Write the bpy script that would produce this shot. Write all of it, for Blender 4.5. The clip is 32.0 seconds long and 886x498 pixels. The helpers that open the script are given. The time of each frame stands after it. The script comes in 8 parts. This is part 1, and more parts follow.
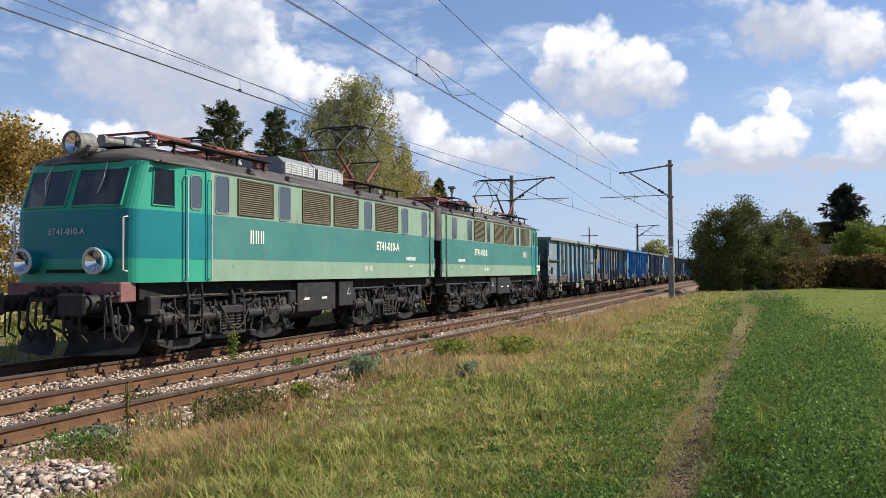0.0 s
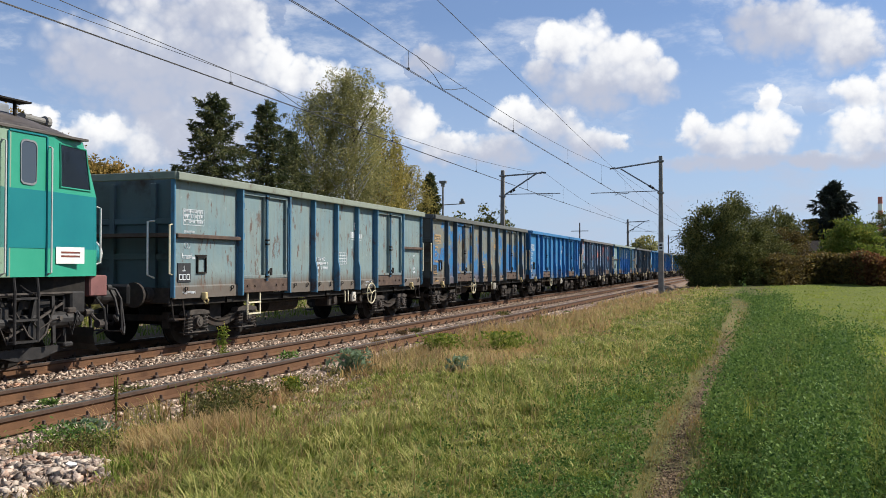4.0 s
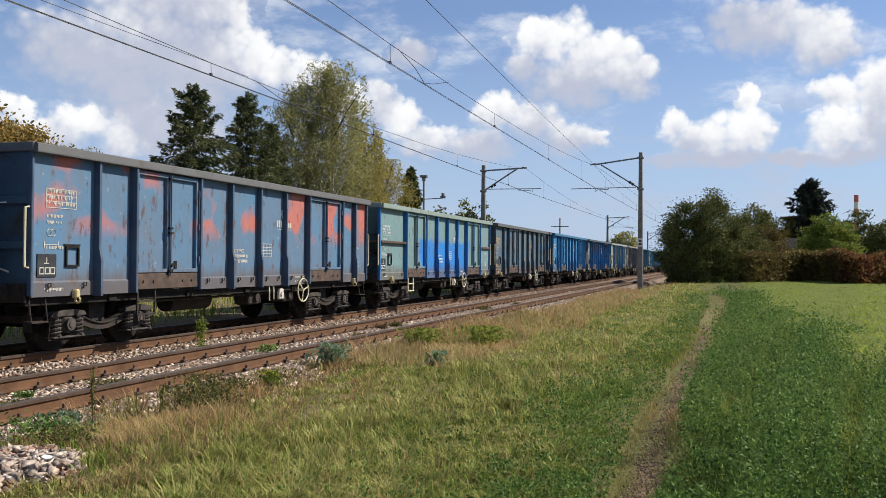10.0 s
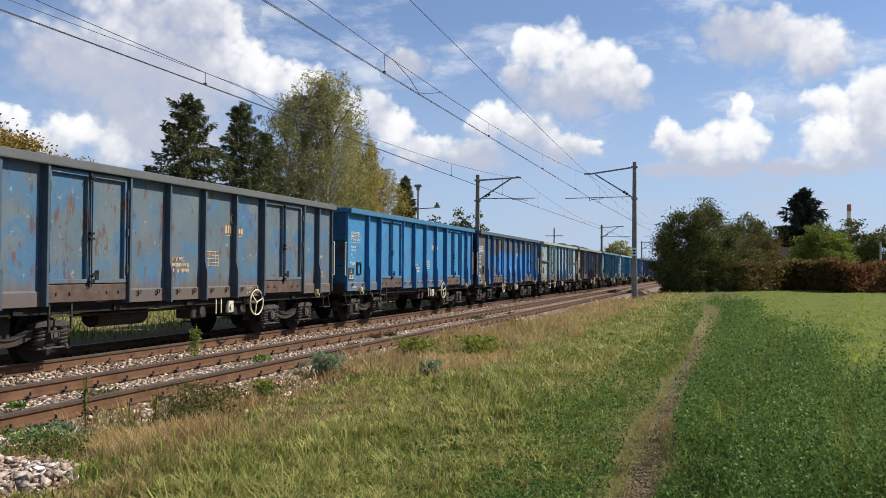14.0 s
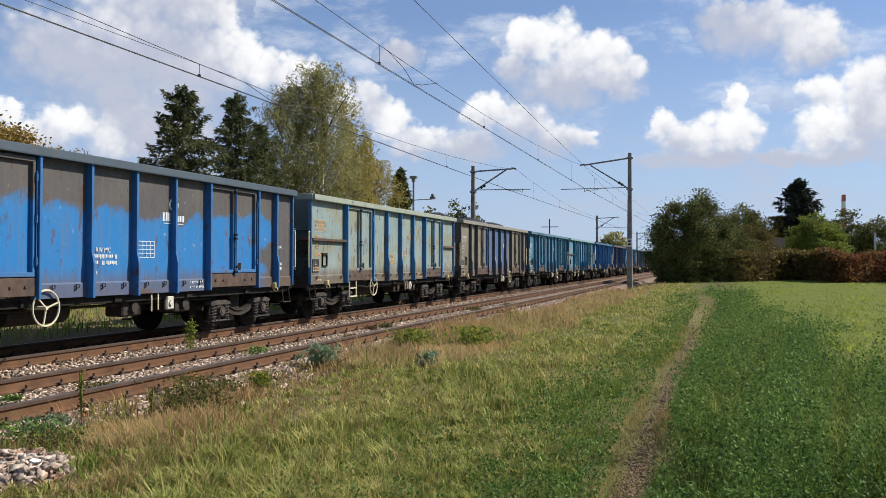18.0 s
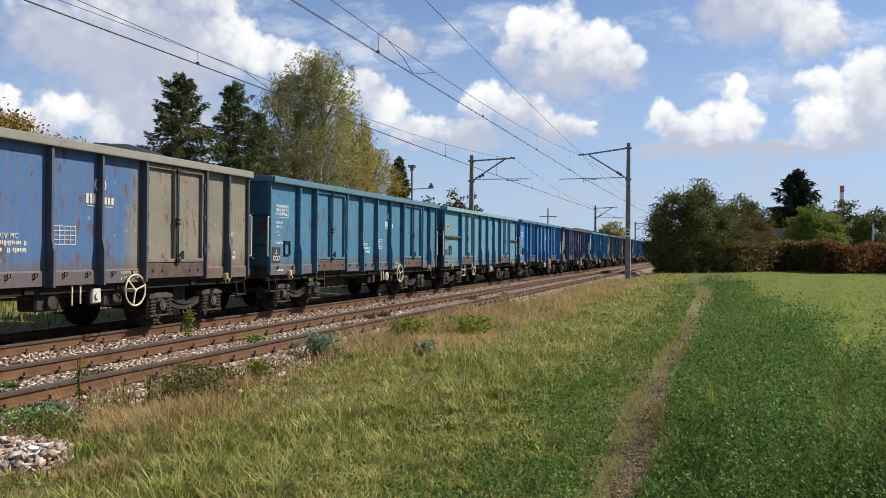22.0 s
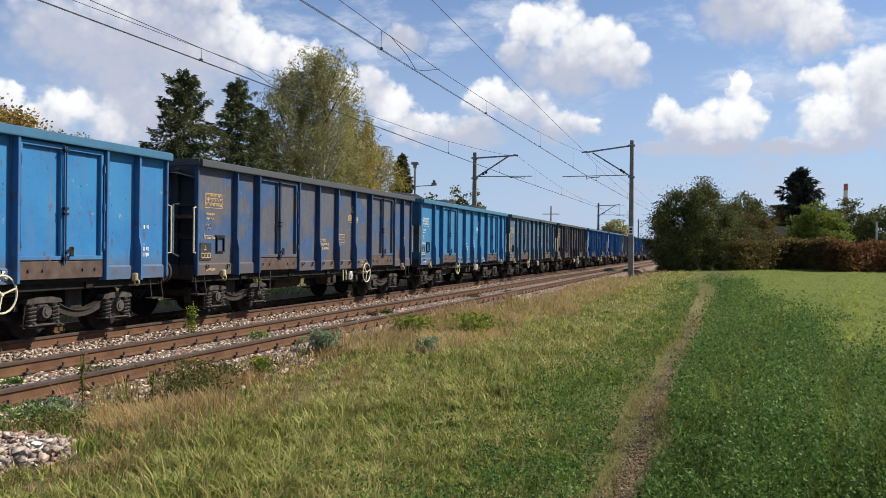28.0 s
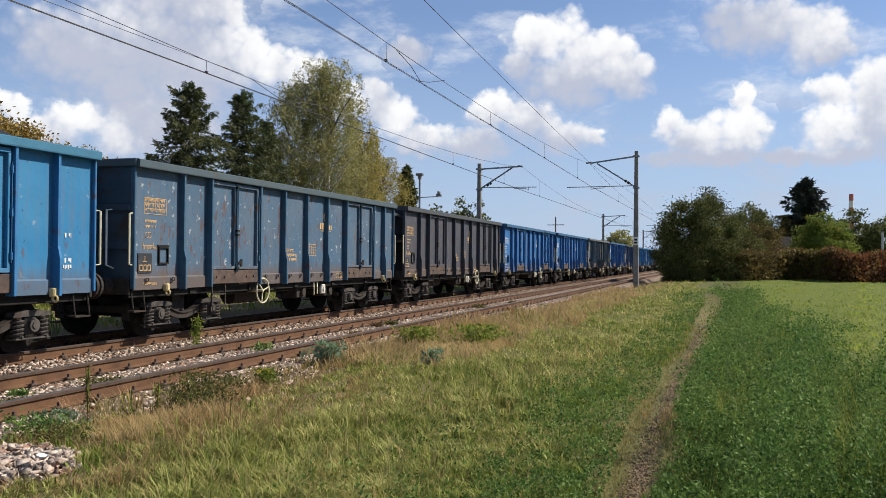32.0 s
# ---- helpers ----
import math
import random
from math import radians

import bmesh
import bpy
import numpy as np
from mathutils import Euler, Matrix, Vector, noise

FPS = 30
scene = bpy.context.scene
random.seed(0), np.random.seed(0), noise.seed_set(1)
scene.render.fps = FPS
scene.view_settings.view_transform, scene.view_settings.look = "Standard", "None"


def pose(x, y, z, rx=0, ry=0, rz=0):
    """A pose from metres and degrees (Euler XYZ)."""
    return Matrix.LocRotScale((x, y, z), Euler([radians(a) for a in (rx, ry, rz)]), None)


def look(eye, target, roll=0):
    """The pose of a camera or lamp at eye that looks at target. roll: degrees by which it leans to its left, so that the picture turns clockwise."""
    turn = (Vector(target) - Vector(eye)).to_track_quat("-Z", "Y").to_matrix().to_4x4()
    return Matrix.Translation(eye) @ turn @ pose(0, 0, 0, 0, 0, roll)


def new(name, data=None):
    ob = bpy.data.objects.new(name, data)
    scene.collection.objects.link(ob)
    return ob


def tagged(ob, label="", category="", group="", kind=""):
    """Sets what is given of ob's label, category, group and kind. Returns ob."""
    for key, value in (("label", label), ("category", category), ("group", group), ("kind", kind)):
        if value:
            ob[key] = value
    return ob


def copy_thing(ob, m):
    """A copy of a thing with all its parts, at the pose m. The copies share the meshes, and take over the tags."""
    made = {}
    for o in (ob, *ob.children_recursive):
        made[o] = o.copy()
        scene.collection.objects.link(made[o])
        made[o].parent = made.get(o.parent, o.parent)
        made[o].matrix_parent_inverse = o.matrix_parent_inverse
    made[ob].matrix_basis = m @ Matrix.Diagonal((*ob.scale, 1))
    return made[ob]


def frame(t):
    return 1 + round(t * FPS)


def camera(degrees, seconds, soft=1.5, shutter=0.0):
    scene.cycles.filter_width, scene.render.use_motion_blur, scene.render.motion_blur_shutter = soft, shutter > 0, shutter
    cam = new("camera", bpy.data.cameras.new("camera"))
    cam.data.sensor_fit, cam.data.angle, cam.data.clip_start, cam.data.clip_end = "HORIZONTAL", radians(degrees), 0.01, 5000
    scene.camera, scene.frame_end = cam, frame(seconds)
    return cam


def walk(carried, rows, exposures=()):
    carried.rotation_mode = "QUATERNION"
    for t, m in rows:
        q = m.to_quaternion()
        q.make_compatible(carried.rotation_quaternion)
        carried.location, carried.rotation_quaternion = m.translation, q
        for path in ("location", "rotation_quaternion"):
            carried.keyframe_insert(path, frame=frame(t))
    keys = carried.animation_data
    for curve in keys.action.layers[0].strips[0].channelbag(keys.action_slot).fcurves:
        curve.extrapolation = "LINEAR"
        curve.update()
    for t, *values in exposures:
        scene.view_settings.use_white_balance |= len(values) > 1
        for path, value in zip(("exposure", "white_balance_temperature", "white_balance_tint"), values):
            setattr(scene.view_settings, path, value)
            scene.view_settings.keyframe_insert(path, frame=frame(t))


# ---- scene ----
# ------------------------------------------------------------------ camera and its walk
EYE_Z = 1.553            # above the rail heads of the train's track
TRAIN_X = -11.536        # axis of the track that the train runs on
NEAR_X = -7.62           # axis of the empty track
NEAR_Z = 0.08            # its rail heads
GROUND_Z = -0.13

cam = camera(54.3, 32.0, soft=0.8)


def view(heading, tilt, lean):
    h, e = radians(heading), radians(tilt)
    way = Vector((-math.sin(h) * math.cos(e), math.cos(h) * math.cos(e), math.sin(e)))
    eye = Vector((0, 0, EYE_Z))
    return look(eye, eye + way, lean)


walk(cam, [(t, view(a, b, c)) for t, a, b, c in (
    (0.0, 20.07, 1.54, -0.34), (0.5, 19.94, 1.51, -0.17), (1.0, 19.85, 1.50, -0.08), (1.5, 19.79, 1.49, -0.04),
    (2.0, 19.71, 1.45, -0.01), (2.5, 19.62, 1.36, 0.00), (3.0, 19.53, 1.26, -0.01), (3.5, 19.48, 1.18, -0.03),
    (5.5, 19.33, 1.15, 0.10), (6.0, 19.27, 1.14, 0.14), (6.5, 19.20, 1.11, 0.17), (7.0, 19.13, 1.08, 0.22),
    (7.5, 19.04, 1.06, 0.27), (8.0, 18.90, 1.05, 0.30), (8.5, 18.72, 1.02, 0.33), (9.0, 18.53, 0.98, 0.35),
    (9.5, 18.33, 0.90, 0.39), (10.0, 18.15, 0.80, 0.41), (10.5, 18.00, 0.73, 0.45), (11.0, 17.91, 0.80, 0.49),
    (11.5, 17.85, 0.95, 0.50), (12.0, 17.82, 1.08, 0.50), (12.5, 17.80, 1.20, 0.49), (13.0, 17.78, 1.31, 0.46),
    (13.5, 17.79, 1.40, 0.42), (14.0, 17.78, 1.43, 0.37), (14.5, 17.76, 1.43, 0.34), (16.5, 17.58, 1.12, 0.17),
    (17.0, 17.54, 1.04, 0.18), (17.5, 17.50, 0.95, 0.17), (18.0, 17.48, 0.86, 0.19), (18.5, 17.47, 0.78, 0.19),
    (19.0, 17.48, 0.72, 0.22), (19.5, 17.50, 0.70, 0.26), (20.0, 17.51, 0.68, 0.30), (20.5, 17.48, 0.60, 0.34),
    (21.0, 17.45, 0.44, 0.37), (21.5, 17.41, 0.27, 0.39), (22.0, 17.36, 0.15, 0.43), (22.5, 17.31, 0.15, 0.48),
    (23.0, 17.26, 0.15, 0.49), (23.5, 17.21, 0.14, 0.49), (24.0, 17.17, 0.10, 0.48), (24.5, 17.15, 0.04, 0.49),
    (25.0, 17.15, -0.02, 0.51), (25.5, 17.19, -0.05, 0.52), (27.5, 17.50, -0.06, 0.58), (28.0, 17.55, -0.04, 0.58),
    (28.5, 17.64, 0.03, 0.58), (29.0, 17.72, 0.16, 0.56), (29.5, 17.78, 0.29, 0.52), (30.0, 17.81, 0.41, 0.48),
    (30.5, 17.84, 0.50, 0.47), (31.0, 17.86, 0.57, 0.47), (31.5, 17.87, 0.64, 0.46), (32.0, 17.87, 0.69, 0.47))],
    exposures=[(0.0, 0.50), (1.5, 0.43), (3.0, 0.40), (32.0, 0.40)])

# ------------------------------------------------------------------ sky and sun
SUN_TURN, SUN_HEIGHT = 58.0, 40.0      # degrees from +Y towards +X, degrees above the horizon


def links(tree):
    """A short way to add nodes: add(kind, inputs..., attribute=value) gives the node."""
    def add(kind, *ins, operation=None, use_clamp=False, blend_type=None, interpolation_type=None):
        n = tree.nodes.new(kind)
        if operation:
            n.operation, n.use_clamp = operation, use_clamp
        if blend_type:
            n.blend_type = blend_type
        if interpolation_type:
            n.interpolation_type = interpolation_type
        for i, v in enumerate(ins):
            if v is None:
                continue
            if hasattr(v, "is_output"):
                tree.links.new(v, n.inputs[i])
            elif hasattr(v, "outputs"):
                tree.links.new(v.outputs[0], n.inputs[i])
            else:
                n.inputs[i].default_value = v
        return n
    return add


# each cloud in puffs: heading to the left of the track, height, half width, half height in degrees, and how bright the puff is
MAIN_CLOUD = ((11.8, 14.5, 1.9, 1.4, 0.95), (9.4, 14.4, 1.9, 1.8, 1.00), (7.2, 13.3, 2.1, 1.7, 0.90), (5.8, 12.0, 1.7, 1.5, 0.72),
              (9.4, 11.8, 2.8, 1.6, 0.50), (12.7, 12.8, 1.2, 1.1, 0.55))
HIGH_CLOUD = ((-5.3, 13.9, 2.1, 1.9, 0.85), (-2.4, 14.5, 2.8, 1.6, 0.50), (-0.5, 15.3, 1.7, 1.1, 0.40), (-6.1, 12.7, 1.4, 0.9, 0.60))
LOW_CLOUD = ((-0.9, 10.5, 0.9, 0.7, 0.95), (-0.9, 8.3, 2.2, 1.6, 0.90), (1.3, 7.9, 1.7, 1.3, 0.75), (3.3, 8.7, 1.0, 0.9, 0.90),
             (0.6, 6.6, 4.5, 0.6, 0.35))
EDGE_CLOUD = ((-6.2, 10.5, 1.5, 1.0, 0.90), (-6.5, 8.0, 1.8, 1.5, 0.85), (-8.9, 9.3, 2.1, 3.0, 0.70), (-7.1, 6.5, 2.8, 0.7, 0.40),
              (-4.0, 6.5, 2.1, 0.5, 0.35))
CENTRE_CLOUD = ((14.6, 9.9, 1.7, 1.2, 0.90), (12.1, 9.1, 1.7, 1.3, 0.65), (10.1, 8.2, 1.9, 1.1, 0.60), (8.1, 8.1, 0.9, 0.7, 0.85),
                (20.8, 9.3, 1.5, 1.2, 0.95), (19.1, 7.9, 1.9, 1.0, 0.70), (22.4, 10.4, 1.2, 1.3, 0.60), (15.7, 7.7, 2.4, 1.0, 0.50),
                (20.4, 13.4, 1.3, 1.0, 0.35))
GREY_CLOUD = ((31.7, 15.3, 0.9, 0.8, 0.95), (30.8, 13.1, 1.4, 2.2, 0.95), (28.8, 12.4, 1.6, 1.5, 0.95), (26.6, 11.8, 1.7, 1.3, 0.75),
              (33.8, 12.6, 3.1, 3.6, 0.50), (37.6, 13.0, 4.5, 4.1, 0.42), (40.8, 12.9, 3.6, 2.4, 0.45), (35.9, 8.6, 4.2, 1.9, 0.50),
              (34.2, 16.0, 3.1, 1.5, 0.55), (24.3, 10.4, 1.4, 1.5, 0.70))
LEFT_CLOUD = ((44.6, 8.8, 1.0, 0.9, 0.95), (40.9, 8.4, 1.9, 1.1, 1.00), (38.8, 7.6, 1.6, 1.3, 0.85), (43.1, 7.5, 2.4, 1.2, 0.75),
              (47.7, 7.5, 2.4, 1.5, 0.80))


def build_sky():
    world = bpy.data.worlds.new("sky")
    world.use_nodes = True
    scene.world = world
    tree = world.node_tree
    tree.nodes.clear()
    add = links(tree)
    m = lambda op, a, b=None, c=None, clamp=False: add("ShaderNodeMath", a, b, c, operation=op, use_clamp=clamp)
    sky = add("ShaderNodeTexSky")
    sky.sky_type, sky.sun_disc, sky.sun_elevation, sky.sun_rotation = "NISHITA", False, radians(SUN_HEIGHT), radians(SUN_TURN)
    sky.air_density, sky.dust_density, sky.ozone_density = 1.0, 0.7, 1.6
    co = add("ShaderNodeTexCoord").outputs["Generated"]
    puff = add("ShaderNodeTexNoise", co, None, 26.0, 7.0, 0.60)
    big = add("ShaderNodeTexNoise", co, None, 7.0, 4.0, 0.55)
    wisp = add("ShaderNodeTexNoise", add("ShaderNodeMapping", co, None, None, (1.0, 1.0, 2.6)), None, 9.0, 7.0, 0.62)
    lump = add("ShaderNodeTexVoronoi", co, None, 46.0)
    crumb = add("ShaderNodeTexVoronoi", co, None, 120.0)
    xyz = add("ShaderNodeSeparateXYZ", co)
    shift = add("ShaderNodeSeparateColor", puff.outputs["Color"])
    deg = 180 / math.pi
    # the outlines are pushed about by turbulence
    left = m("MULTIPLY", m("ARCTAN2", m("MULTIPLY", xyz.outputs[0], -1.0), xyz.outputs[1]), deg)
    up = m("MULTIPLY", m("ARCSINE", xyz.outputs[2]), deg)
    side = m("ADD", left, m("MULTIPLY", m("SUBTRACT", shift.outputs[0], 0.5), 3.0))
    rise = m("ADD", up, m("MULTIPLY", m("SUBTRACT", shift.outputs[1], 0.5), 2.4))
    body, weight, tone, vert = None, None, None, None
    for a, e, w, h, b in MAIN_CLOUD + HIGH_CLOUD + LOW_CLOUD + EDGE_CLOUD + CENTRE_CLOUD + GREY_CLOUD + LEFT_CLOUD:
        dx = m("MULTIPLY", m("SUBTRACT", side, a), 1 / (w * 1.12))
        dy = m("MULTIPLY", m("SUBTRACT", rise, e), 1 / (h * 1.12))
        one = m("SUBTRACT", 1.0, m("MULTIPLY_ADD", dx, dx, m("MULTIPLY", dy, dy)))
        k = m("MAXIMUM", m("ADD", one, 0.5), 0.002)
        k = m("MULTIPLY", k, k)
        body = one if body is None else m("SMOOTH_MAX", body, one, 0.3)
        weight = k if weight is None else m("ADD", weight, k)
        tone = m("MULTIPLY", k, b) if tone is None else m("MULTIPLY_ADD", k, b, tone)
        vert = m("MULTIPLY", k, dy) if vert is None else m("MULTIPLY_ADD", k, dy, vert)
    vert = m("DIVIDE", vert, weight)
    tone = m("DIVIDE", tone, weight)
    billow = m("ADD", m("MULTIPLY", m("SUBTRACT", 0.42, lump.outputs[0]), 0.75), m("MULTIPLY", m("SUBTRACT", 0.42, crumb.outputs[0]), 0.32))
    near = m("ADD", m("ADD", body, billow), m("MULTIPLY", m("SUBTRACT", wisp.outputs[0], 0.5), 1.0))
    # beyond the view the same broken cloud goes on
    aside = m("GREATER_THAN", m("ABSOLUTE", m("SUBTRACT", left, 18.0)), 36.0)
    over = m("GREATER_THAN", up, 22.0)
    away = m("MAXIMUM", aside, over)
    other = m("ADD", m("MULTIPLY", m("SUBTRACT", big.outputs[0], 0.66), 5.0), m("MULTIPLY", billow, 0.6))
    field = m("ADD", m("MULTIPLY", near, m("SUBTRACT", 1.0, away)), m("MULTIPLY", other, away))
    # firm bright heads, ragged thin feet
    crisp = add("ShaderNodeMapRange", field, -0.20, 0.60, 0.0, 1.0, interpolation_type="SMOOTHSTEP")
    loose = add("ShaderNodeMapRange", field, -0.65, 0.90, 0.0, 1.0, interpolation_type="SMOOTHSTEP")
    head = add("ShaderNodeMapRange", m("ADD", tone, m("MULTIPLY", vert, 0.45)), 0.55, 0.95)
    cover = add("ShaderNodeMixRGB", head.outputs[0], loose.outputs[0], crisp.outputs[0])
    veil = add("ShaderNodeMapRange", wisp.outputs[0], 0.46, 0.72, 0.0, 0.5, interpolation_type="SMOOTHSTEP")
    cover = m("MAXIMUM", m("MULTIPLY", cover, 0.97), veil.outputs[0])
    glow = m("ADD", m("ADD", m("MULTIPLY", tone, 1.0), m("MULTIPLY", vert, 0.34)), m("ADD", m("MULTIPLY", billow, 0.30), m("MULTIPLY", m("SUBTRACT", puff.outputs[0], 0.5), 0.8)))
    glow = add("ShaderNodeMapRange", glow, 0.34, 1.12, 0.0, 1.0, interpolation_type="SMOOTHSTEP")
    white = add("ShaderNodeMixRGB", glow, (0.53, 0.565, 0.68, 1), (1.02, 1.02, 1.02, 1))
    blue = add("ShaderNodeMixRGB", 1.0, sky, (0.066, 0.085, 0.113, 1), blend_type="MULTIPLY")
    haze = add("ShaderNodeMapRange", up, 0.0, 16.0, 0.78, 0.20)
    high = add("ShaderNodeMapRange", up, 22.0, 60.0, 1.0, 0.0)
    pale = add("ShaderNodeMixRGB", m("MULTIPLY", haze.outputs[0], high.outputs[0]), blue, (0.51, 0.63, 0.86, 1))
    full = add("ShaderNodeMixRGB", cover, pale, white)
    back = add("ShaderNodeBackground", full, 0.76)
    add("ShaderNodeOutputWorld", back)


build_sky()
sun = new("sun", bpy.data.lights.new("sun", "SUN"))
sun.data.energy, sun.data.angle, sun.data.color = 5.0, radians(0.6), (1.0, 0.94, 0.84)
_h, _e = radians(SUN_TURN), radians(SUN_HEIGHT)
sun.matrix_world = look((math.sin(_h) * math.cos(_e) * 60, math.cos(_h) * math.cos(_e) * 60, math.sin(_e) * 60), (0, 0, 0))

# ------------------------------------------------------------------ materials


def matter(name, c1, c2, scale=4.0, rough=0.75, metal=0.0, bump=0.15, grain=40.0, stain=None, stain_scale=1.2, stain_at=0.55,
           vary=0.0, spec=0.25, island=False):
    """Colour c1 to c2 by fine noise, larger stains, a little relief; vary: by piece."""
    ma = bpy.data.materials.new(name)
    ma.use_nodes = True
    tree = ma.node_tree
    bsdf = tree.nodes["Principled BSDF"]
    add = links(tree)
    co = add("ShaderNodeTexCoord").outputs["Object"]
    n1 = add("ShaderNodeTexNoise", co, None, scale, 5.0, 0.6)
    ramp = add("ShaderNodeMapRange", n1.outputs[0], 0.32, 0.68)
    col = add("ShaderNodeMixRGB", ramp.outputs[0], (*c1, 1), (*c2, 1))
    if stain:
        n2 = add("ShaderNodeTexNoise", co, None, stain_scale, 6.0, 0.65)
        r2 = add("ShaderNodeMapRange", n2.outputs[0], stain_at, stain_at + 0.14)
        col = add("ShaderNodeMixRGB", r2.outputs[0], col, (*stain, 1))
    if vary:
        rnd = add("ShaderNodeNewGeometry").outputs["Random Per Island"] if island else add("ShaderNodeObjectInfo").outputs["Random"]
        val = add("ShaderNodeMapRange", rnd, 0.0, 1.0, 1.0 - vary, 1.0 + vary)
        hsv = add("ShaderNodeHueSaturation", 0.5, 1.0, val.outputs[0], 1.0, col)
        col = hsv
    tree.links.new(col.outputs[0], bsdf.inputs["Base Color"])
    bsdf.inputs["Roughness"].default_value = rough
    bsdf.inputs["Metallic"].default_value = metal
    bsdf.inputs["Specular IOR Level"].default_value = spec
    if bump:
        n3 = add("ShaderNodeTexNoise", co, None, grain, 4.0, 0.6)
        b = add("ShaderNodeBump", bump, 0.02)
        tree.links.new(n3.outputs[0], b.inputs["Height"])
        tree.links.new(b.outputs[0], bsdf.inputs["Normal"])
    return ma


def leafy(name, c1, c2, c3, rough=0.72, through_light=0.42):
    """Leaves and blades: colour by piece, some light passes through."""
    ma = bpy.data.materials.new(name)
    ma.use_nodes = True
    tree = ma.node_tree
    bsdf = tree.nodes["Principled BSDF"]
    add = links(tree)
    rnd = add("ShaderNodeNewGeometry").outputs["Random Per Island"]
    co = add("ShaderNodeTexCoord").outputs["Object"]
    n1 = add("ShaderNodeTexNoise", co, None, 0.7, 3.0, 0.6)
    r1 = add("ShaderNodeMapRange", n1.outputs[0], 0.35, 0.65)
    a = add("ShaderNodeMixRGB", rnd, (*c1, 1), (*c2, 1))
    mixin = add("ShaderNodeMath", r1.outputs[0], rnd, operation="MULTIPLY")
    col = add("ShaderNodeMixRGB", mixin, a, (*c3, 1))
    tree.links.new(col.outputs[0], bsdf.inputs["Base Color"])
    bsdf.inputs["Roughness"].default_value = rough
    bsdf.inputs["Specular IOR Level"].default_value = 0.16
    tr = add("ShaderNodeBsdfTranslucent", col)
    mix = add("ShaderNodeMixShader", through_light, bsdf, tr)
    out = tree.nodes["Material Output"]
    tree.links.new(mix.outputs[0], out.inputs[0])
    return ma


def glassy(name, tint, rough=0.06):
    ma = bpy.data.materials.new(name)
    ma.use_nodes = True
    b = ma.node_tree.nodes["Principled BSDF"]
    b.inputs["Base Color"].default_value = (*tint, 1)
    b.inputs["Roughness"].default_value = rough
    b.inputs["Specular IOR Level"].default_value = 0.6
    return ma


def wagon_paint(name, base, worn, second=None, at=(0, 2.2, 3, 0.8), rust=0.35, speckle=0.3, spots=None, ragged=0.5, patch=None, scars=0.0):
    """Weathered wagon paint. second: another coat inside an ellipse at (y, z, half length, half height) with a ragged edge,
    spots: a third colour scattered in blots; rust gathers as flakes, streaks run down."""
    ma = bpy.data.materials.new(name)
    ma.use_nodes = True
    tree = ma.node_tree
    bsdf = tree.nodes["Principled BSDF"]
    add = links(tree)
    m = lambda op, a, b=None: add("ShaderNodeMath", a, b, operation=op)
    info = add("ShaderNodeTexCoord").outputs["Object"]
    xyz = add("ShaderNodeSeparateXYZ", info)
    big = add("ShaderNodeTexNoise", info, None, 0.9, 5.0, 0.6)
    fine = add("ShaderNodeTexNoise", info, None, 6.0, 6.0, 0.65)
    tall = add("ShaderNodeMapping", info, None, None, (9.0, 9.0, 0.7))
    streak = add("ShaderNodeTexNoise", tall, None, 1.0, 4.0, 0.6)
    r0 = add("ShaderNodeMapRange", big.outputs[0], 0.35, 0.65)
    col = add("ShaderNodeMixRGB", r0.outputs[0], (*base, 1), (*worn, 1))
    if second:
        y0, z0, hy, hz = at
        dy = m("DIVIDE", m("SUBTRACT", xyz.outputs[1], y0), hy)
        dz = m("DIVIDE", m("SUBTRACT", xyz.outputs[2], z0), hz)
        d = m("SUBTRACT", 1.0, m("MAXIMUM", m("ABSOLUTE", dy), m("ABSOLUTE", dz)))
        d = m("ADD", d, m("MULTIPLY", m("SUBTRACT", big.outputs[0], 0.5), 3.0 * ragged))
        k = add("ShaderNodeMapRange", d, -0.08, 0.10)
        col = add("ShaderNodeMixRGB", k.outputs[0], col, (*second, 1))
    if patch:
        chips = add("ShaderNodeTexNoise", info, None, 1.3, 5.0, 0.6)
        k = add("ShaderNodeMapRange", chips.outputs[0], 0.50, 0.56)
        col = add("ShaderNodeMixRGB", k.outputs[0], col, (*patch, 1))
    if spots:
        blot = add("ShaderNodeTexNoise", info, None, 1.1, 2.0, 0.4)
        k = add("ShaderNodeMapRange", blot.outputs[0], 0.50, 0.60)
        hold = add("ShaderNodeMapRange", xyz.outputs[2], 1.9, 2.3)
        col = add("ShaderNodeMixRGB", m("MULTIPLY", m("MULTIPLY", k.outputs[0], hold.outputs[0]), 0.75), col, (*spots, 1))
    if scars:       # slanting gouges down to red rusty metal
        slant = add("ShaderNodeMapping", info, None, (0.6, 0.0, 0.0), (1.0, 3.2, 8.5))
        cutn = add("ShaderNodeTexNoise", slant, None, 0.75, 2.0, 0.5)
        k = add("ShaderNodeMapRange", cutn.outputs[0], 0.715, 0.735)
        col = add("ShaderNodeMixRGB", m("MULTIPLY", k.outputs[0], scars), col, (0.20, 0.075, 0.045, 1))
    # pale scuffs and rust flakes
    k1 = add("ShaderNodeMapRange", fine.outputs[0], 0.65 - 0.07 * speckle, 0.70 - 0.05 * speckle)
    col = add("ShaderNodeMixRGB", m("MULTIPLY", k1.outputs[0], speckle), col, (0.42, 0.43, 0.41, 1))
    k2 = add("ShaderNodeMapRange", streak.outputs[0], 0.48, 0.70)
    col = add("ShaderNodeMixRGB", m("MULTIPLY", k2.outputs[0], 0.40 * rust + 0.14), col, (0.16, 0.12, 0.09, 1))
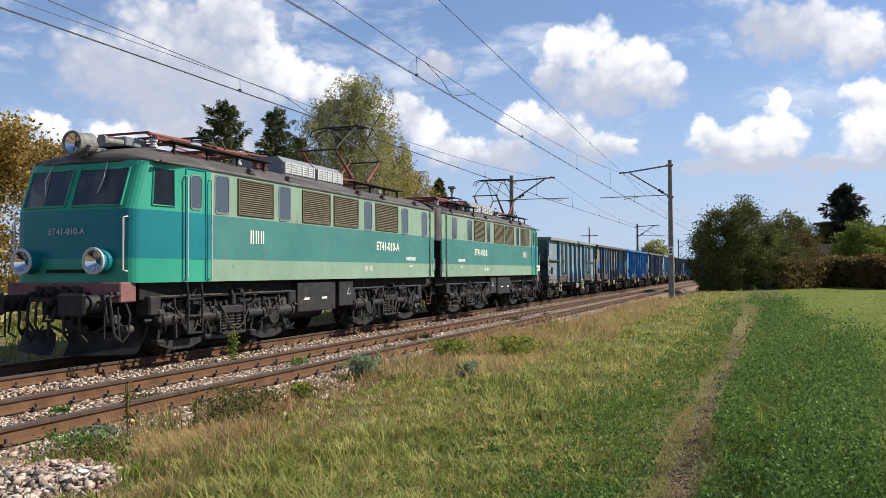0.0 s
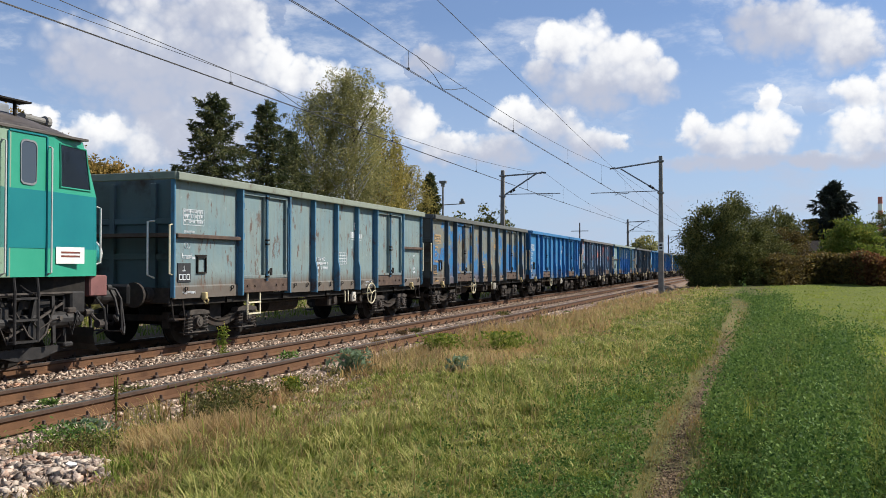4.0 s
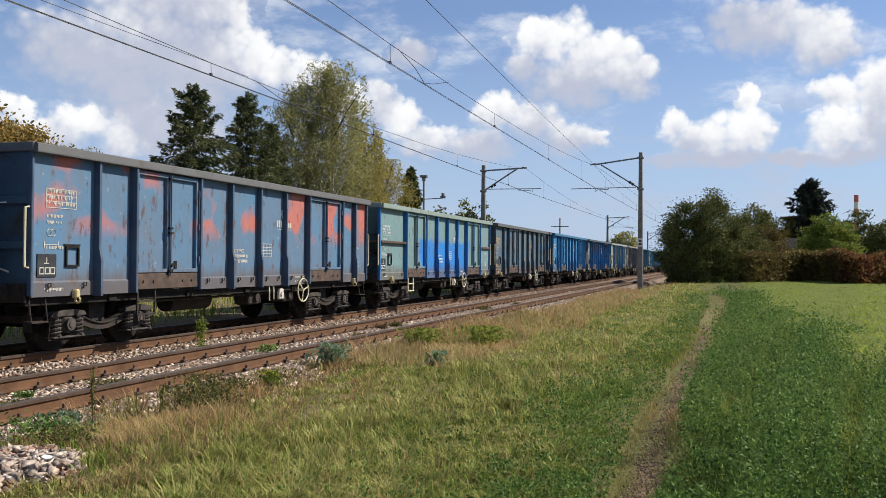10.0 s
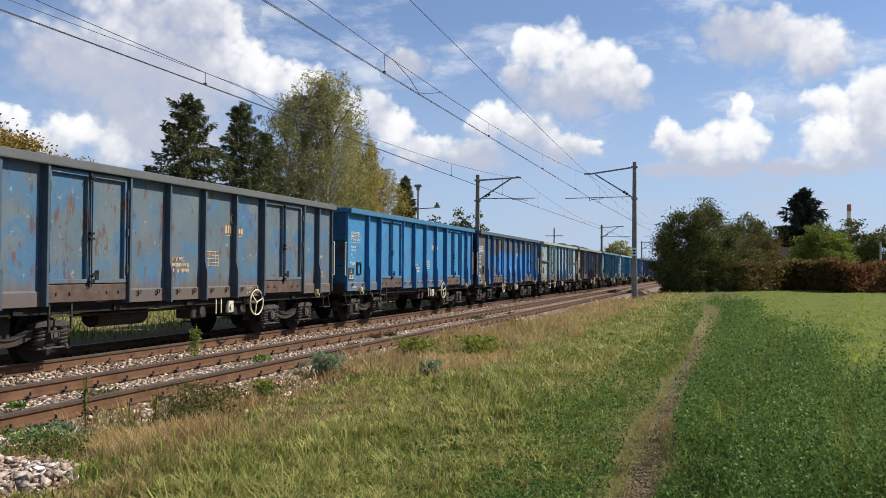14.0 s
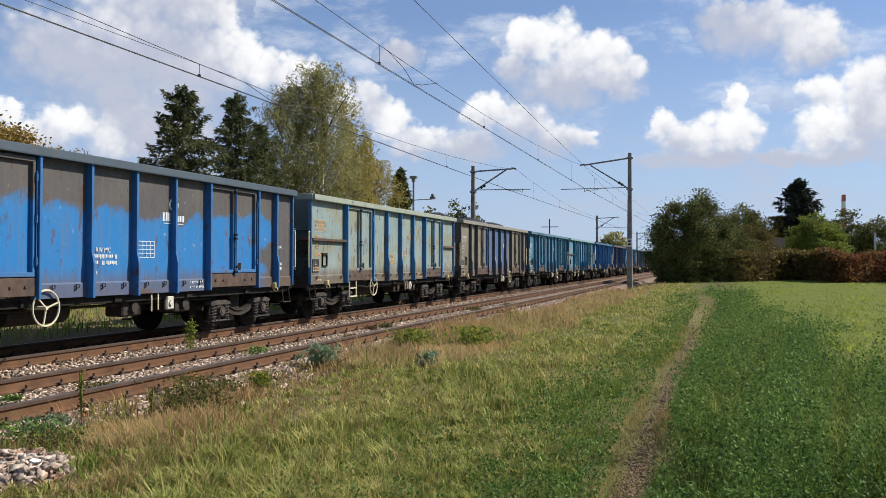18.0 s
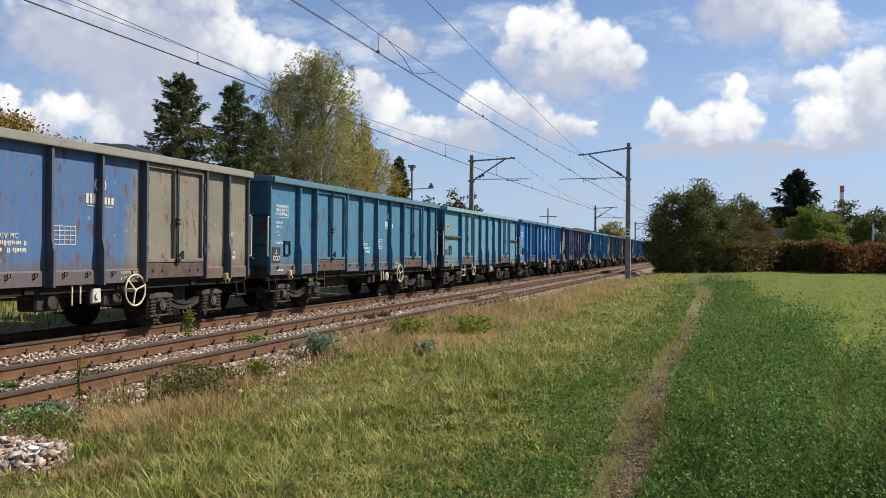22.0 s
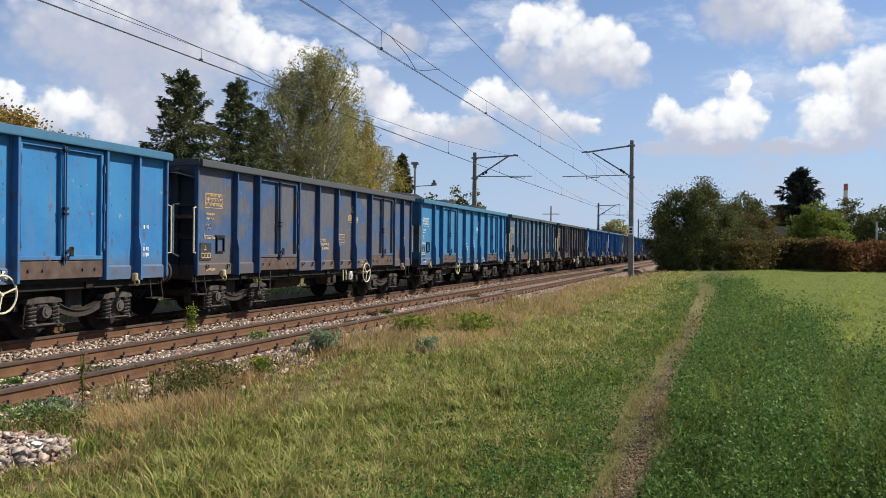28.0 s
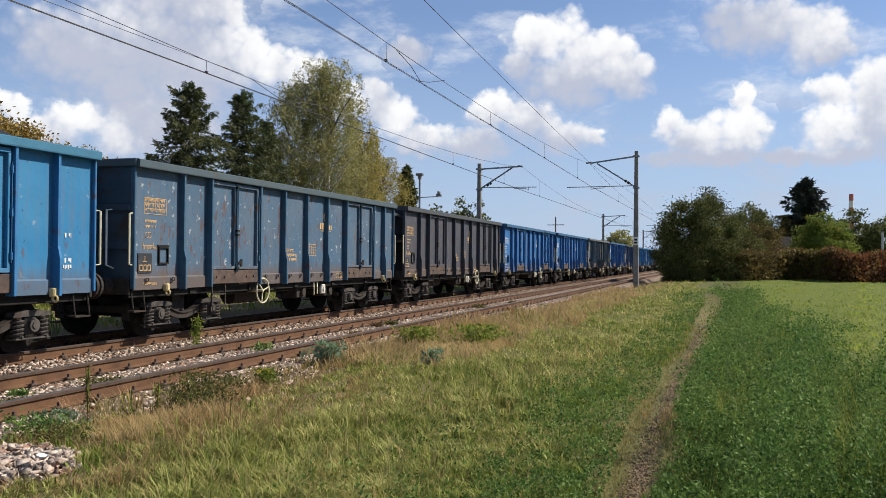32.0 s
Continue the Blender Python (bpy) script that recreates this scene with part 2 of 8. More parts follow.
    drip = add("ShaderNodeMapping", info, None, None, (5.5, 5.5, 2.0))
    flake = add("ShaderNodeTexNoise", drip, None, 1.0, 7.0, 0.7)
    low = add("ShaderNodeMapRange", flake.outputs[0], 0.645 - 0.12 * rust, 0.67 - 0.08 * rust)
    tint = add("ShaderNodeMixRGB", fine.outputs[0], (0.045, 0.024, 0.018, 1), (0.17, 0.070, 0.038, 1))
    col = add("ShaderNodeMixRGB", m("MULTIPLY", low.outputs[0], 0.45 + rust * 0.5), col, tint)
    nick = add("ShaderNodeTexNoise", info, None, 16.0, 3.0, 0.5)
    k3 = add("ShaderNodeMapRange", nick.outputs[0], 0.70, 0.73)
    col = add("ShaderNodeMixRGB", m("MULTIPLY", k3.outputs[0], 0.7), col, (0.02, 0.02, 0.022, 1))
    foot = add("ShaderNodeMapRange", m("ADD", xyz.outputs[2], m("MULTIPLY", streak.outputs[0], 0.7)), 1.78, 1.50)
    col = add("ShaderNodeMixRGB", m("MULTIPLY", foot.outputs[0], min(0.92, 0.36 + 0.75 * rust)), col, (0.115, 0.078, 0.055, 1))
    tree.links.new(col.outputs[0], bsdf.inputs["Base Color"])
    rr = add("ShaderNodeMapRange", fine.outputs[0], 0.3, 0.7, 0.42, 0.75)
    tree.links.new(rr.outputs[0], bsdf.inputs["Roughness"])
    bsdf.inputs["Specular IOR Level"].default_value = 0.18
    dent = add("ShaderNodeTexNoise", info, None, 2.2, 3.0, 0.5)
    b = add("ShaderNodeBump", 0.35, 0.05)
    tree.links.new(dent.outputs[0], b.inputs["Height"])
    tree.links.new(b.outputs[0], bsdf.inputs["Normal"])
    return ma


M = {}
M["black"] = matter("sooty_steel", (0.010, 0.009, 0.008), (0.024, 0.021, 0.018), 6, 0.85, 0.0, 0.25, 50, (0.045, 0.03, 0.02), 3.0, 0.60, 0, 0.2)
M["dusty"] = matter("dusty_steel", (0.020, 0.017, 0.015), (0.050, 0.041, 0.034), 7, 0.85, 0.0, 0.25, 50, (0.05, 0.03, 0.02), 3.0, 0.55)
M["bogie_dust"] = matter("dusty_cast_steel", (0.030, 0.026, 0.023), (0.085, 0.072, 0.062), 7, 0.85, 0.0, 0.25, 50, (0.05, 0.03, 0.02), 3.0, 0.57)
M["rusty"] = matter("rusty_steel", (0.060, 0.040, 0.032), (0.115, 0.078, 0.058), 5, 0.85, 0.0, 0.3, 60, (0.06, 0.045, 0.04), 2.0, 0.52)
M["rail"] = matter("rusty_rail", (0.085, 0.042, 0.022), (0.155, 0.080, 0.040), 3, 0.85, 0.1, 0.2, 60, (0.10, 0.05, 0.03), 1.0, 0.55)
M["rail_head"] = matter("dark_rail_head", (0.055, 0.034, 0.024), (0.095, 0.060, 0.042), 4, 0.7, 0.2, 0.2, 60)
M["railtop"] = matter("worn_rail_head", (0.13, 0.11, 0.10), (0.22, 0.19, 0.17), 3, 0.4, 0.7, 0.1, 60)
M["steel"] = matter("bright_steel", (0.35, 0.34, 0.32), (0.5, 0.49, 0.46), 8, 0.35, 0.9, 0.1, 60)
M["white"] = matter("white_paint", (0.62, 0.62, 0.58), (0.75, 0.75, 0.72), 9, 0.6, 0, 0.1, 60)
M["mark_white"] = matter("worn_white_stencil", (0.42, 0.46, 0.50), (0.66, 0.68, 0.68), 12, 0.7, 0, 0, 60)
M["mark_orange"] = matter("worn_orange_stencil", (0.40, 0.26, 0.12), (0.62, 0.40, 0.20), 12, 0.7, 0, 0, 60)
M["mark_cream"] = matter("worn_cream_stencil", (0.38, 0.36, 0.32), (0.58, 0.54, 0.46), 12, 0.7, 0, 0, 60)
M["cream"] = matter("cream_paint", (0.52, 0.46, 0.30), (0.62, 0.57, 0.42), 9, 0.6, 0, 0.1, 60)
M["cream_letter"] = matter("cream_lettering", (0.62, 0.58, 0.47), (0.74, 0.70, 0.60), 9, 0.6, 0, 0, 60)
M["yellow"] = matter("yellow_paint", (0.46, 0.36, 0.16), (0.56, 0.46, 0.26), 9, 0.6, 0, 0.1, 60)
M["orange"] = matter("orange_lettering", (0.55, 0.26, 0.05), (0.62, 0.35, 0.12), 9, 0.65, 0, 0.1, 60)
M["concrete"] = matter("weathered_concrete", (0.16, 0.15, 0.135), (0.26, 0.245, 0.22), 3, 0.9, 0, 0.3, 40, (0.10, 0.095, 0.085), 1.0, 0.55)
M["galv"] = matter("galvanised_steel", (0.16, 0.17, 0.18), (0.26, 0.27, 0.28), 5, 0.5, 0.5, 0.1, 50)
M["wire"] = matter("dark_copper_wire", (0.035, 0.035, 0.035), (0.06, 0.055, 0.05), 5, 0.55, 0.4, 0.0)
M["wood"] = matter("tarred_timber", (0.055, 0.040, 0.028), (0.11, 0.082, 0.058), 5, 0.9, 0, 0.3, 40)
M["plate_grey"] = matter("dark_grey_plate", (0.022, 0.023, 0.026), (0.045, 0.046, 0.05), 6, 0.7, 0, 0.1, 40)
M["glass"] = glassy("dark_window_glass", (0.012, 0.016, 0.02))
M["coal"] = matter("black_coal", (0.012, 0.012, 0.013), (0.03, 0.03, 0.032), 9, 0.6, 0, 0.5, 30)

# ------------------------------------------------------------------ mesh helpers


def part(name, bm, material, parent=None, label=""):
    """Links a bmesh as one mesh object under a thing or a part."""
    me = bpy.data.meshes.new(name)
    bm.normal_update()
    bm.to_mesh(me)
    bm.free()
    me.materials.append(material)
    ob = new(name, me)
    if parent:
        ob.parent = parent
    return tagged(ob, label)


def thing(name, label, category, group="", at=None, kind=""):
    e = new(name)
    e.empty_display_size = 0.2
    if at is not None:
        e.matrix_basis = at
    return tagged(e, label, category, group, kind)


def box(bm, x0, x1, y0, y1, z0, z1, bevel=0.0, turn=None):
    r = bmesh.ops.create_cube(bm, size=1.0)
    vs = r["verts"]
    mid = Vector(((x0 + x1) / 2, (y0 + y1) / 2, (z0 + z1) / 2))
    for v in vs:
        v.co = Vector((v.co.x * (x1 - x0), v.co.y * (y1 - y0), v.co.z * (z1 - z0)))
        if turn:
            v.co = turn @ v.co
        v.co += mid
    if bevel:
        es = list({e for v in vs for e in v.link_edges})
        bmesh.ops.bevel(bm, geom=es, offset=bevel, segments=1, affect="EDGES")


def rod(bm, a, b, r, n=8, r2=None):
    a, b = Vector(a), Vector(b)
    d = b - a
    m = Matrix.Translation((a + b) / 2) @ d.to_track_quat("Z", "Y").to_matrix().to_4x4()
    bmesh.ops.create_cone(bm, cap_ends=True, segments=n, radius1=r, radius2=r if r2 is None else r2, depth=d.length, matrix=m)


def bar(bm, a, b, w, h):
    """A flat or square bar from a to b."""
    a, b = Vector(a), Vector(b)
    d = b - a
    m = Matrix.Translation((a + b) / 2) @ d.to_track_quat("Z", "Y").to_matrix().to_4x4() @ Matrix.Diagonal((w, h, d.length, 1))
    bmesh.ops.create_cube(bm, size=1.0, matrix=m)


def pipe(bm, pts, r, n=6):
    """A round tube through points, bent at each."""
    pts = [Vector(p) for p in pts]
    rings = []
    for i, p in enumerate(pts):
        d = (pts[min(i + 1, len(pts) - 1)] - pts[max(i - 1, 0)]).normalized()
        u = d.orthogonal().normalized() if i == 0 else (u - d * u.dot(d)).normalized()
        w = d.cross(u)
        rings.append([bm.verts.new(p + (u * math.cos(k * math.tau / n) + w * math.sin(k * math.tau / n)) * r) for k in range(n)])
    for a, b in zip(rings, rings[1:]):
        for k in range(n):
            bm.faces.new((a[k], a[(k + 1) % n], b[(k + 1) % n], b[k]))
    bm.faces.new(rings[0][::-1])
    bm.faces.new(rings[-1])


def ring(bm, centre, axis, r, tube, n=20, m=6):
    c, ax = Vector(centre), Vector(axis).normalized()
    u = ax.orthogonal().normalized()
    w = ax.cross(u)
    loops = []
    for i in range(n):
        a = i * math.tau / n
        d = u * math.cos(a) + w * math.sin(a)
        loops.append([bm.verts.new(c + d * (r + tube * math.cos(k * math.tau / m)) + ax * tube * math.sin(k * math.tau / m)) for k in range(m)])
    for i in range(n):
        a, b = loops[i], loops[(i + 1) % n]
        for k in range(m):
            bm.faces.new((a[k], a[(k + 1) % m], b[(k + 1) % m], b[k]))


def coil(bm, foot, r, high, turns, wire):
    """An upright helical spring."""
    x, y, z = foot
    n = turns * 8
    pipe(bm, [(x + r * math.cos(k * math.tau / 8), y + r * math.sin(k * math.tau / 8), z + high * k / n) for k in range(n + 1)], wire, 4)


def prism(bm, outline, axis, lo, hi):
    """A closed outline in the two other axes, drawn out along axis from lo to hi."""
    def at(p, s):
        return {"x": (s, p[0], p[1]), "y": (p[0], s, p[1]), "z": (p[0], p[1], s)}[axis]
    a = [bm.verts.new(at(p, lo)) for p in outline]
    b = [bm.verts.new(at(p, hi)) for p in outline]
    n = len(outline)
    f = [bm.faces.new(a), bm.faces.new(b)]
    for i in range(n):
        f.append(bm.faces.new((a[i], a[(i + 1) % n], b[(i + 1) % n], b[i])))
    bmesh.ops.recalc_face_normals(bm, faces=f)


def shell(name, verts, faces, material, parent=None, label="", smooth=False):
    """A mesh from arrays: verts (n, 3), faces (m, k) of one size."""
    me = bpy.data.meshes.new(name)
    verts, faces = np.asarray(verts, np.float32), np.asarray(faces, np.int32)
    me.vertices.add(len(verts))
    me.vertices.foreach_set("co", verts.ravel())
    k = faces.shape[1]
    me.loops.add(faces.size)
    me.loops.foreach_set("vertex_index", faces.ravel())
    me.polygons.add(len(faces))
    me.polygons.foreach_set("loop_start", np.arange(0, faces.size, k, dtype=np.int32))
    me.update(calc_edges=True)
    if smooth:
        me.polygons.foreach_set("use_smooth", np.ones(len(faces), bool))
    me.materials.append(material)
    ob = new(name, me)
    if parent:
        ob.parent = parent
    return tagged(ob, label)


def spread(name, shape_v, shape_f, places, sizes, spins, material, tilts=None, parent=None, label="", rough=0.0):
    """Many copies of one small shape joined in one mesh: turned about z, tilted about x, scaled, moved."""
    sv, sf = np.asarray(shape_v, float), np.asarray(shape_f, int)
    n = len(places)
    sizes = np.asarray(sizes, float).reshape(n, -1)
    if rough:       # no two stones alike
        sv = sv[None] + np.random.default_rng(n).normal(0, rough, (n, *sv.shape))
    else:
        sv = sv[None]
    v = sv * (sizes[:, None, :] if sizes.shape[1] == 3 else sizes[:, None, :1])
    if tilts is not None:
        c, s = np.cos(tilts)[:, None], np.sin(tilts)[:, None]
        v = np.stack([v[..., 0], v[..., 1] * c - v[..., 2] * s, v[..., 1] * s + v[..., 2] * c], -1)
    c, s = np.cos(spins)[:, None], np.sin(spins)[:, None]
    v = np.stack([v[..., 0] * c - v[..., 1] * s, v[..., 0] * s + v[..., 1] * c, v[..., 2]], -1) + np.asarray(places)[:, None, :]
    f = sf[None] + (np.arange(n) * sv.shape[1])[:, None, None]
    return shell(name, v.reshape(-1, 3), f.reshape(-1, sf.shape[1]), material, parent, label)


def lettering(text, size, m, material, parent, name="lettering", bold=0.0):
    cu = bpy.data.curves.new(name, "FONT")
    cu.body, cu.size, cu.extrude, cu.offset = text, size, 0.004, bold
    cu.materials.append(material)
    ob = new(name, cu)
    ob.parent = parent
    ob.matrix_basis = m
    return ob


TO_SIDE = Matrix(((0, 0, 1, 0), (1, 0, 0, 0), (0, 1, 0, 0), (0, 0, 0, 1)))      # letters to stand on a side facing +x
# ------------------------------------------------------------------ ground, tracks
rng = np.random.default_rng(7)


def ground_height(x, y):
    """Gentle bumps on the meadow; the ballast beds stand a little above it."""
    z = GROUND_Z + 0.035 * np.sin(x * 0.9 + 1.0) * np.sin(y * 0.35) + 0.03 * np.sin(x * 0.23 + y * 0.17)
    far = np.clip((y - 45) / 60, 0, 1)
    return z + 0.40 * far * np.clip((x + 5) / 5, 0, 1)


def make_ground():
    xs = np.concatenate([[-900, -300, -120, -60, -35, -22], np.arange(-16, 12.1, 0.5), [16, 22, 35, 60, 120, 300, 900]])
    ys = np.concatenate([[-600, -150, -40, -10], np.arange(0, 60.1, 0.6), np.arange(64, 121, 6), [140, 180, 260, 400, 700, 1300, 2600]])
    X, Y = np.meshgrid(xs, ys, indexing="ij")
    Z = ground_height(X, Y)
    Z = np.where(np.abs(X - (TRAIN_X + NEAR_X) / 2) < 4.2, Z - 0.20, Z)
    v = np.stack([X, Y, Z], -1).reshape(-1, 3)
    n, m = X.shape
    i = (np.arange(n - 1)[:, None] * m + np.arange(m - 1)[None]).ravel()
    f = np.stack([i, i + m, i + m + 1, i + 1], -1)
    ma = bpy.data.materials.new("meadow_soil")
    ma.use_nodes = True
    tree = ma.node_tree
    b = tree.nodes["Principled BSDF"]
    add = links(tree)
    co = add("ShaderNodeTexCoord").outputs["Object"]
    xyz = add("ShaderNodeSeparateXYZ", co)
    wob = add("ShaderNodeTexNoise", co, None, 0.45, 5.0, 0.6)
    fine = add("ShaderNodeTexNoise", co, None, 9.0, 6.0, 0.7)
    clod = add("ShaderNodeMapRange", add("ShaderNodeTexNoise", co, None, 26.0, 5.0, 0.75).outputs[0], 0.35, 0.65)
    mth = lambda op, a, c=None: add("ShaderNodeMath", a, c, operation=op)
    side = mth("ADD", xyz.outputs[0], mth("MULTIPLY", mth("SUBTRACT", wob.outputs[0], 0.5), 5.0))
    dry = add("ShaderNodeMapRange", side, -5.6, -2.2)
    lush = add("ShaderNodeMapRange", side, -2.0, 0.4)
    dirt = add("ShaderNodeMixRGB", fine.outputs[0], (0.13, 0.095, 0.055, 1), (0.28, 0.21, 0.125, 1))
    grass = add("ShaderNodeMixRGB", fine.outputs[0], (0.10, 0.095, 0.035, 1), (0.20, 0.19, 0.065, 1))
    green = add("ShaderNodeMixRGB", fine.outputs[0], (0.065, 0.062, 0.026, 1), (0.13, 0.13, 0.045, 1))
    c1 = add("ShaderNodeMixRGB", dry.outputs[0], dirt, grass)
    c2 = add("ShaderNodeMixRGB", lush.outputs[0], c1, green)
    far = add("ShaderNodeMapRange", xyz.outputs[1], 12.0, 22.0)
    lawn = add("ShaderNodeMixRGB", wob.outputs[0], (0.088, 0.118, 0.020, 1), (0.150, 0.165, 0.036, 1))
    right = add("ShaderNodeMapRange", xyz.outputs[0], 0.8, 2.0)
    c3 = add("ShaderNodeMixRGB", mth("MULTIPLY", far.outputs[0], right.outputs[0]), c2, lawn)
    tread = mth("ADD", mth("ABSOLUTE", mth("SUBTRACT", xyz.outputs[0], mth("ADD", mth("ADD", -0.645, mth("MULTIPLY", xyz.outputs[1], 0.008)), mth("MULTIPLY", mth("SINE", mth("MULTIPLY", xyz.outputs[1], 0.37)), 0.03)))), mth("MULTIPLY", mth("SUBTRACT", wob.outputs[0], 0.5), 0.35))
    path = add("ShaderNodeMapRange", mth("SUBTRACT", tread, add("ShaderNodeMapRange", xyz.outputs[1], 18.0, 34.0, 0.0, 0.28)), -0.04, 0.12, 1.0, 0.0)
    stop = add("ShaderNodeMapRange", xyz.outputs[1], 24.0, 40.0, 1.0, 0.0)
    soil = add("ShaderNodeMixRGB", clod.outputs[0], (0.070, 0.046, 0.026, 1), (0.25, 0.175, 0.110, 1))
    worn = add("ShaderNodeMapRange", xyz.outputs[1], 17.0, 27.0)
    soil = add("ShaderNodeMixRGB", worn.outputs[0], soil, add("ShaderNodeMixRGB", fine.outputs[0], (0.15, 0.125, 0.05, 1), (0.27, 0.215, 0.10, 1)))
    c4 = add("ShaderNodeMixRGB", mth("MULTIPLY", path.outputs[0], stop.outputs[0]), c3, soil)
    tree.links.new(c4.outputs[0], b.inputs["Base Color"])
    b.inputs["Roughness"].default_value = 0.95
    b.inputs["Specular IOR Level"].default_value = 0.1
    bump = add("ShaderNodeBump", 0.6, 0.08)
    tree.links.new(fine.outputs[0], bump.inputs["Height"])
    tree.links.new(bump.outputs[0], b.inputs["Normal"])
    tagged(shell("ground", v, f, ma, smooth=True), "meadow of dry and green grass with a trodden earth path", "ground", kind="structure")


make_ground()
TRACK_LO, TRACK_HI = -30.0, 520.0
M["gravel"] = matter("ballast_gravel", (0.075, 0.052, 0.038), (0.25, 0.18, 0.13), 18, 0.95, 0, 0.8, 22, (0.20, 0.12, 0.075), 0.8, 0.52)


def rail_outline(x, z):
    """Foot and web of a rail, its head's top at z."""
    half = [(0.070, -0.172), (0.070, -0.160), (0.012, -0.138), (0.010, -0.060), (0.020, -0.048)]
    return [(x + a, z + b) for a, b in half] + [(x - a, z + b) for a, b in reversed(half)]


def make_track(axis, z, label):
    bm = bmesh.new()
    s = [(axis - 1.75, -0.34), (axis - 1.45, z - 0.185), (axis - 0.5, z - 0.195), (axis + 0.5, z - 0.195), (axis + 1.25, z - 0.19), (axis + 1.62, -0.36)]
    prism(bm, s, "y", TRACK_LO, TRACK_HI)
    bed = part("ballast_bed", bm, M["gravel"])
    tagged(bed, "brown and grey crushed stone ballast under the rails", "ballast", kind="structure")
    tr = thing("railway_track", label, "railway track", "railway tracks", pose(axis, 0, z), kind="structure")
    for dx in (-0.7535, 0.7535):
        bm = bmesh.new()
        prism(bm, rail_outline(dx, 0), "y", TRACK_LO, TRACK_HI)
        rail = part("rail", bm, M["rail"], tr)
        bm = bmesh.new()
        head = [(0.020, -0.048), (0.036, -0.038), (0.036, -0.006), (0.028, 0.0)]
        prism(bm, [(dx + a, b) for a, b in head] + [(dx - a, b) for a, b in reversed(head)], "y", TRACK_LO, TRACK_HI)
        part("rail_head", bm, M["rail_head"], rail, "dark brown rail head")
        bm = bmesh.new()
        box(bm, dx - 0.027, dx + 0.027, TRACK_LO, TRACK_HI, 0.0, 0.004)
        part("running_surface", bm, M["railtop"], rail, "worn bare steel running surface")
    return tr


far_track = make_track(TRAIN_X, 0.0, "rusty steel rails on timber sleepers carrying the train")
near_track = make_track(NEAR_X, NEAR_Z, "empty rusty steel rails on timber sleepers in ballast")
# ------------------------------------------------------------------ wagons
BODY_L = 13.0
HALF = BODY_L / 2
PITCH = 14.047
LEAD_AT_START = 43.59        # leading end of the first wagon's body at the start
SPEED, SLOWING = 7.498, 0.00114


def travelled(t):
    return SPEED * t + SLOWING * t * t


POSTS_PLAIN = (0.0, 1.45, 2.4, 4.4, 5.6, 6.8, 8.0, 9.2, 11.2, 12.1, 13.0)
DOORS_PLAIN = ((2.4, 4.4), (9.2, 11.2))
POSTS_BRACED = (0.0, 2.22, 4.22, 5.48, 6.74, 8.0, 9.25, 11.25, 13.0)
DOORS_BRACED = ((2.22, 4.22), (9.25, 11.25))
TOP, SILL, DOOR_Z, RIM = 3.34, 0.965, 1.30, 3.20


def make_wheelset(parent, y, r, mat_name="black"):
    bm = bmesh.new()
    for x in (-0.75, 0.75):
        s = 1 if x > 0 else -1
        rod(bm, (x - 0.065 * s, y * 0, 0), (x + 0.07 * s, y * 0, 0), r, 22)
        rod(bm, (x - 0.095 * s, 0, 0), (x - 0.065 * s, 0, 0), r + 0.03, 22)
        rod(bm, (x + 0.07 * s, 0, 0), (x + 0.11 * s, 0, 0), r * 0.33, 16)
    rod(bm, (-1.05, 0, 0), (1.05, 0, 0), 0.08, 12)
    for k in range(5):      # lightening holes' bosses make the turning seen
        a = k * math.tau / 5
        rod(bm, (0.80, math.cos(a) * r * 0.62, math.sin(a) * r * 0.62), (0.835, math.cos(a) * r * 0.62, math.sin(a) * r * 0.62), 0.05, 8)
    w = part("wheelset", bm, M[mat_name], parent)
    w.location = (0, y, r)
    return w


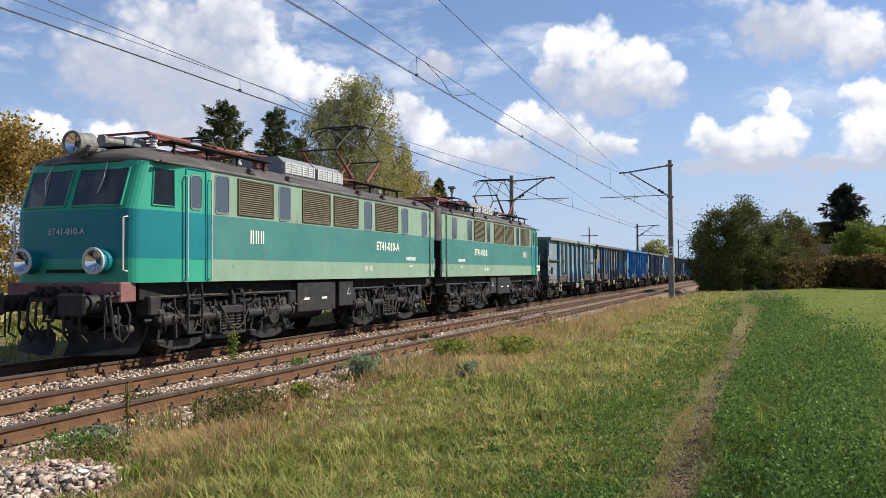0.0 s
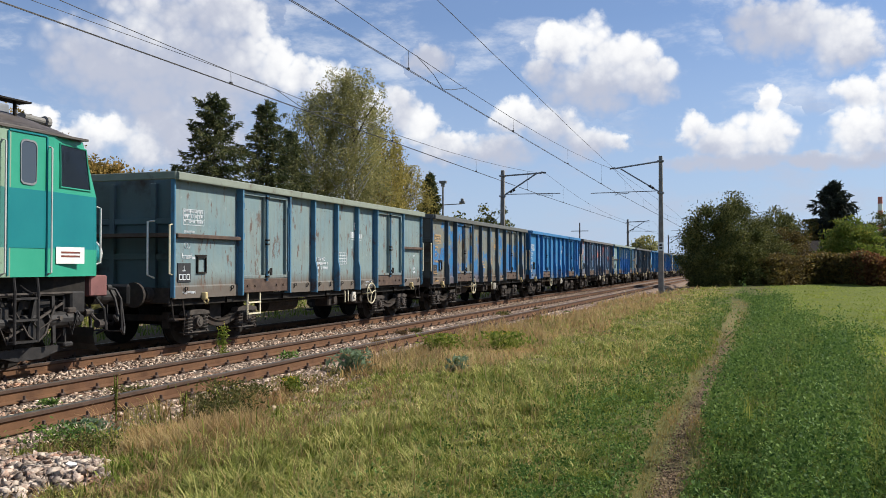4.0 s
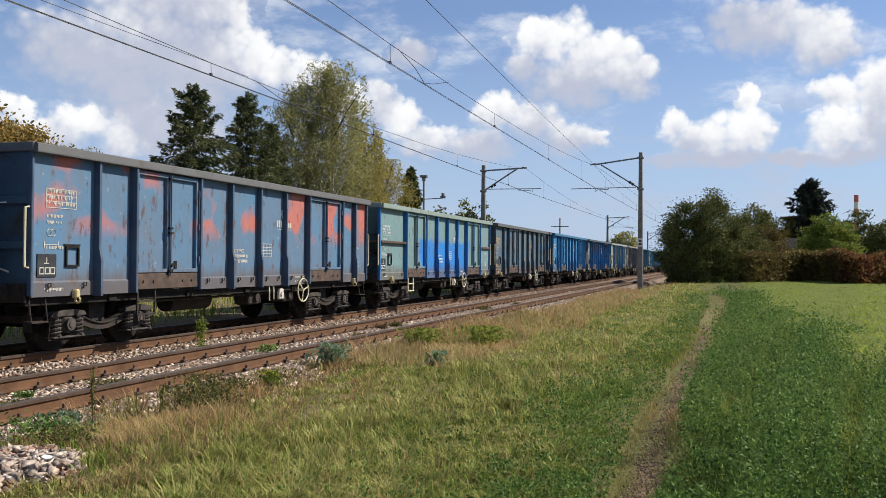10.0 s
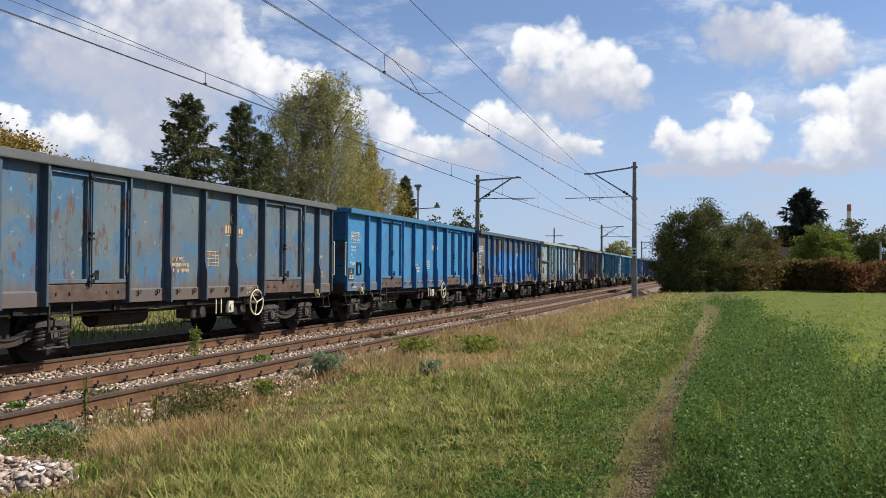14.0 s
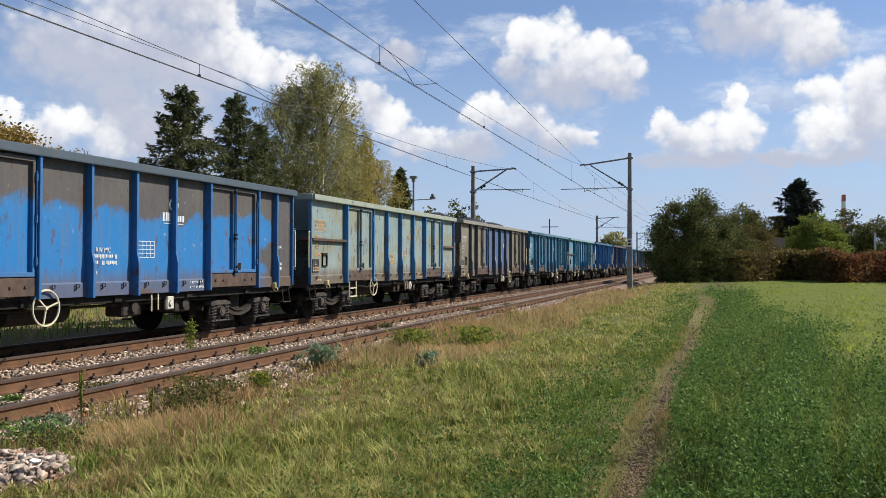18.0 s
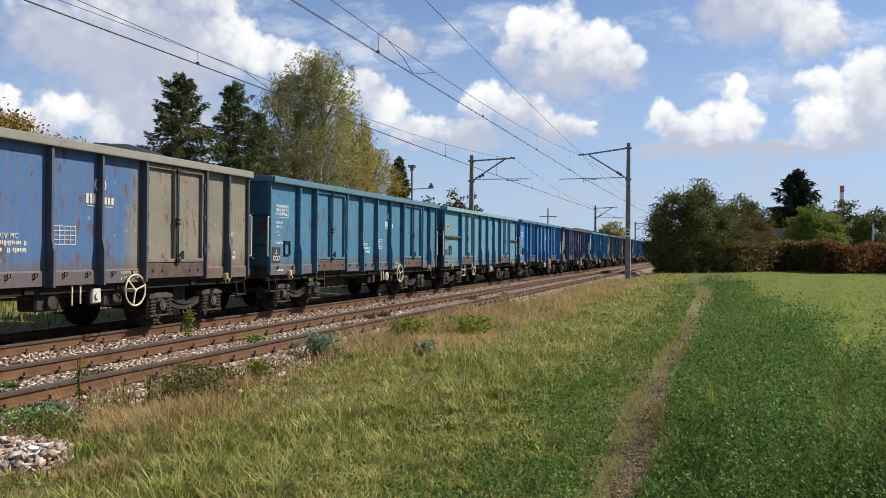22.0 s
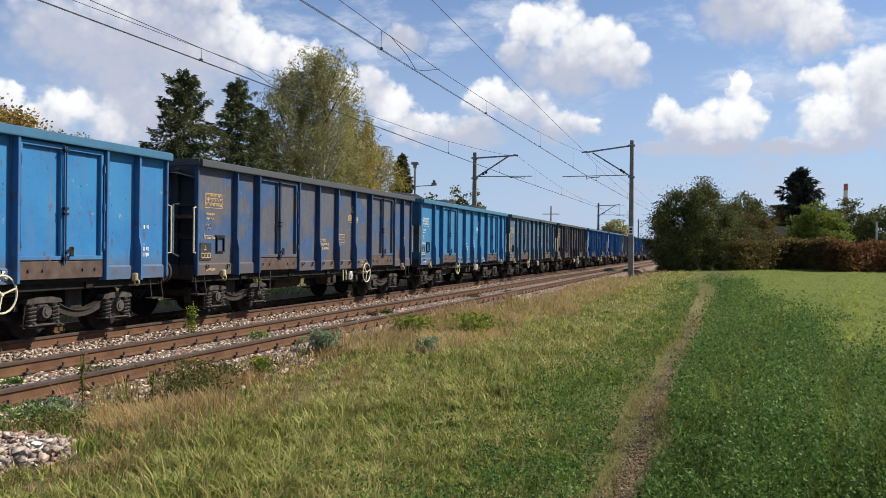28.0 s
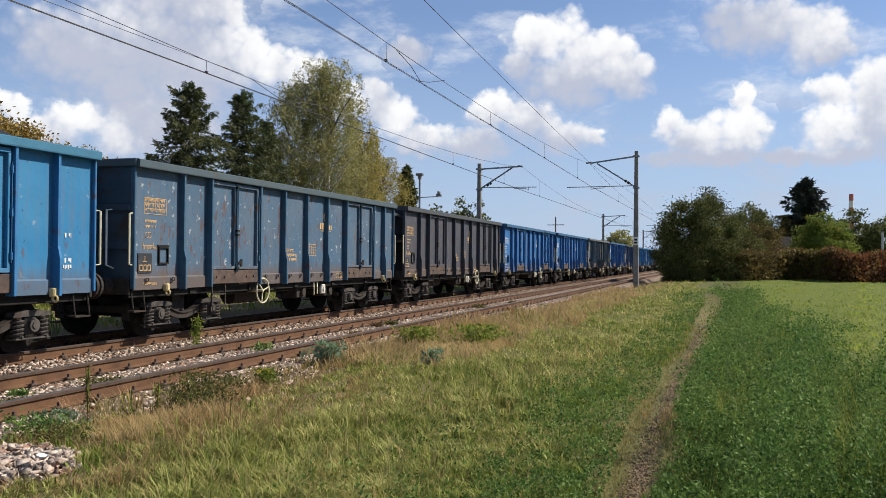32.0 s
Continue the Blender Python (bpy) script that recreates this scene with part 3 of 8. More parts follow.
def make_bogie(parent, y):
    """A cast two-axle wagon bogie, its frame, boxes and springs."""
    bm = bmesh.new()
    for s in (-1, 1):       # sagging side beams between the axle boxes
        x = s * 1.03
        ts = [k / 10 for k in range(-5, 6)]
        top = [(y + 1.26 * q, 0.425 + 0.20 * (2 * q) ** 2) for q in ts]
        low = [(y + 1.26 * q, 0.315 + 0.17 * (2 * q) ** 2) for q in ts]
        prism(bm, top + low[::-1], "x", x - 0.05, x + 0.05)
        prism(bm, [(p, q + 0.018) for p, q in top] + [(p, q - 0.002) for p, q in top[::-1]], "x", x - 0.085, x + 0.085)
    box(bm, -0.95, 0.95, y - 0.2, y + 0.2, 0.46, 0.82)
    box(bm, -1.0, 1.0, y - 1.38, y - 1.30, 0.48, 0.60)
    box(bm, -1.0, 1.0, y + 1.30, y + 1.38, 0.48, 0.60)
    bogie = part("bogie", bm, M["dusty"], parent)
    for dy in (-0.9, 0.9):
        for s in (1, -1):
            x = s * 1.06
            bm = bmesh.new()
            c = y + dy
            box(bm, x - 0.09, x + 0.09, c - 0.125, c + 0.125, 0.31, 0.60, 0.04)
            arch = [(c - 0.40, 0.60), (c - 0.36, 0.665), (c - 0.16, 0.70), (c + 0.16, 0.70), (c + 0.36, 0.665), (c + 0.40, 0.60)]
            prism(bm, arch, "x", x - 0.07, x + 0.10)
            rod(bm, (x + 0.09 * s, c, 0.46), (x + 0.15 * s, c, 0.46), 0.105, 14)
            rod(bm, (x + 0.15 * s, c, 0.46), (x + 0.165 * s, c, 0.46), 0.06, 8)
            box(bm, x - 0.09, x + 0.12, c - 0.36, c + 0.36, 0.235, 0.265, 0.01)
            part("axle_box", bm, M["bogie_dust"], bogie)
            if s > 0:
                for e in (-0.255, 0.255):
                    bm = bmesh.new()
                    coil(bm, (x + 0.03, c + e, 0.275), 0.090, 0.315, 5, 0.021)
                    rod(bm, (x + 0.03, c + e, 0.265), (x + 0.03, c + e, 0.60), 0.062, 8)
                    part("coil_spring", bm, M["bogie_dust"], bogie)
        make_wheelset(bogie, y + dy, 0.46)
    for e in (-1.25, 1.25):     # safety strap hanging under the outer box
        bm = bmesh.new()
        pipe(bm, [(1.12, y + e * 1.02, 0.60), (1.12, y + e * 1.06, 0.22), (1.12, y + e * 0.70, 0.19)], 0.014, 5)
        part("strap", bm, M["dusty"], bogie)
    for dy in (-1.36, 1.36):
        for x in (0.68, -0.82):
            bm = bmesh.new()
            box(bm, x, x + 0.14, y + dy - 0.04, y + dy + 0.04, 0.34, 0.66)
            part("brake_shoe", bm, M["dusty"], bogie)
    return bogie


def make_wagon(name, braced, shelf):
    w = thing(name, "open goods wagon", "wagon", "wagons of the goods train")
    posts, doors = (POSTS_BRACED, DOORS_BRACED) if braced else (POSTS_PLAIN, DOORS_PLAIN)
    paint, trim = M["paint_slot"], M["trim_slot"]
    in_door = lambda a, b: any(abs(a - p) < 0.01 and abs(b - q) < 0.01 for p, q in doors)
    # side towards the meadow, plate by plate
    for a, b in zip(posts, posts[1:]):
        y0, y1 = a - HALF, b - HALF
        if not in_door(a, b):
            bm = bmesh.new()
            box(bm, 1.315, 1.347, y0 + 0.002, y1 - 0.002, SILL + 0.02, RIM - 0.012)
            part("side_plate", bm, paint, w)
            bm = bmesh.new()
            prism(bm, [(1.30, SILL - 0.02), (1.372, SILL - 0.02), (1.372, SILL + 0.20), (1.349, SILL + 0.23), (1.30, SILL + 0.23)], "y", y0 + 0.03, y1 - 0.03)
            part("lower_band", bm, paint, w)
            if b - a > 1.0:
                for yh in (y0 + 0.35, y1 - 0.3):
                    bm = bmesh.new()
                    pipe(bm, [(1.365, yh, SILL + 0.10), (1.40, yh, SILL + 0.10), (1.40, yh, SILL + 0.20), (1.412, yh + 0.05, SILL + 0.19), (1.412, yh + 0.05, SILL + 0.14), (1.40, yh, SILL + 0.13)], 0.010, 5)
                    part("rope_hook", bm, M["black"], w)
        else:
            ym = (y0 + y1) / 2
            for c, d in ((y0 + 0.06, ym - 0.012), (ym + 0.012, y1 - 0.06)):
                bm = bmesh.new()
                box(bm, 1.345, 1.367, c, d, DOOR_Z, RIM + 0.01)
                stiles = []
                for e, f, g, h in ((c, d, DOOR_Z, DOOR_Z + 0.07), (c, d, RIM - 0.11, RIM - 0.04), (c, c + 0.055, DOOR_Z + 0.07, RIM - 0.11), (d - 0.055, d, DOOR_Z + 0.07, RIM - 0.11)):
                    stiles.append((e, f, g, h))
                door = part("door", bm, paint, w)
                for e, f, g, h in stiles:
                    bm = bmesh.new()
                    box(bm, 1.367, 1.435, e, f, g, h, 0.006)
                    part("stile", bm, paint, door)
                bm = bmesh.new()
                hinge_y = c if d < ym + 0.1 else d
                rod(bm, (1.455, hinge_y, 1.45), (1.455, hinge_y, 2.95), 0.009, 6)
                for z in (1.55, 2.2, 2.85):
                    rod(bm, (1.455, hinge_y, z - 0.06), (1.455, hinge_y, z + 0.06), 0.022, 6)
                part("hinge", bm, trim, door)
            bm = bmesh.new()
            rod(bm, (1.452, ym, DOOR_Z - 0.04), (1.452, ym, RIM - 0.06), 0.010, 6)
            for z in (DOOR_Z + 0.03, 2.05, 2.14, RIM - 0.12):
                box(bm, 1.44, 1.495, ym - 0.05, ym + 0.05, z - 0.018, z + 0.018)
            bar(bm, (1.49, ym, 1.42), (1.49, ym + 0.14, 1.50), 0.02, 0.05)
            box(bm, 1.47, 1.50, ym + 0.08, ym + 0.17, 1.36, 1.52, 0.01)
            lock = part("door_lock", bm, M["black"], w)
            bm = bmesh.new()
            for e in (-0.022, 0.022):
                rod(bm, (1.462, ym + e, DOOR_Z - 0.06), (1.462, ym + e, RIM - 0.05), 0.013, 6)
            part("lock_bar", bm, trim, lock)
            bm = bmesh.new()
            box(bm, 1.33, 1.43, y0 + 0.02, y1 - 0.02, SILL + 0.03, DOOR_Z - 0.015, 0.01)
            for e in (0.25, 0.55, 1.45, 1.75):
                rod(bm, (1.43, y0 + e, SILL + 0.18), (1.455, y0 + e, SILL + 0.18), 0.025, 6)
            part("door_step", bm, M["rusty"], w)
    for k, p in enumerate(posts):
        y = p - HALF
        bm = bmesh.new()
        if 0 < k < len(posts) - 1:
            beside = any(abs(p - q) < 0.01 for d in doors for q in d)
            if beside:
                box(bm, 1.33, 1.490, y - 0.028, y + 0.028, SILL - 0.02, RIM, 0.006)
                box(bm, 1.33, 1.365, y - 0.06, y + 0.06, SILL - 0.02, RIM)
            else:       # deep narrow rolled posts, a little deeper at the foot
                prism(bm, [(1.33, SILL - 0.04), (1.515, SILL - 0.04), (1.515, 1.52), (1.470, 1.72), (1.470, RIM), (1.33, RIM)], "y", y - 0.026, y + 0.026)
            part("post", bm, trim, w)
        else:
            s = -1 if k == 0 else 1
            box(bm, 1.33, 1.42, y - 0.025, y + 0.025, SILL, RIM, 0.01)
            part("corner_post", bm, trim, w)
    for s in (1, -1):
        bm = bmesh.new()
        prism(bm, [(s * 1.34, RIM - 0.01), (s * 1.515, RIM - 0.01), (s * 1.52, RIM + 0.01), (s * 1.52, TOP - 0.02), (s * 1.48, TOP), (s * 1.34, TOP)], "y", -HALF - 0.02, HALF + 0.02)
        part("top_rail", bm, M["rim_slot"], w)
    bm = bmesh.new()
    box(bm, -1.40, -1.37, -HALF, HALF, SILL, RIM)
    for p in posts[1:-1]:
        box(bm, -1.49, -1.40, p - HALF - 0.05, p - HALF + 0.05, SILL, RIM)
    part("side_wall", bm, paint, w)
    # ends
    for s in (-1, 1):
        yw = s * (HALF - (0.62 if (shelf and s < 0) else 0.0))
        bm = bmesh.new()
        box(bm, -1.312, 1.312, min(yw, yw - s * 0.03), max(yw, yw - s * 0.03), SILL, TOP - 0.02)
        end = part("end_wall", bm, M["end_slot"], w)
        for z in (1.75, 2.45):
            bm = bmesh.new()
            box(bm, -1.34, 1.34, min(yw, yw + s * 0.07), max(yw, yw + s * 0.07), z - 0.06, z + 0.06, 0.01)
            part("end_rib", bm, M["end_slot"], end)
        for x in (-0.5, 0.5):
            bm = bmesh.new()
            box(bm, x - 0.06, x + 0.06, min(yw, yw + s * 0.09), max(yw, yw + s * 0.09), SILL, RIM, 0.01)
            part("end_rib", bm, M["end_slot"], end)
        bm = bmesh.new()
        box(bm, -1.46, 1.46, s * HALF - 0.03 - 0.03, s * HALF - 0.03 + 0.05, RIM, TOP + 0.005, 0.012)
        part("end_rim", bm, M["rim_slot"], w)
        if shelf and s < 0:
            bm = bmesh.new()
            box(bm, -1.31, 1.31, -HALF - 0.01, -HALF + 0.55, 2.12, 2.19)
            box(bm, -1.31, 1.31, -HALF, -HALF + 0.60, SILL - 0.02, SILL + 0.05)
            part("end_platform", bm, M["rusty"], w, "rust-stained end platform")
        bm = bmesh.new()        # headstock
        box(bm, -1.32, 1.32, min(s * HALF, s * (HALF + 0.06)), max(s * HALF, s * (HALF + 0.06)), 0.86, 1.16, 0.01)
        part("headstock", bm, M["dusty"], w)
        for x in (-0.875, 0.875):
            bm = bmesh.new()
            e = s * HALF
            rod(bm, (x, e + s * 0.05, 1.03), (x, e + s * 0.26, 1.03), 0.14, 16)
            rod(bm, (x, e + s * 0.26, 1.03), (x, e + s * 0.44, 1.03), 0.10, 14)
            rod(bm, (x, e + s * 0.44, 1.03), (x, e + s * 0.498, 1.03), 0.235, 20)
            part("buffer", bm, M["dusty"], w)
        bm = bmesh.new()        # coupling hook, hoses
        box(bm, -0.05, 0.05, min(s * HALF, s * (HALF + 0.35)), max(s * HALF, s * (HALF + 0.35)), 0.98, 1.08)
        pipe(bm, [(0.35, s * HALF, 0.85), (0.38, s * (HALF + 0.25), 0.70), (0.30, s * (HALF + 0.38), 0.48), (0.2, s * (HALF + 0.47), 0.55)], 0.03)
        part("coupling", bm, M["black"], w)
        bm = bmesh.new()        # handrail at the corner, painted pale
        yy = s * (HALF + 0.14)
        pipe(bm, [(1.36, s * HALF, 2.35), (1.40, yy, 2.33), (1.40, yy, 1.42), (1.36, s * HALF, 1.40)], 0.021)
        part("handrail", bm, M["cream"], w, "pale yellow grab rail")
        bm = bmesh.new()        # second grab hoop on the end
        yy = s * (HALF + 0.22)
        pipe(bm, [(0.95, s * HALF, 2.42), (0.97, yy, 2.40), (0.97, yy, 1.40), (0.95, s * HALF, 1.34)], 0.019)
        part("handrail", bm, M["white"], w, "white grab rail")
        bm = bmesh.new()        # shunter's step under the corner
        yy = s * (HALF - 0.05)
        pipe(bm, [(1.30, yy, 0.95), (1.36, yy, 0.55), (1.36, yy - s * 0.34, 0.55), (1.30, yy - s * 0.34, 0.95)], 0.016)
        box(bm, 1.20, 1.38, min(yy, yy - s * 0.34), max(yy, yy - s * 0.34), 0.54, 0.565)
        part("foot_step", bm, M["dusty"], w)
        bm = bmesh.new()        # pulling eye
        box(bm, 1.36, 1.47, s * (HALF - 0.95) - 0.05, s * (HALF - 0.95) + 0.05, 0.90, 1.05, 0.02)
        ring(bm, (1.45, s * (HALF - 0.95), 0.88), (0, 1, 0), 0.05, 0.02, 10, 5)
        part("hauling_hook", bm, M["yellow"], w, "yellow painted hauling hook")
    if braced:
        for y0, y1 in ((-HALF, 2.22 - HALF), (11.25 - HALF, HALF)):
            bm = bmesh.new()
            box(bm, 1.385, 1.455, y0 + 0.04, y1 - 0.04, 2.10, 2.18, 0.012)
            part("cross_rail", bm, M["rusty"], w, "rust-stained cross rail")
    # underframe
    bm = bmesh.new()
    box(bm, -1.36, 1.36, -HALF + 0.02, HALF - 0.02, SILL - 0.03, SILL + 0.03)
    box(bm, -0.25, 0.25, -HALF, HALF, 0.78, SILL)
    for y in (-4.5, -2.2, 0, 2.2, 4.5):
        box(bm, -1.30, 1.30, y - 0.10, y + 0.10, 0.82, SILL)
    part("underframe", bm, M["black"], w)
    for s in (1, -1):
        bm = bmesh.new()
        box(bm, min(s * 1.14, s * 1.26), max(s * 1.14, s * 1.26), -HALF + 0.02, HALF - 0.02, 0.80, SILL - 0.005, 0.01)
        part("side_sill", bm, M["black"], w)
    bm = bmesh.new()
    rod(bm, (0.55, -2.0, 0.68), (0.55, -0.6, 0.68), 0.21, 16)
    part("air_tank", bm, M["dusty"], w)
    bm = bmesh.new()
    for y in (0.3, 1.9):
        box(bm, 0.75, 1.15, y, y + 0.55, 0.52, 0.86, 0.03)
        rod(bm, (1.15, y + 0.28, 0.68), (1.22, y + 0.28, 0.68), 0.10, 12)
    pipe(bm, [(1.05, -3.0, 0.75), (1.05, 3.4, 0.75)], 0.025)
    part("brake_gear", bm, M["dusty"], w)
    bm = bmesh.new()
    pipe(bm, [(1.30, 0.95, 0.98), (1.34, 0.90, 0.80), (1.34, 0.90, 0.60)], 0.016, 5)
    pipe(bm, [(1.30, 1.15, 0.98), (1.34, 1.10, 0.80), (1.34, 1.10, 0.62)], 0.016, 5)
    part("brake_lever", bm, M["cream"], w)
    bm = bmesh.new()
    box(bm, 1.22, 1.30, 1.45, 1.68, 0.60, 0.86, 0.02)
    rod(bm, (1.30, 1.56, 0.73), (1.33, 1.56, 0.73), 0.06, 10)
    part("valve_box", bm, M["mark_cream"], w, "pale grease-stained valve plate")
    bm = bmesh.new()
    ring(bm, (1.42, 2.45, 0.80), (1, 0, 0), 0.285, 0.017, 24, 6)
    for a in (0.3, 2.4, 4.5):
        bar(bm, (1.42, 2.45, 0.80), (1.42, 2.45 + 0.285 * math.cos(a), 0.80 + 0.285 * math.sin(a)), 0.022, 0.022)
    rod(bm, (1.0, 2.45, 0.80), (1.44, 2.45, 0.80), 0.03, 8)
    part("brake_wheel", bm, M["cream"], w, "cream hand brake wheel")
    bm = bmesh.new()
    for y in (-3.95, -3.45):
        bar(bm, (1.38, y, 1.05), (1.38, y, 0.52), 0.03, 0.03)
    for z in (0.54, 0.78):
        box(bm, 1.36, 1.41, -3.95, -3.45, z - 0.015, z + 0.015)
    part("ladder", bm, M["cream"] if braced else M["dusty"], w)
    # small plates and stencils on the side
    bm = bmesh.new()
    for e, f, g, h in ((0.76, 1.06, 1.42, 1.45), (0.76, 1.06, 1.72, 1.75), (0.76, 0.785, 1.45, 1.72), (1.035, 1.06, 1.45, 1.72)):
        box(bm, 1.33, 1.385, -HALF + e, -HALF + f, g, h)
    box(bm, 1.33, 1.372, -HALF + 0.73, -HALF + 1.09, 1.755, 1.785)
    part("label_holder", bm, M["black"], w, "black empty label frame")
    bm = bmesh.new()
    box(bm, 1.33, 1.365, -HALF + 0.16, -HALF + 0.56, 1.26, 1.62)
    plate = part("data_plate", bm, M["plate_grey"], w, "dark grey data plate with pale signs")
    bm = bmesh.new()
    for k in range(3):      # three ruled boxes and a small tee above them
        c, d = -HALF + 0.20 + k * 0.115, -HALF + 0.30 + k * 0.115
        for e, f, g, h in ((c, d, 1.30, 1.315), (c, d, 1.395, 1.41), (c, c + 0.014, 1.315, 1.395), (d - 0.014, d, 1.315, 1.395)):
            box(bm, 1.366, 1.369, e, f, g, h)
    box(bm, 1.366, 1.369, -HALF + 0.30, -HALF + 0.40, 1.465, 1.48)
    box(bm, 1.366, 1.369, -HALF + 0.343, -HALF + 0.357, 1.48, 1.57)
    tagged(part("plate_mark", bm, M["mark_slot"], plate), kind="stuff")
    for y0, y1, z0, z1 in ((0.45, 0.95, 1.62, 1.92),):
        bm = bmesh.new()        # ruled box of the load table
        for z in np.linspace(z0, z1, 5):
            box(bm, 1.352, 1.356, y0, y1, z - 0.006, z + 0.006)
        for y in np.linspace(y0, y1, 5):
            box(bm, 1.3525, 1.3565, y - 0.006, y + 0.006, z0, z1)
        part("load_table", bm, M["mark_slot"], w)
    bm = bmesh.new()        # framed table of figures at the leading end
    y0, z0 = -HALF + 0.34, 2.36
    for z in (z0, z0 + 0.10, z0 + 0.20, z0 + 0.30):
        box(bm, 1.3515, 1.3545, y0, y0 + 0.66, z - 0.005, z + 0.005)
    for k in range(7):
        box(bm, 1.3520, 1.3550, y0 + 0.11 * k - 0.005, y0 + 0.11 * k + 0.005, z0 + (0.10 if 0 < k < 6 else 0.0), z0 + 0.30)
    part("load_table", bm, M["mark_slot"], w)
    bm = bmesh.new()        # oval and bracket signs below it
    ring(bm, (1.352, -HALF + 0.42, 1.96), (1, 0, 0), 0.055, 0.006, 14, 4)
    ring(bm, (1.352, -HALF + 0.50, 1.96), (1, 0, 0), 0.055, 0.006, 14, 4)
    for e, f, g, h in ((0.30, 0.315, 1.72, 1.82), (0.60, 0.615, 1.72, 1.82), (0.315, 0.60, 1.765, 1.775)):
        box(bm, 1.352, 1.355, -HALF + e, -HALF + f, g, h)
    part("sign", bm, M["mark_slot"], w)
    for y0, z0, rows, wide in ((-HALF + 0.36, 2.60, 3, 0.6), (-HALF + 0.36, 2.20, 2, 0.34), (-HALF + 0.32, 1.70, 1, 0.4), (-0.85, 1.70, 4, 0.72), (-HALF + 0.3, 1.03, 1, 0.4), (-2.9, 1.08, 2, 0.36),
                               (2.1, 1.10, 2, 0.5), (5.82, 1.86, 1, 0.18), (5.82, 1.45, 2, 0.20)):
        bm = bmesh.new()
        for k in range(rows):
            z = z0 - k * (0.11 if rows == 4 or y0 > 5 else 0.10)
            if y0 == -0.85 and k in (0, 3):
                continue
            y = y0
            big = y0 == -0.85 or y0 > 5
            rr = random.Random(int(y0 * 100) + k)
            while y < y0 + wide:        # unreadable figures as short upright bars
                l = rr.uniform(0.012, 0.026) * (1.5 if big else 1.0)
                if rr.random() < 0.85:
                    lo = rr.choice((0.0, 0.0, 0.02))
                    box(bm, 1.374 if z < 1.2 else 1.352, 1.377 if z < 1.2 else 1.355, y, min(y + l, y0 + wide), z + lo, z + (0.075 if big else 0.05))
                y += l + 0.012
        tagged(part("stencil_mark", bm, M["mark_slot"], w), kind="stuff")
    for words, z, size in (("31 RIV MC", 1.70, 0.125), ("Eaos", 1.325, 0.115)):
        lettering(words, size, Matrix.Translation((1.354, -0.85, z)) @ TO_SIDE, M["mark_slot"], w)
    bm = bmesh.new()        # round emblem with a bar below it
    for s in (1, -1):
        pts = [(1.348, 1.55 + s * 0.13 * math.cos(a), 2.66 + s * 0.115 * math.sin(a)) for a in (-0.9, -0.4, 0.1, 0.6, 1.1, 1.6, 2.1)]
        pipe(bm, pts, 0.026, 5)
    y = 1.20
    for k in range(8):
        box(bm, 1.352, 1.356, y, y + 0.062, 2.33, 2.33 + (0.17 if k < 3 else 0.125))
        y += 0.092
    box(bm, 1.352, 1.356, 1.22, 1.88, 2.28, 2.295)
    tagged(part("emblem", bm, M["mark_slot"], w), kind="stuff")
    for y in (-4.5, 4.5):
        make_bogie(w, y)
    return w


def load(w, seed, high):
    r = np.random.default_rng(seed)
    n, m = 50, 8
    ys, xs = np.linspace(-HALF + 0.06, HALF - 0.06, n), np.linspace(-1.30, 1.30, m)
    X, Y = np.meshgrid(xs, ys, indexing="ij")
    Z = 2.95 + high * (1 - (X / 1.36) ** 2) * (0.75 + 0.25 * np.sin(Y * 1.3 + seed)) + r.normal(0, 0.035, X.shape)
    i = (np.arange(m - 1)[:, None] * n + np.arange(n - 1)[None]).ravel()
    return shell("coal_heap", np.stack([X, Y, Z], -1).reshape(-1, 3), np.stack([i, i + n, i + n + 1, i + 1], -1), M["coal"], w, "heaped black coal")


M["paint_slot"] = matter("paint_plain", (0.1, 0.2, 0.3), (0.12, 0.22, 0.32))
M["trim_slot"] = matter("trim_plain", (0.1, 0.2, 0.3), (0.12, 0.22, 0.32))
M["rim_slot"] = matter("rim_plain", (0.1, 0.2, 0.3), (0.12, 0.22, 0.32))
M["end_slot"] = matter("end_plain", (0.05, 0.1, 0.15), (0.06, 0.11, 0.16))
M["mark_slot"] = matter("mark_plain", (0.6, 0.6, 0.6), (0.62, 0.62, 0.6))
BLUE, SKY_BLUE, DEEP = (0.022, 0.138, 0.315), (0.030, 0.175, 0.345), (0.018, 0.088, 0.235)
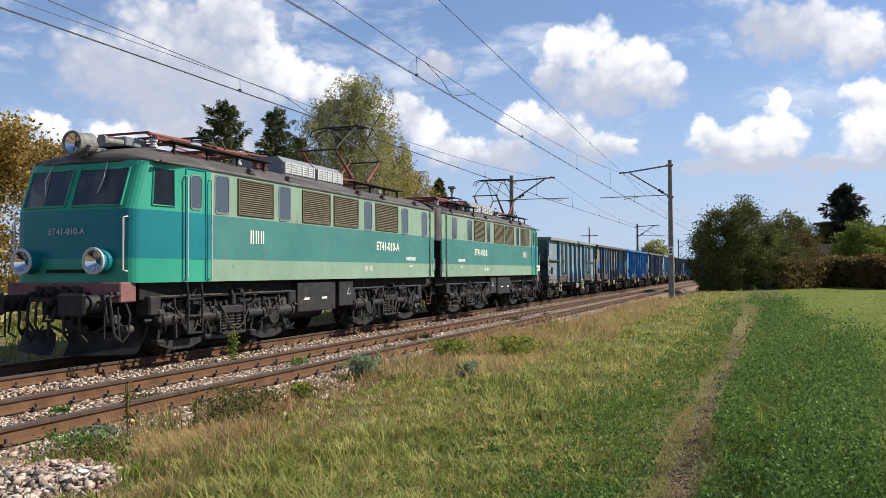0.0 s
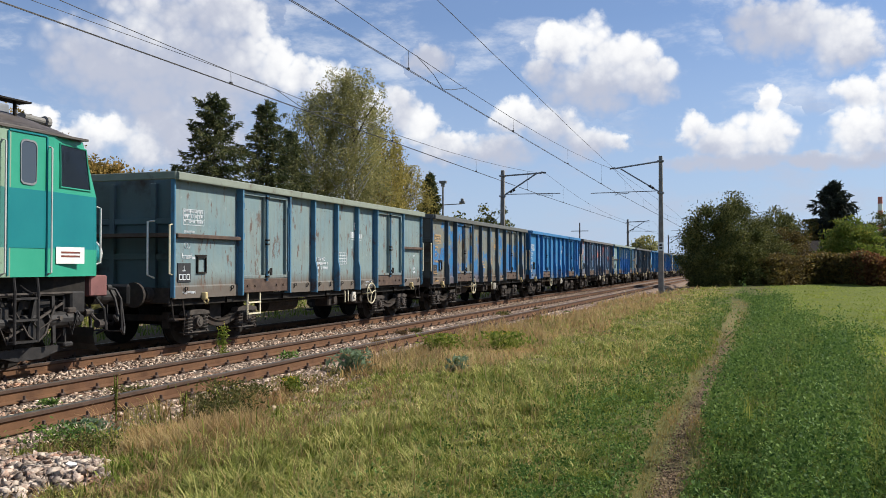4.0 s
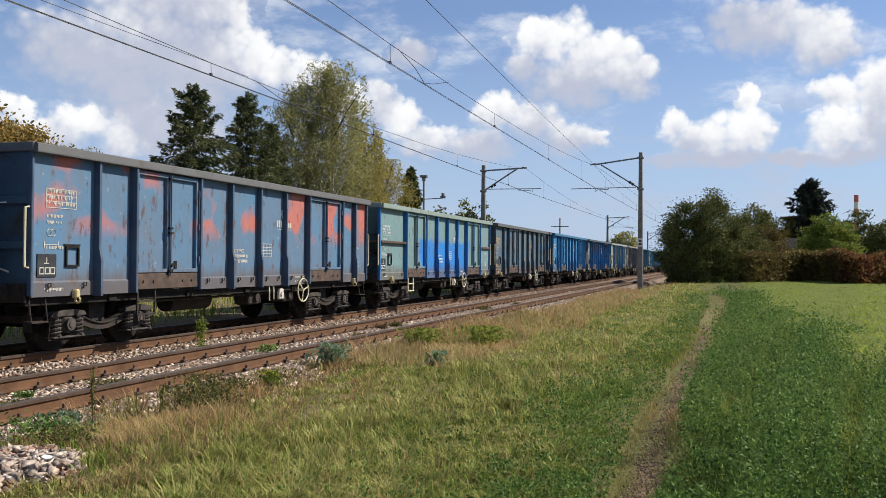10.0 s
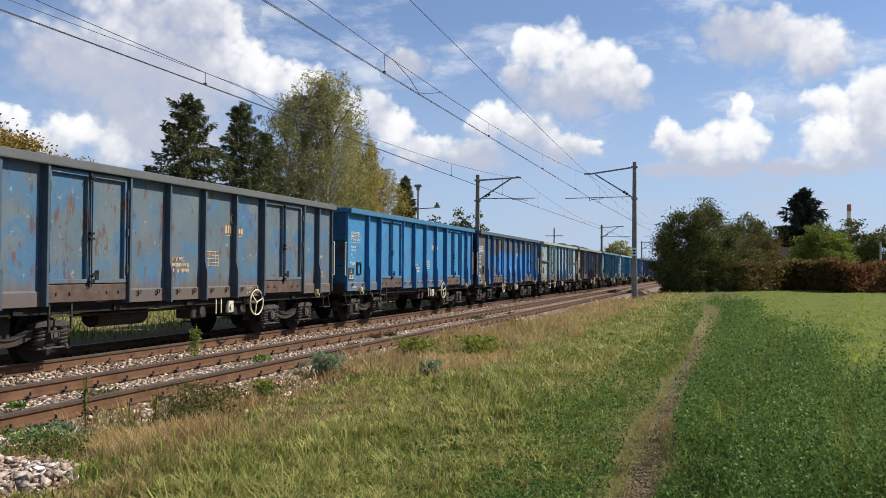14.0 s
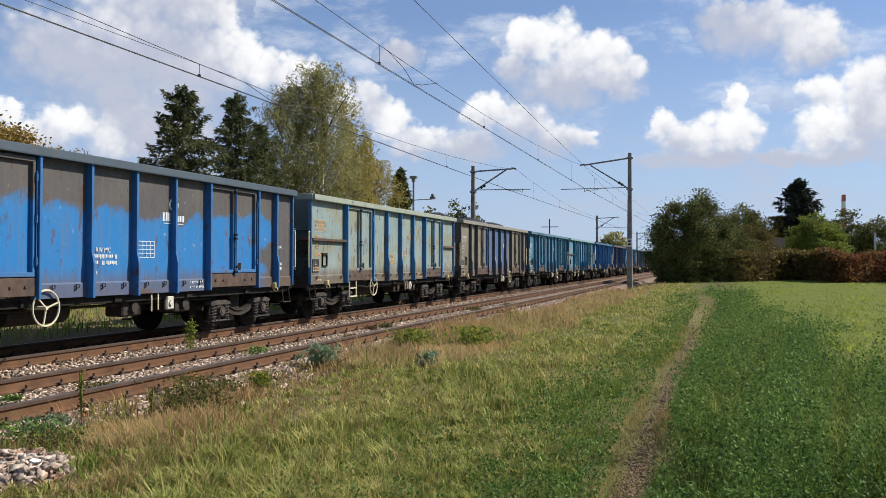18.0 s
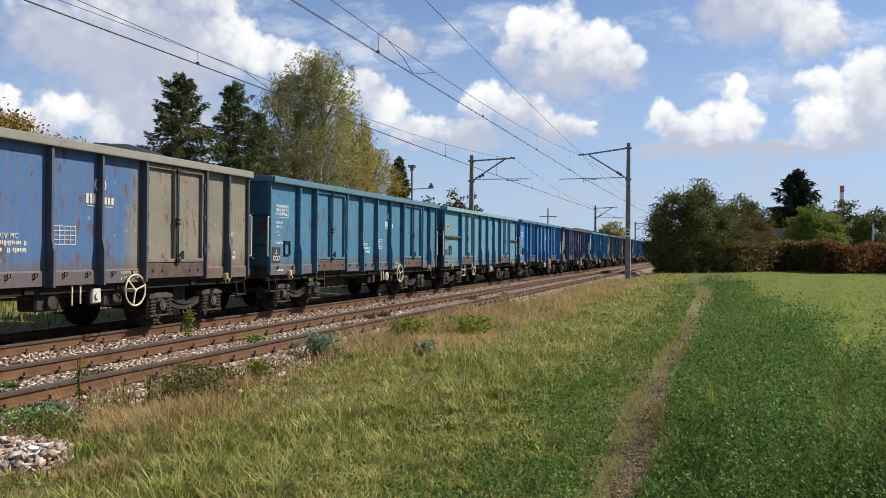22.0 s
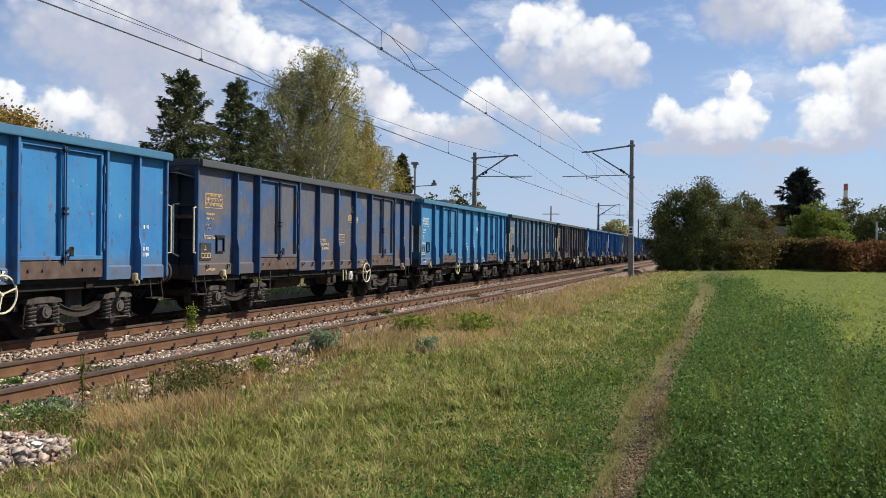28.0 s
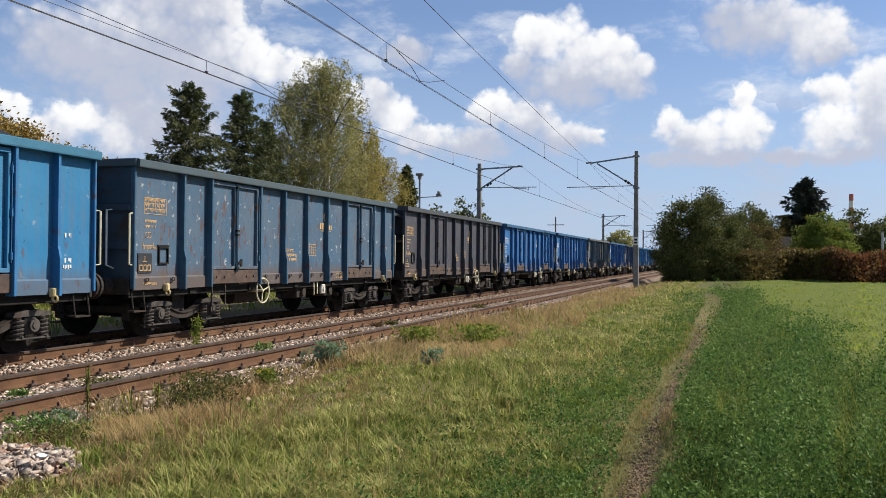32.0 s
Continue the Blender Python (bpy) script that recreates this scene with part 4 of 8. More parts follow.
# kind (p plain, b braced, s plain with an end platform), label, paint, trim colour, rim colour, marks, load height
ROLL = (
    ("b", "pale grey-green open goods wagon with blue posts", dict(base=(0.19, 0.25, 0.245), worn=(0.145, 0.22, 0.24), rust=0.6), (0.0538, 0.15, 0.237), (0.19, 0.215, 0.175), "white", 0),
    ("p", "olive and blue patched open goods wagon with peeling paint", dict(base=(0.175, 0.175, 0.14), worn=(0.13, 0.155, 0.15), second=BLUE, at=(3.5, 1.45, 1.5, 0.75), patch=(0.022, 0.145, 0.335), rust=0.6, speckle=0.4, ragged=0.75), (0.045, 0.07, 0.09), (0.09, 0.095, 0.09), "orange", 0.3),
    ("p", "bright blue open goods wagon with white stencils", dict(base=BLUE, worn=SKY_BLUE, rust=0.25), (0.0269, 0.139, 0.344), (0.0323, 0.139, 0.291), "white", 0.2),
    ("p", "grey-blue open goods wagon with red sprayed blots", dict(base=(0.105, 0.165, 0.24), worn=(0.085, 0.18, 0.285), spots=(0.516, 0.129, 0.0645), rust=0.5), (0.0484, 0.0753, 0.118), (0.108, 0.108, 0.108), "cream", 0.3),
    ("b", "pale green open goods wagon with a bright blue patch", dict(base=(0.155, 0.25, 0.26), worn=(0.15, 0.235, 0.235), second=(0.0215, 0.180, 0.50), at=(0.2, 1.4, 3.0, 0.9), rust=0.45, ragged=0.25), (0.0252, 0.134, 0.336), (0.19, 0.235, 0.21), "white", 0),
    ("p", "dark grey-blue open goods wagon with worn paint", dict(base=(0.075, 0.115, 0.145), worn=(0.115, 0.15, 0.165), patch=(0.055, 0.13, 0.215), rust=0.6, speckle=0.35), (0.043, 0.0645, 0.0857), (0.0857, 0.0916, 0.0916), "orange", 0.3),
    ("p", "blue open goods wagon with white stencils", dict(base=(0.028, 0.155, 0.325), worn=(0.038, 0.20, 0.36), rust=0.4), (0.0215, 0.118, 0.269), (0.0323, 0.118, 0.215), "cream", 0.25),
    ("s", "dark brown-grey open goods wagon with a bright blue patch", dict(base=(0.0753, 0.0731, 0.0753), worn=(0.0966, 0.0916, 0.0857), second=(0.022, 0.155, 0.38), at=(0.4, 1.6, 4.8, 0.85), rust=0.4, ragged=0.6), (0.022, 0.110, 0.27), (0.055, 0.075, 0.095), "white", 0.25),
    ("b", "pale grey-green open goods wagon with bright blue posts", dict(base=(0.235, 0.285, 0.265), worn=(0.175, 0.255, 0.265), patch=(0.22, 0.235, 0.18), rust=0.6), (0.035, 0.145, 0.30), (0.23, 0.26, 0.21), "orange", 0),
    ("p", "olive-brown open goods wagon with slate blue middle", dict(base=(0.205, 0.185, 0.135), worn=(0.155, 0.145, 0.118), second=(0.060, 0.120, 0.235), at=(0.0, 2.2, 2.45, 1.9), rust=0.6, ragged=0.15), (0.0538, 0.0645, 0.0806), (0.19, 0.18, 0.155), "cream", 0.75),
    ("p", "teal-blue open goods wagon with white stencils", dict(base=(0.036, 0.145, 0.235), worn=(0.058, 0.165, 0.25), rust=0.55), (0.0376, 0.118, 0.183), (0.0645, 0.139, 0.183), "white", 0.2),
    ("b", "pale turquoise open goods wagon with a cross rail", dict(base=(0.075, 0.215, 0.285), worn=(0.105, 0.235, 0.275), rust=0.4), (0.025, 0.130, 0.26), (0.15, 0.258, 0.269), "orange", 0),
    ("p", "blue open goods wagon with a pale emblem", dict(base=(0.026, 0.150, 0.345), worn=(0.035, 0.185, 0.37), rust=0.3), (0.0323, 0.108, 0.237), (0.0376, 0.118, 0.193), "white", 0.2),
    ("s", "dark slate open goods wagon with an end platform", dict(base=(0.075, 0.082, 0.105), worn=(0.095, 0.098, 0.11), patch=(0.040, 0.085, 0.175), rust=0.35, speckle=0.2), (0.018, 0.055, 0.135), (0.0538, 0.0591, 0.0645), "orange", 0.35),
    ("p", "bright blue open goods wagon with a white emblem", dict(base=(0.026, 0.155, 0.305), worn=(0.040, 0.175, 0.315), rust=0.25, scars=0.8), (0.022, 0.115, 0.25), (0.0376, 0.13, 0.20), "white", 0.72),
    ("p", "worn grey-blue open goods wagon scratched to white", dict(base=(0.052, 0.105, 0.165), worn=(0.080, 0.120, 0.165), rust=0.55, speckle=0.7), (0.0323, 0.0806, 0.129), (0.0538, 0.0753, 0.0857), "orange", 0.3),
    ("s", "dark slate open goods wagon with orange stencils", dict(base=(0.0484, 0.0538, 0.0699), worn=(0.0645, 0.0645, 0.0753), rust=0.4), (0.0323, 0.0376, 0.0484), (0.0484, 0.0538, 0.0591), "orange", 0.35),
    ("p", "deep blue open goods wagon", dict(base=DEEP, worn=(0.0323, 0.15, 0.354), rust=0.35), (0.0215, 0.0857, 0.215), (0.0269, 0.0857, 0.161), "white", 0.35),
)
WHEEL_AHEAD = (1, 2, 7, 8, 11, 14, 15, 18, 21, 23)       # hand wheel behind the first door, not before the second
TAIL = (17, 5, 17, 13, 6, 2, 13, 17, 10, 5, 12, 2)       # the last wagons are painted like these of the list


def make_train():
    proto = {k: make_wagon("goods_wagon", k == "b", k != "p") for k in "pbs"}
    paints = {}
    used = set()
    made = []
    for i in range(len(ROLL) + len(TAIL)):
        j = i if i < len(ROLL) else TAIL[i - len(ROLL)]
        kind, label, coat, trim, rim, marks, heap = ROLL[j]
        if j not in paints:
            dim = tuple(c * 1.25 + 0.01 for c in trim)
            # body colours darkened to stand for shade between wagons, plus rust-brown stains
            ends = matter("shaded_rusty_end_paint", tuple(c * 0.45 + 0.008 for c in coat["base"]), tuple(c * 0.6 + 0.012 for c in coat["worn"]), 1.3, 0.8, 0, 0.2, 20, (0.050, 0.032, 0.022), 0.9, 0.50)
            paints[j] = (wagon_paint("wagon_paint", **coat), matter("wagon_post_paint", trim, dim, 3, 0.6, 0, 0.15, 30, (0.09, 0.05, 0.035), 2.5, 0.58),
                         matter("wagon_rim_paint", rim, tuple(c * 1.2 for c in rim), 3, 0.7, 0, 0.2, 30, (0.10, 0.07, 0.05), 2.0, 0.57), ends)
        w = proto[kind] if kind not in used else copy_thing(proto[kind], pose(0, 0, 0))
        used.add(kind)
        tagged(w, label)
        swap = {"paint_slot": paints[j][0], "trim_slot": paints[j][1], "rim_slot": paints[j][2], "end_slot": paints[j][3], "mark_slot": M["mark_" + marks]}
        made.append((w, i, swap, heap))
    for w, i, swap, heap in made:
        for o in w.children_recursive:
            for s in o.material_slots:
                for k, ma in swap.items():
                    if s.material == M[k]:
                        s.link = "OBJECT"
                        s.material = ma
        if heap:
            load(w, i, heap)
        if i in WHEEL_AHEAD:
            for o in w.children:
                if o.name.startswith("brake_wheel"):
                    o.location.y = -4.62 if ROLL[i if i < len(ROLL) else TAIL[i - len(ROLL)]][0] == "b" else -4.35
        w.matrix_basis = pose(TRAIN_X, LEAD_AT_START + HALF + PITCH * i, 0)
    return [w for w, *_ in made]


wagons = make_train()
# ------------------------------------------------------------------ the two halves of the locomotive
ENGINE_L = 15.72
JOINT_AT_START = 26.98
M["pale_green"] = wagon_paint("pale_green_paint", (0.185, 0.275, 0.195), (0.225, 0.320, 0.235), rust=0.12, speckle=0.10)
M["teal"] = wagon_paint("teal_green_paint", (0.042, 0.165, 0.148), (0.055, 0.190, 0.168), rust=0.10, speckle=0.08)
M["cab_teal"] = matter("dark_teal_paint", (0.008, 0.15, 0.17), (0.012, 0.18, 0.19), 1.2, 0.35, 0, 0.04, 30, (0.02, 0.14, 0.14), 1.0, 0.62)
M["cab_green"] = matter("green_cab_paint", (0.025, 0.26, 0.165), (0.04, 0.30, 0.195), 1.2, 0.35, 0, 0.04, 30, (0.03, 0.23, 0.16), 1.0, 0.62)
M["roof"] = matter("sooty_roof", (0.060, 0.050, 0.044), (0.125, 0.108, 0.096), 2.0, 0.55, 0.1, 0.15, 20, (0.17, 0.155, 0.145), 0.7, 0.55)
M["beam"] = matter("faded_red_paint", (0.17, 0.075, 0.070), (0.24, 0.11, 0.10), 3, 0.7, 0, 0.15, 30, (0.09, 0.05, 0.045), 2, 0.56)
M["red"] = matter("red_oxide_paint", (0.13, 0.035, 0.025), (0.20, 0.055, 0.038), 4, 0.6, 0, 0.1, 40, (0.10, 0.05, 0.04), 3, 0.55)
M["slat"] = matter("brown_grille", (0.075, 0.062, 0.038), (0.125, 0.104, 0.064), 4, 0.7, 0, 0.1, 40)
M["lamp_grey"] = matter("dirty_grey_paint", (0.13, 0.125, 0.115), (0.24, 0.23, 0.21), 6, 0.6, 0, 0.15, 30, (0.09, 0.075, 0.06), 4, 0.55)
M["grey"] = matter("grey_sheet_metal", (0.17, 0.18, 0.19), (0.24, 0.25, 0.26), 2, 0.5, 0.3, 0.1, 30)
M["pale_grey"] = matter("pale_grey_paint", (0.45, 0.45, 0.43), (0.55, 0.55, 0.52), 4, 0.55, 0, 0.1, 30)
M["plough"] = matter("scuffed_black_plate", (0.022, 0.022, 0.023), (0.05, 0.049, 0.048), 4, 0.6, 0, 0.15, 40, (0.09, 0.08, 0.07), 2.0, 0.60)
M["frame_dark"] = matter("black_running_gear", (0.013, 0.012, 0.012), (0.036, 0.033, 0.031), 6, 0.6, 0.0, 0.2, 50, (0.060, 0.045, 0.034), 3.0, 0.60)
M["reflector"] = glassy("lamp_reflector", (0.8, 0.8, 0.78), 0.05)
M["reflector"].node_tree.nodes["Principled BSDF"].inputs["Metallic"].default_value = 1.0
M["screen_glass"] = glassy("windscreen_glass", (0.022, 0.028, 0.034), 0.03)
M["engine_glass"] = glassy("engine_window_glass", (0.05, 0.065, 0.085), 0.10)


def front_u(x, z):
    """How far behind the buffers the cab's front lies."""
    lean = max(0.0, z - 2.66) * 0.36
    return 0.84 + 0.07 * (abs(x) / 1.1) ** 2 + lean


def make_engine(letter, flip, items, raised_rear):
    """One half: u runs from the buffers of the cab end to the joint. items: windows and grilles on the side towards the meadow."""
    e = thing("locomotive", "green two-tone electric locomotive half with grey roof and pantographs", "locomotive", "halves of the locomotive")
    Y = (lambda u: ENGINE_L - u) if flip else (lambda u: u)
    sgn = -1 if flip else 1

    def ubox(bm, x0, x1, u0, u1, z0, z1, bevel=0.0):
        a, b = sorted((Y(u0), Y(u1)))
        box(bm, x0, x1, a, b, z0, z1, bevel)

    def urod(bm, a, b, r, n=10):
        rod(bm, (a[0], Y(a[1]), a[2]), (b[0], Y(b[1]), b[2]), r, n)

    def upipe(bm, pts, r, n=6):
        pipe(bm, [(x, Y(u), z) for x, u, z in pts], r, n)

    # painted sides in bands, and the cab's rounded front
    bands = (("lower_panel", 1.40, 1.83, "pale_green", "cab_green"), ("waist_band", 1.83, 2.70, "teal", "cab_teal"), ("upper_panel", 2.70, 3.58, "pale_green", "cab_green"))
    for name, z0, z1, ma, cab in bands:
        for s in (1, -1):
            bm = bmesh.new()
            ubox(bm, min(s * 1.44, s * 1.50), max(s * 1.44, s * 1.50), 3.02, 15.36, z0, z1)
            part(name, bm, M[ma], e)
        bm = bmesh.new()
        zs = [z0, (z0 + z1) / 2, z1] if z0 > 2.6 else [z0, z1]
        plan = []
        for z in zs:
            lean = max(0.0, z - 2.66) * 0.36
            half = [(1.5, 3.02), (1.5, 2.2), (1.345, 1.20 + lean), (1.335, 1.13 + lean), (1.315, 1.075 + lean), (1.28, 1.02 + lean), (1.235, 0.975 + lean), (1.18, 0.945 + lean)] + [(x, front_u(x, z)) for x in (1.05, 0.7, 0.35)]
            plan.append([bm.verts.new((x, Y(u), z)) for x, u in half + [(0, front_u(0, z))] + [(-x, u) for x, u in reversed(half)]])
        for a, b in zip(plan, plan[1:]):
            for i in range(len(a) - 1):
                bm.faces.new((a[i], a[i + 1], b[i + 1], b[i]))
        bmesh.ops.recalc_face_normals(bm, faces=bm.faces)
        bmesh.ops.solidify(bm, geom=list(bm.faces), thickness=0.04)
        part("cab_" + name, bm, M[cab], e)
    # the roof
    bm = bmesh.new()
    us = [1.02, 1.10, 1.25, 1.5, 1.9, 2.4, 3.0, 8.0, 15.36]
    rows = []
    for u in us:
        k = min(1.0, max(0.0, (u - 1.02) / 1.4)) ** 0.55
        row = []
        for i in range(17):
            x = -1.5 + 3.0 * i / 16
            x2 = x * (1.0 if u > 2.0 else 0.885 + 0.115 * max(0, (u - 1.02) / 0.98) ** 0.7)
            uu = u + (front_u(x, 3.58) - front_u(0, 3.58)) * max(0, 1 - (u - 1.02) / 0.5) + 0.20 * max(0, (abs(x) - 0.8) / 0.7) ** 2 * max(0, 1 - (u - 1.02) / 0.6)
            row.append(bm.verts.new((x2, Y(uu + (0.10 if u < 1.2 else 0)), 3.58 + 0.44 * k * (1 - (abs(x) / 1.5) ** 2.6))))
        rows.append(row)
    for a, b in zip(rows, rows[1:]):
        for i in range(16):
            bm.faces.new((a[i], a[i + 1], b[i + 1], b[i]))
    bmesh.ops.recalc_face_normals(bm, faces=bm.faces)
    bmesh.ops.solidify(bm, geom=list(bm.faces), thickness=0.03)
    roof = part("roof", bm, M["roof"], e)
    for f in roof.data.polygons:
        f.use_smooth = True
    bm = bmesh.new()
    for s in (1, -1):
        ubox(bm, min(s * 1.47, s * 1.53), max(s * 1.47, s * 1.53), 1.5, 15.36, 3.565, 3.60)
    part("rain_gutter", bm, M["roof"], e)
    for u in (4.6, 6.2, 9.9, 11.5, 14.0):
        bm = bmesh.new()
        ubox(bm, 1.30, 1.42, u - 0.06, u + 0.06, 3.68, 3.79, 0.02)
        ubox(bm, 1.32, 1.44, u - 0.09, u + 0.09, 3.66, 3.70, 0.01)
        part("lifting_lug", bm, M["roof"], e)
    # end towards the other half, and the bellows
    bm = bmesh.new()
    ubox(bm, -1.44, 1.44, 15.28, 15.38, 1.35, 3.70, 0.04)
    ubox(bm, -0.55, 0.55, 15.38, 15.70, 1.3, 3.2)
    part("end_wall", bm, M["black"], e)
    for s in (1, -1):       # rounded dark fairing over the joint
        bm = bmesh.new()
        pts = [(s * (1.30 + 0.19 * math.cos(a)), Y(15.37 + 0.33 * math.sin(a))) for a in [k * math.pi / 12 for k in range(7)]]
        prism(bm, [(s * 1.20, Y(15.37))] + pts + [(s * 1.20, Y(15.70))], "z", 2.62, 3.72)
        part("joint_fairing", bm, M["roof"], e, "dark brown rounded joint fairing")
    bm = bmesh.new()        # cable sockets and a cylinder in the gap
    urod(bm, (1.05, 15.42, 2.35), (1.16, 15.60, 2.30), 0.10, 12)
    urod(bm, (1.08, 15.45, 2.12), (1.18, 15.58, 2.08), 0.07, 10)
    ubox(bm, 0.92, 1.06, 15.40, 15.56, 1.95, 2.55, 0.02)
    part("cable_socket", bm, M["lamp_grey"], e)
    bm = bmesh.new()
    urod(bm, (0.98, 15.30, 1.22), (0.98, 15.70, 1.22), 0.16, 16)
    part("joint_buffer", bm, M["bogie_dust"], e)
    for k, low in enumerate((0.62, 0.50, 0.74)):
        bm = bmesh.new()
        upipe(bm, [(1.10 - 0.10 * k, 15.32, 1.30 - 0.1 * k), (1.16, 15.45, 0.9), (1.14, 15.60, low), (1.12, 15.72, low)], 0.022)
        part("air_hose", bm, M["red"] if k == 1 else M["black"], e)
    bm = bmesh.new()
    ubox(bm, -1.25, 1.25, 1.25, 15.3, 1.10, 1.42)
    ubox(bm, -1.0, 1.0, 1.3, 15.2, 0.80, 1.12)
    part("underframe", bm, M["black"], e)
    bm = bmesh.new()        # conduit down the side near the joint
    upipe(bm, [(1.50, 14.93, 3.56), (1.53, 14.93, 3.50), (1.53, 14.93, 1.42), (1.46, 14.93, 1.30)], 0.022)
    for z in (1.6, 2.3, 3.0, 3.4):
        ubox(bm, 1.50, 1.56, 14.89, 14.97, z - 0.02, z + 0.02)
    part("conduit", bm, M["pale_green"], e)
    bm = bmesh.new()
    upipe(bm, [(1.50, 15.26, 2.0), (1.55, 15.26, 1.98), (1.55, 15.26, 1.62), (1.50, 15.26, 1.60)], 0.014)
    part("handrail", bm, M["pale_grey"], e)

    # windows, grilles, doors
    for kind, u0, u1, z0, z1 in items:
        if kind == "window":
            bm = bmesh.new()
            w, h = u1 - u0, z1 - z0
            out, inn = [], []
            for i in range(16):
                a = i * math.tau / 16
                cx, cz = math.copysign(1, math.cos(a)) * (w / 2 - 0.09) + 0.09 * math.cos(a), math.copysign(1, math.sin(a)) * (h / 2 - 0.09) + 0.09 * math.sin(a)
                out.append((cx, cz))
            for k, (grow, x) in enumerate(((1.06, 1.500), (1.06, 1.514), (0.97, 1.514), (0.97, 1.504))):
                inn.append([bm.verts.new((x, Y((u0 + u1) / 2 + cx * grow), (z0 + z1) / 2 + cz * grow)) for cx, cz in out])
            for a, b in zip(inn, inn[1:]):
                for i in range(16):
                    bm.faces.new((a[i], a[(i + 1) % 16], b[(i + 1) % 16], b[i]))
            bmesh.ops.recalc_face_normals(bm, faces=bm.faces)
            win = part("window", bm, M["grey"], e)
            bm = bmesh.new()
            fs = bm.faces.new([bm.verts.new((1.506, Y((u0 + u1) / 2 + cx), (z0 + z1) / 2 + cz)) for cx, cz in out])
            fs.normal_update()
            if fs.normal.x < 0:
                fs.normal_flip()
            part("pane", bm, M["engine_glass"], win)
        elif kind == "grille":
            bm = bmesh.new()
            for a, b, c, d in ((u0 - 0.04, u0, z0 - 0.04, z1 + 0.04), (u1, u1 + 0.04, z0 - 0.04, z1 + 0.04), (u0, u1, z0 - 0.04, z0), (u0, u1, z1, z1 + 0.04)):
                ubox(bm, 1.498, 1.528, a, b, c, d, 0.005)
            ubox(bm, 1.499, 1.504, u0, u1, z0, z1)
            g = part("grille", bm, M["slat"], e)
            for k in range(15):
                z = z0 + (z1 - z0) * (k + 0.5) / 15
                bm = bmesh.new()
                a, b = sorted((Y(u0 + 0.005), Y(u1 - 0.005)))
                prism(bm, [(1.505, z + 0.012), (1.524, z - 0.010), (1.524, z - 0.016), (1.505, z + 0.004)], "y", a, b)
                part("slat", bm, M["slat"], g)
        elif kind == "door":
            bm = bmesh.new()
            for a, b, c, d in ((u0 - 0.03, u0, z0, z1), (u1, u1 + 0.03, z0, z1), (u0, u1, z1, z1 + 0.03)):
                ubox(bm, 1.498, 1.518, a, b, c, d, 0.004)
            ubox(bm, 1.499, 1.508, u0, u1, 1.83, 2.70)
            part("cab_door", bm, M["cab_teal"], e)
            for u in (u0 - 0.05, u1 + 0.12):
                bm = bmesh.new()
                upipe(bm, [(1.50, u, 3.38), (1.57, u, 3.36), (1.57, u, 1.46), (1.50, u, 1.44)], 0.016)
                part("handrail", bm, M["pale_grey"], e)
        elif kind == "cab_window":
            bm = bmesh.new()
            wall = lambda u, z: min(1.5, 1.5 - 0.155 * (2.2 - u) / (1.0 - max(0.0, z - 2.66) * 0.36)) + 0.006
            q = [(wall(u, z), u, z) for u, z in ((u0, z0), (u1, z0), (u1, z1), (u0 + 0.08, z1))]
            upipe(bm, [*q, q[0]], 0.018)
            win = part("cab_side_window", bm, M["cab_green"], e)
            bm = bmesh.new()
            f = bm.faces.new([bm.verts.new((x, Y(u), z)) for x, u, z in q])
            bmesh.ops.solidify(bm, geom=[f], thickness=0.008)
            part("pane", bm, M["glass"], win)
        elif kind == "hatch":
            bm = bmesh.new()
            ubox(bm, 1.499, 1.506, u0, u1, z0, z1, 0.003)
            part("hatch", bm, M["teal"], e)
    # windscreens
    for s in (1, -1):
        for x0, x1 in ((0.07, 1.10),):
            bm = bmesh.new()
            q = [(s * a, front_u(a, z) - 0.012, z) for a, z in ((x0, 2.76), (x1, 2.76), (x1 + 0.02, 3.44), (x0, 3.44))]
            row = lambda z: [(s * (x0 + (x1 - x0) * k / 6), front_u(x0 + (x1 - x0) * k / 6, z) - 0.012, z) for k in range(7)]
            upipe(bm, [*row(2.76), *row(3.44)[::-1], row(2.76)[0]], 0.022)
            w = part("windscreen", bm, M["cab_green"], e)
            bm = bmesh.new()
            cols = [x0 + (x1 - x0) * k / 6 for k in range(7)]
            lo = [bm.verts.new((s * x, Y(front_u(x, 2.76) - 0.008), 2.76)) for x in cols]
            hi = [bm.verts.new((s * (x + (0.02 if x > 1 else 0)), Y(front_u(x, 3.44) - 0.008), 3.44)) for x in cols]
            for k in range(6):
                bm.faces.new((lo[k], lo[k + 1], hi[k + 1], hi[k]))
            part("pane", bm, M["screen_glass"], w)
        bm = bmesh.new()
        upipe(bm, [(s * 0.62, front_u(0.6, 3.6) - 0.04, 3.56), (s * 0.66, front_u(0.6, 3.2) - 0.04, 3.25), (s * 0.58, front_u(0.6, 3.0) - 0.03, 2.98)], 0.010)
        part("wiper", bm, M["pale_grey"], e)
        bm = bmesh.new()
        upipe(bm, [(s * 1.22, 0.97, 2.56), (s * 1.22, 0.86, 2.54), (s * 1.22, 0.86, 1.62), (s * 1.22, 0.97, 1.60)], 0.018)
        part("handrail", bm, M["pale_grey"], e)
        # round head lamps in pale rims
        bm = bmesh.new()
        urod(bm, (s * 0.80, 0.95, 1.78), (s * 0.80, 0.76, 1.78), 0.215, 24)
        bmesh.ops.create_cone(bm, cap_ends=False, segments=24, radius1=0.218, radius2=0.218, depth=0.15,
                              matrix=Matrix.Translation((s * 0.80, Y(0.685), 1.78)) @ Matrix.Rotation(radians(90), 4, "X"))
        lamp = part("headlight", bm, M["cab_teal"], e)
        bm = bmesh.new()
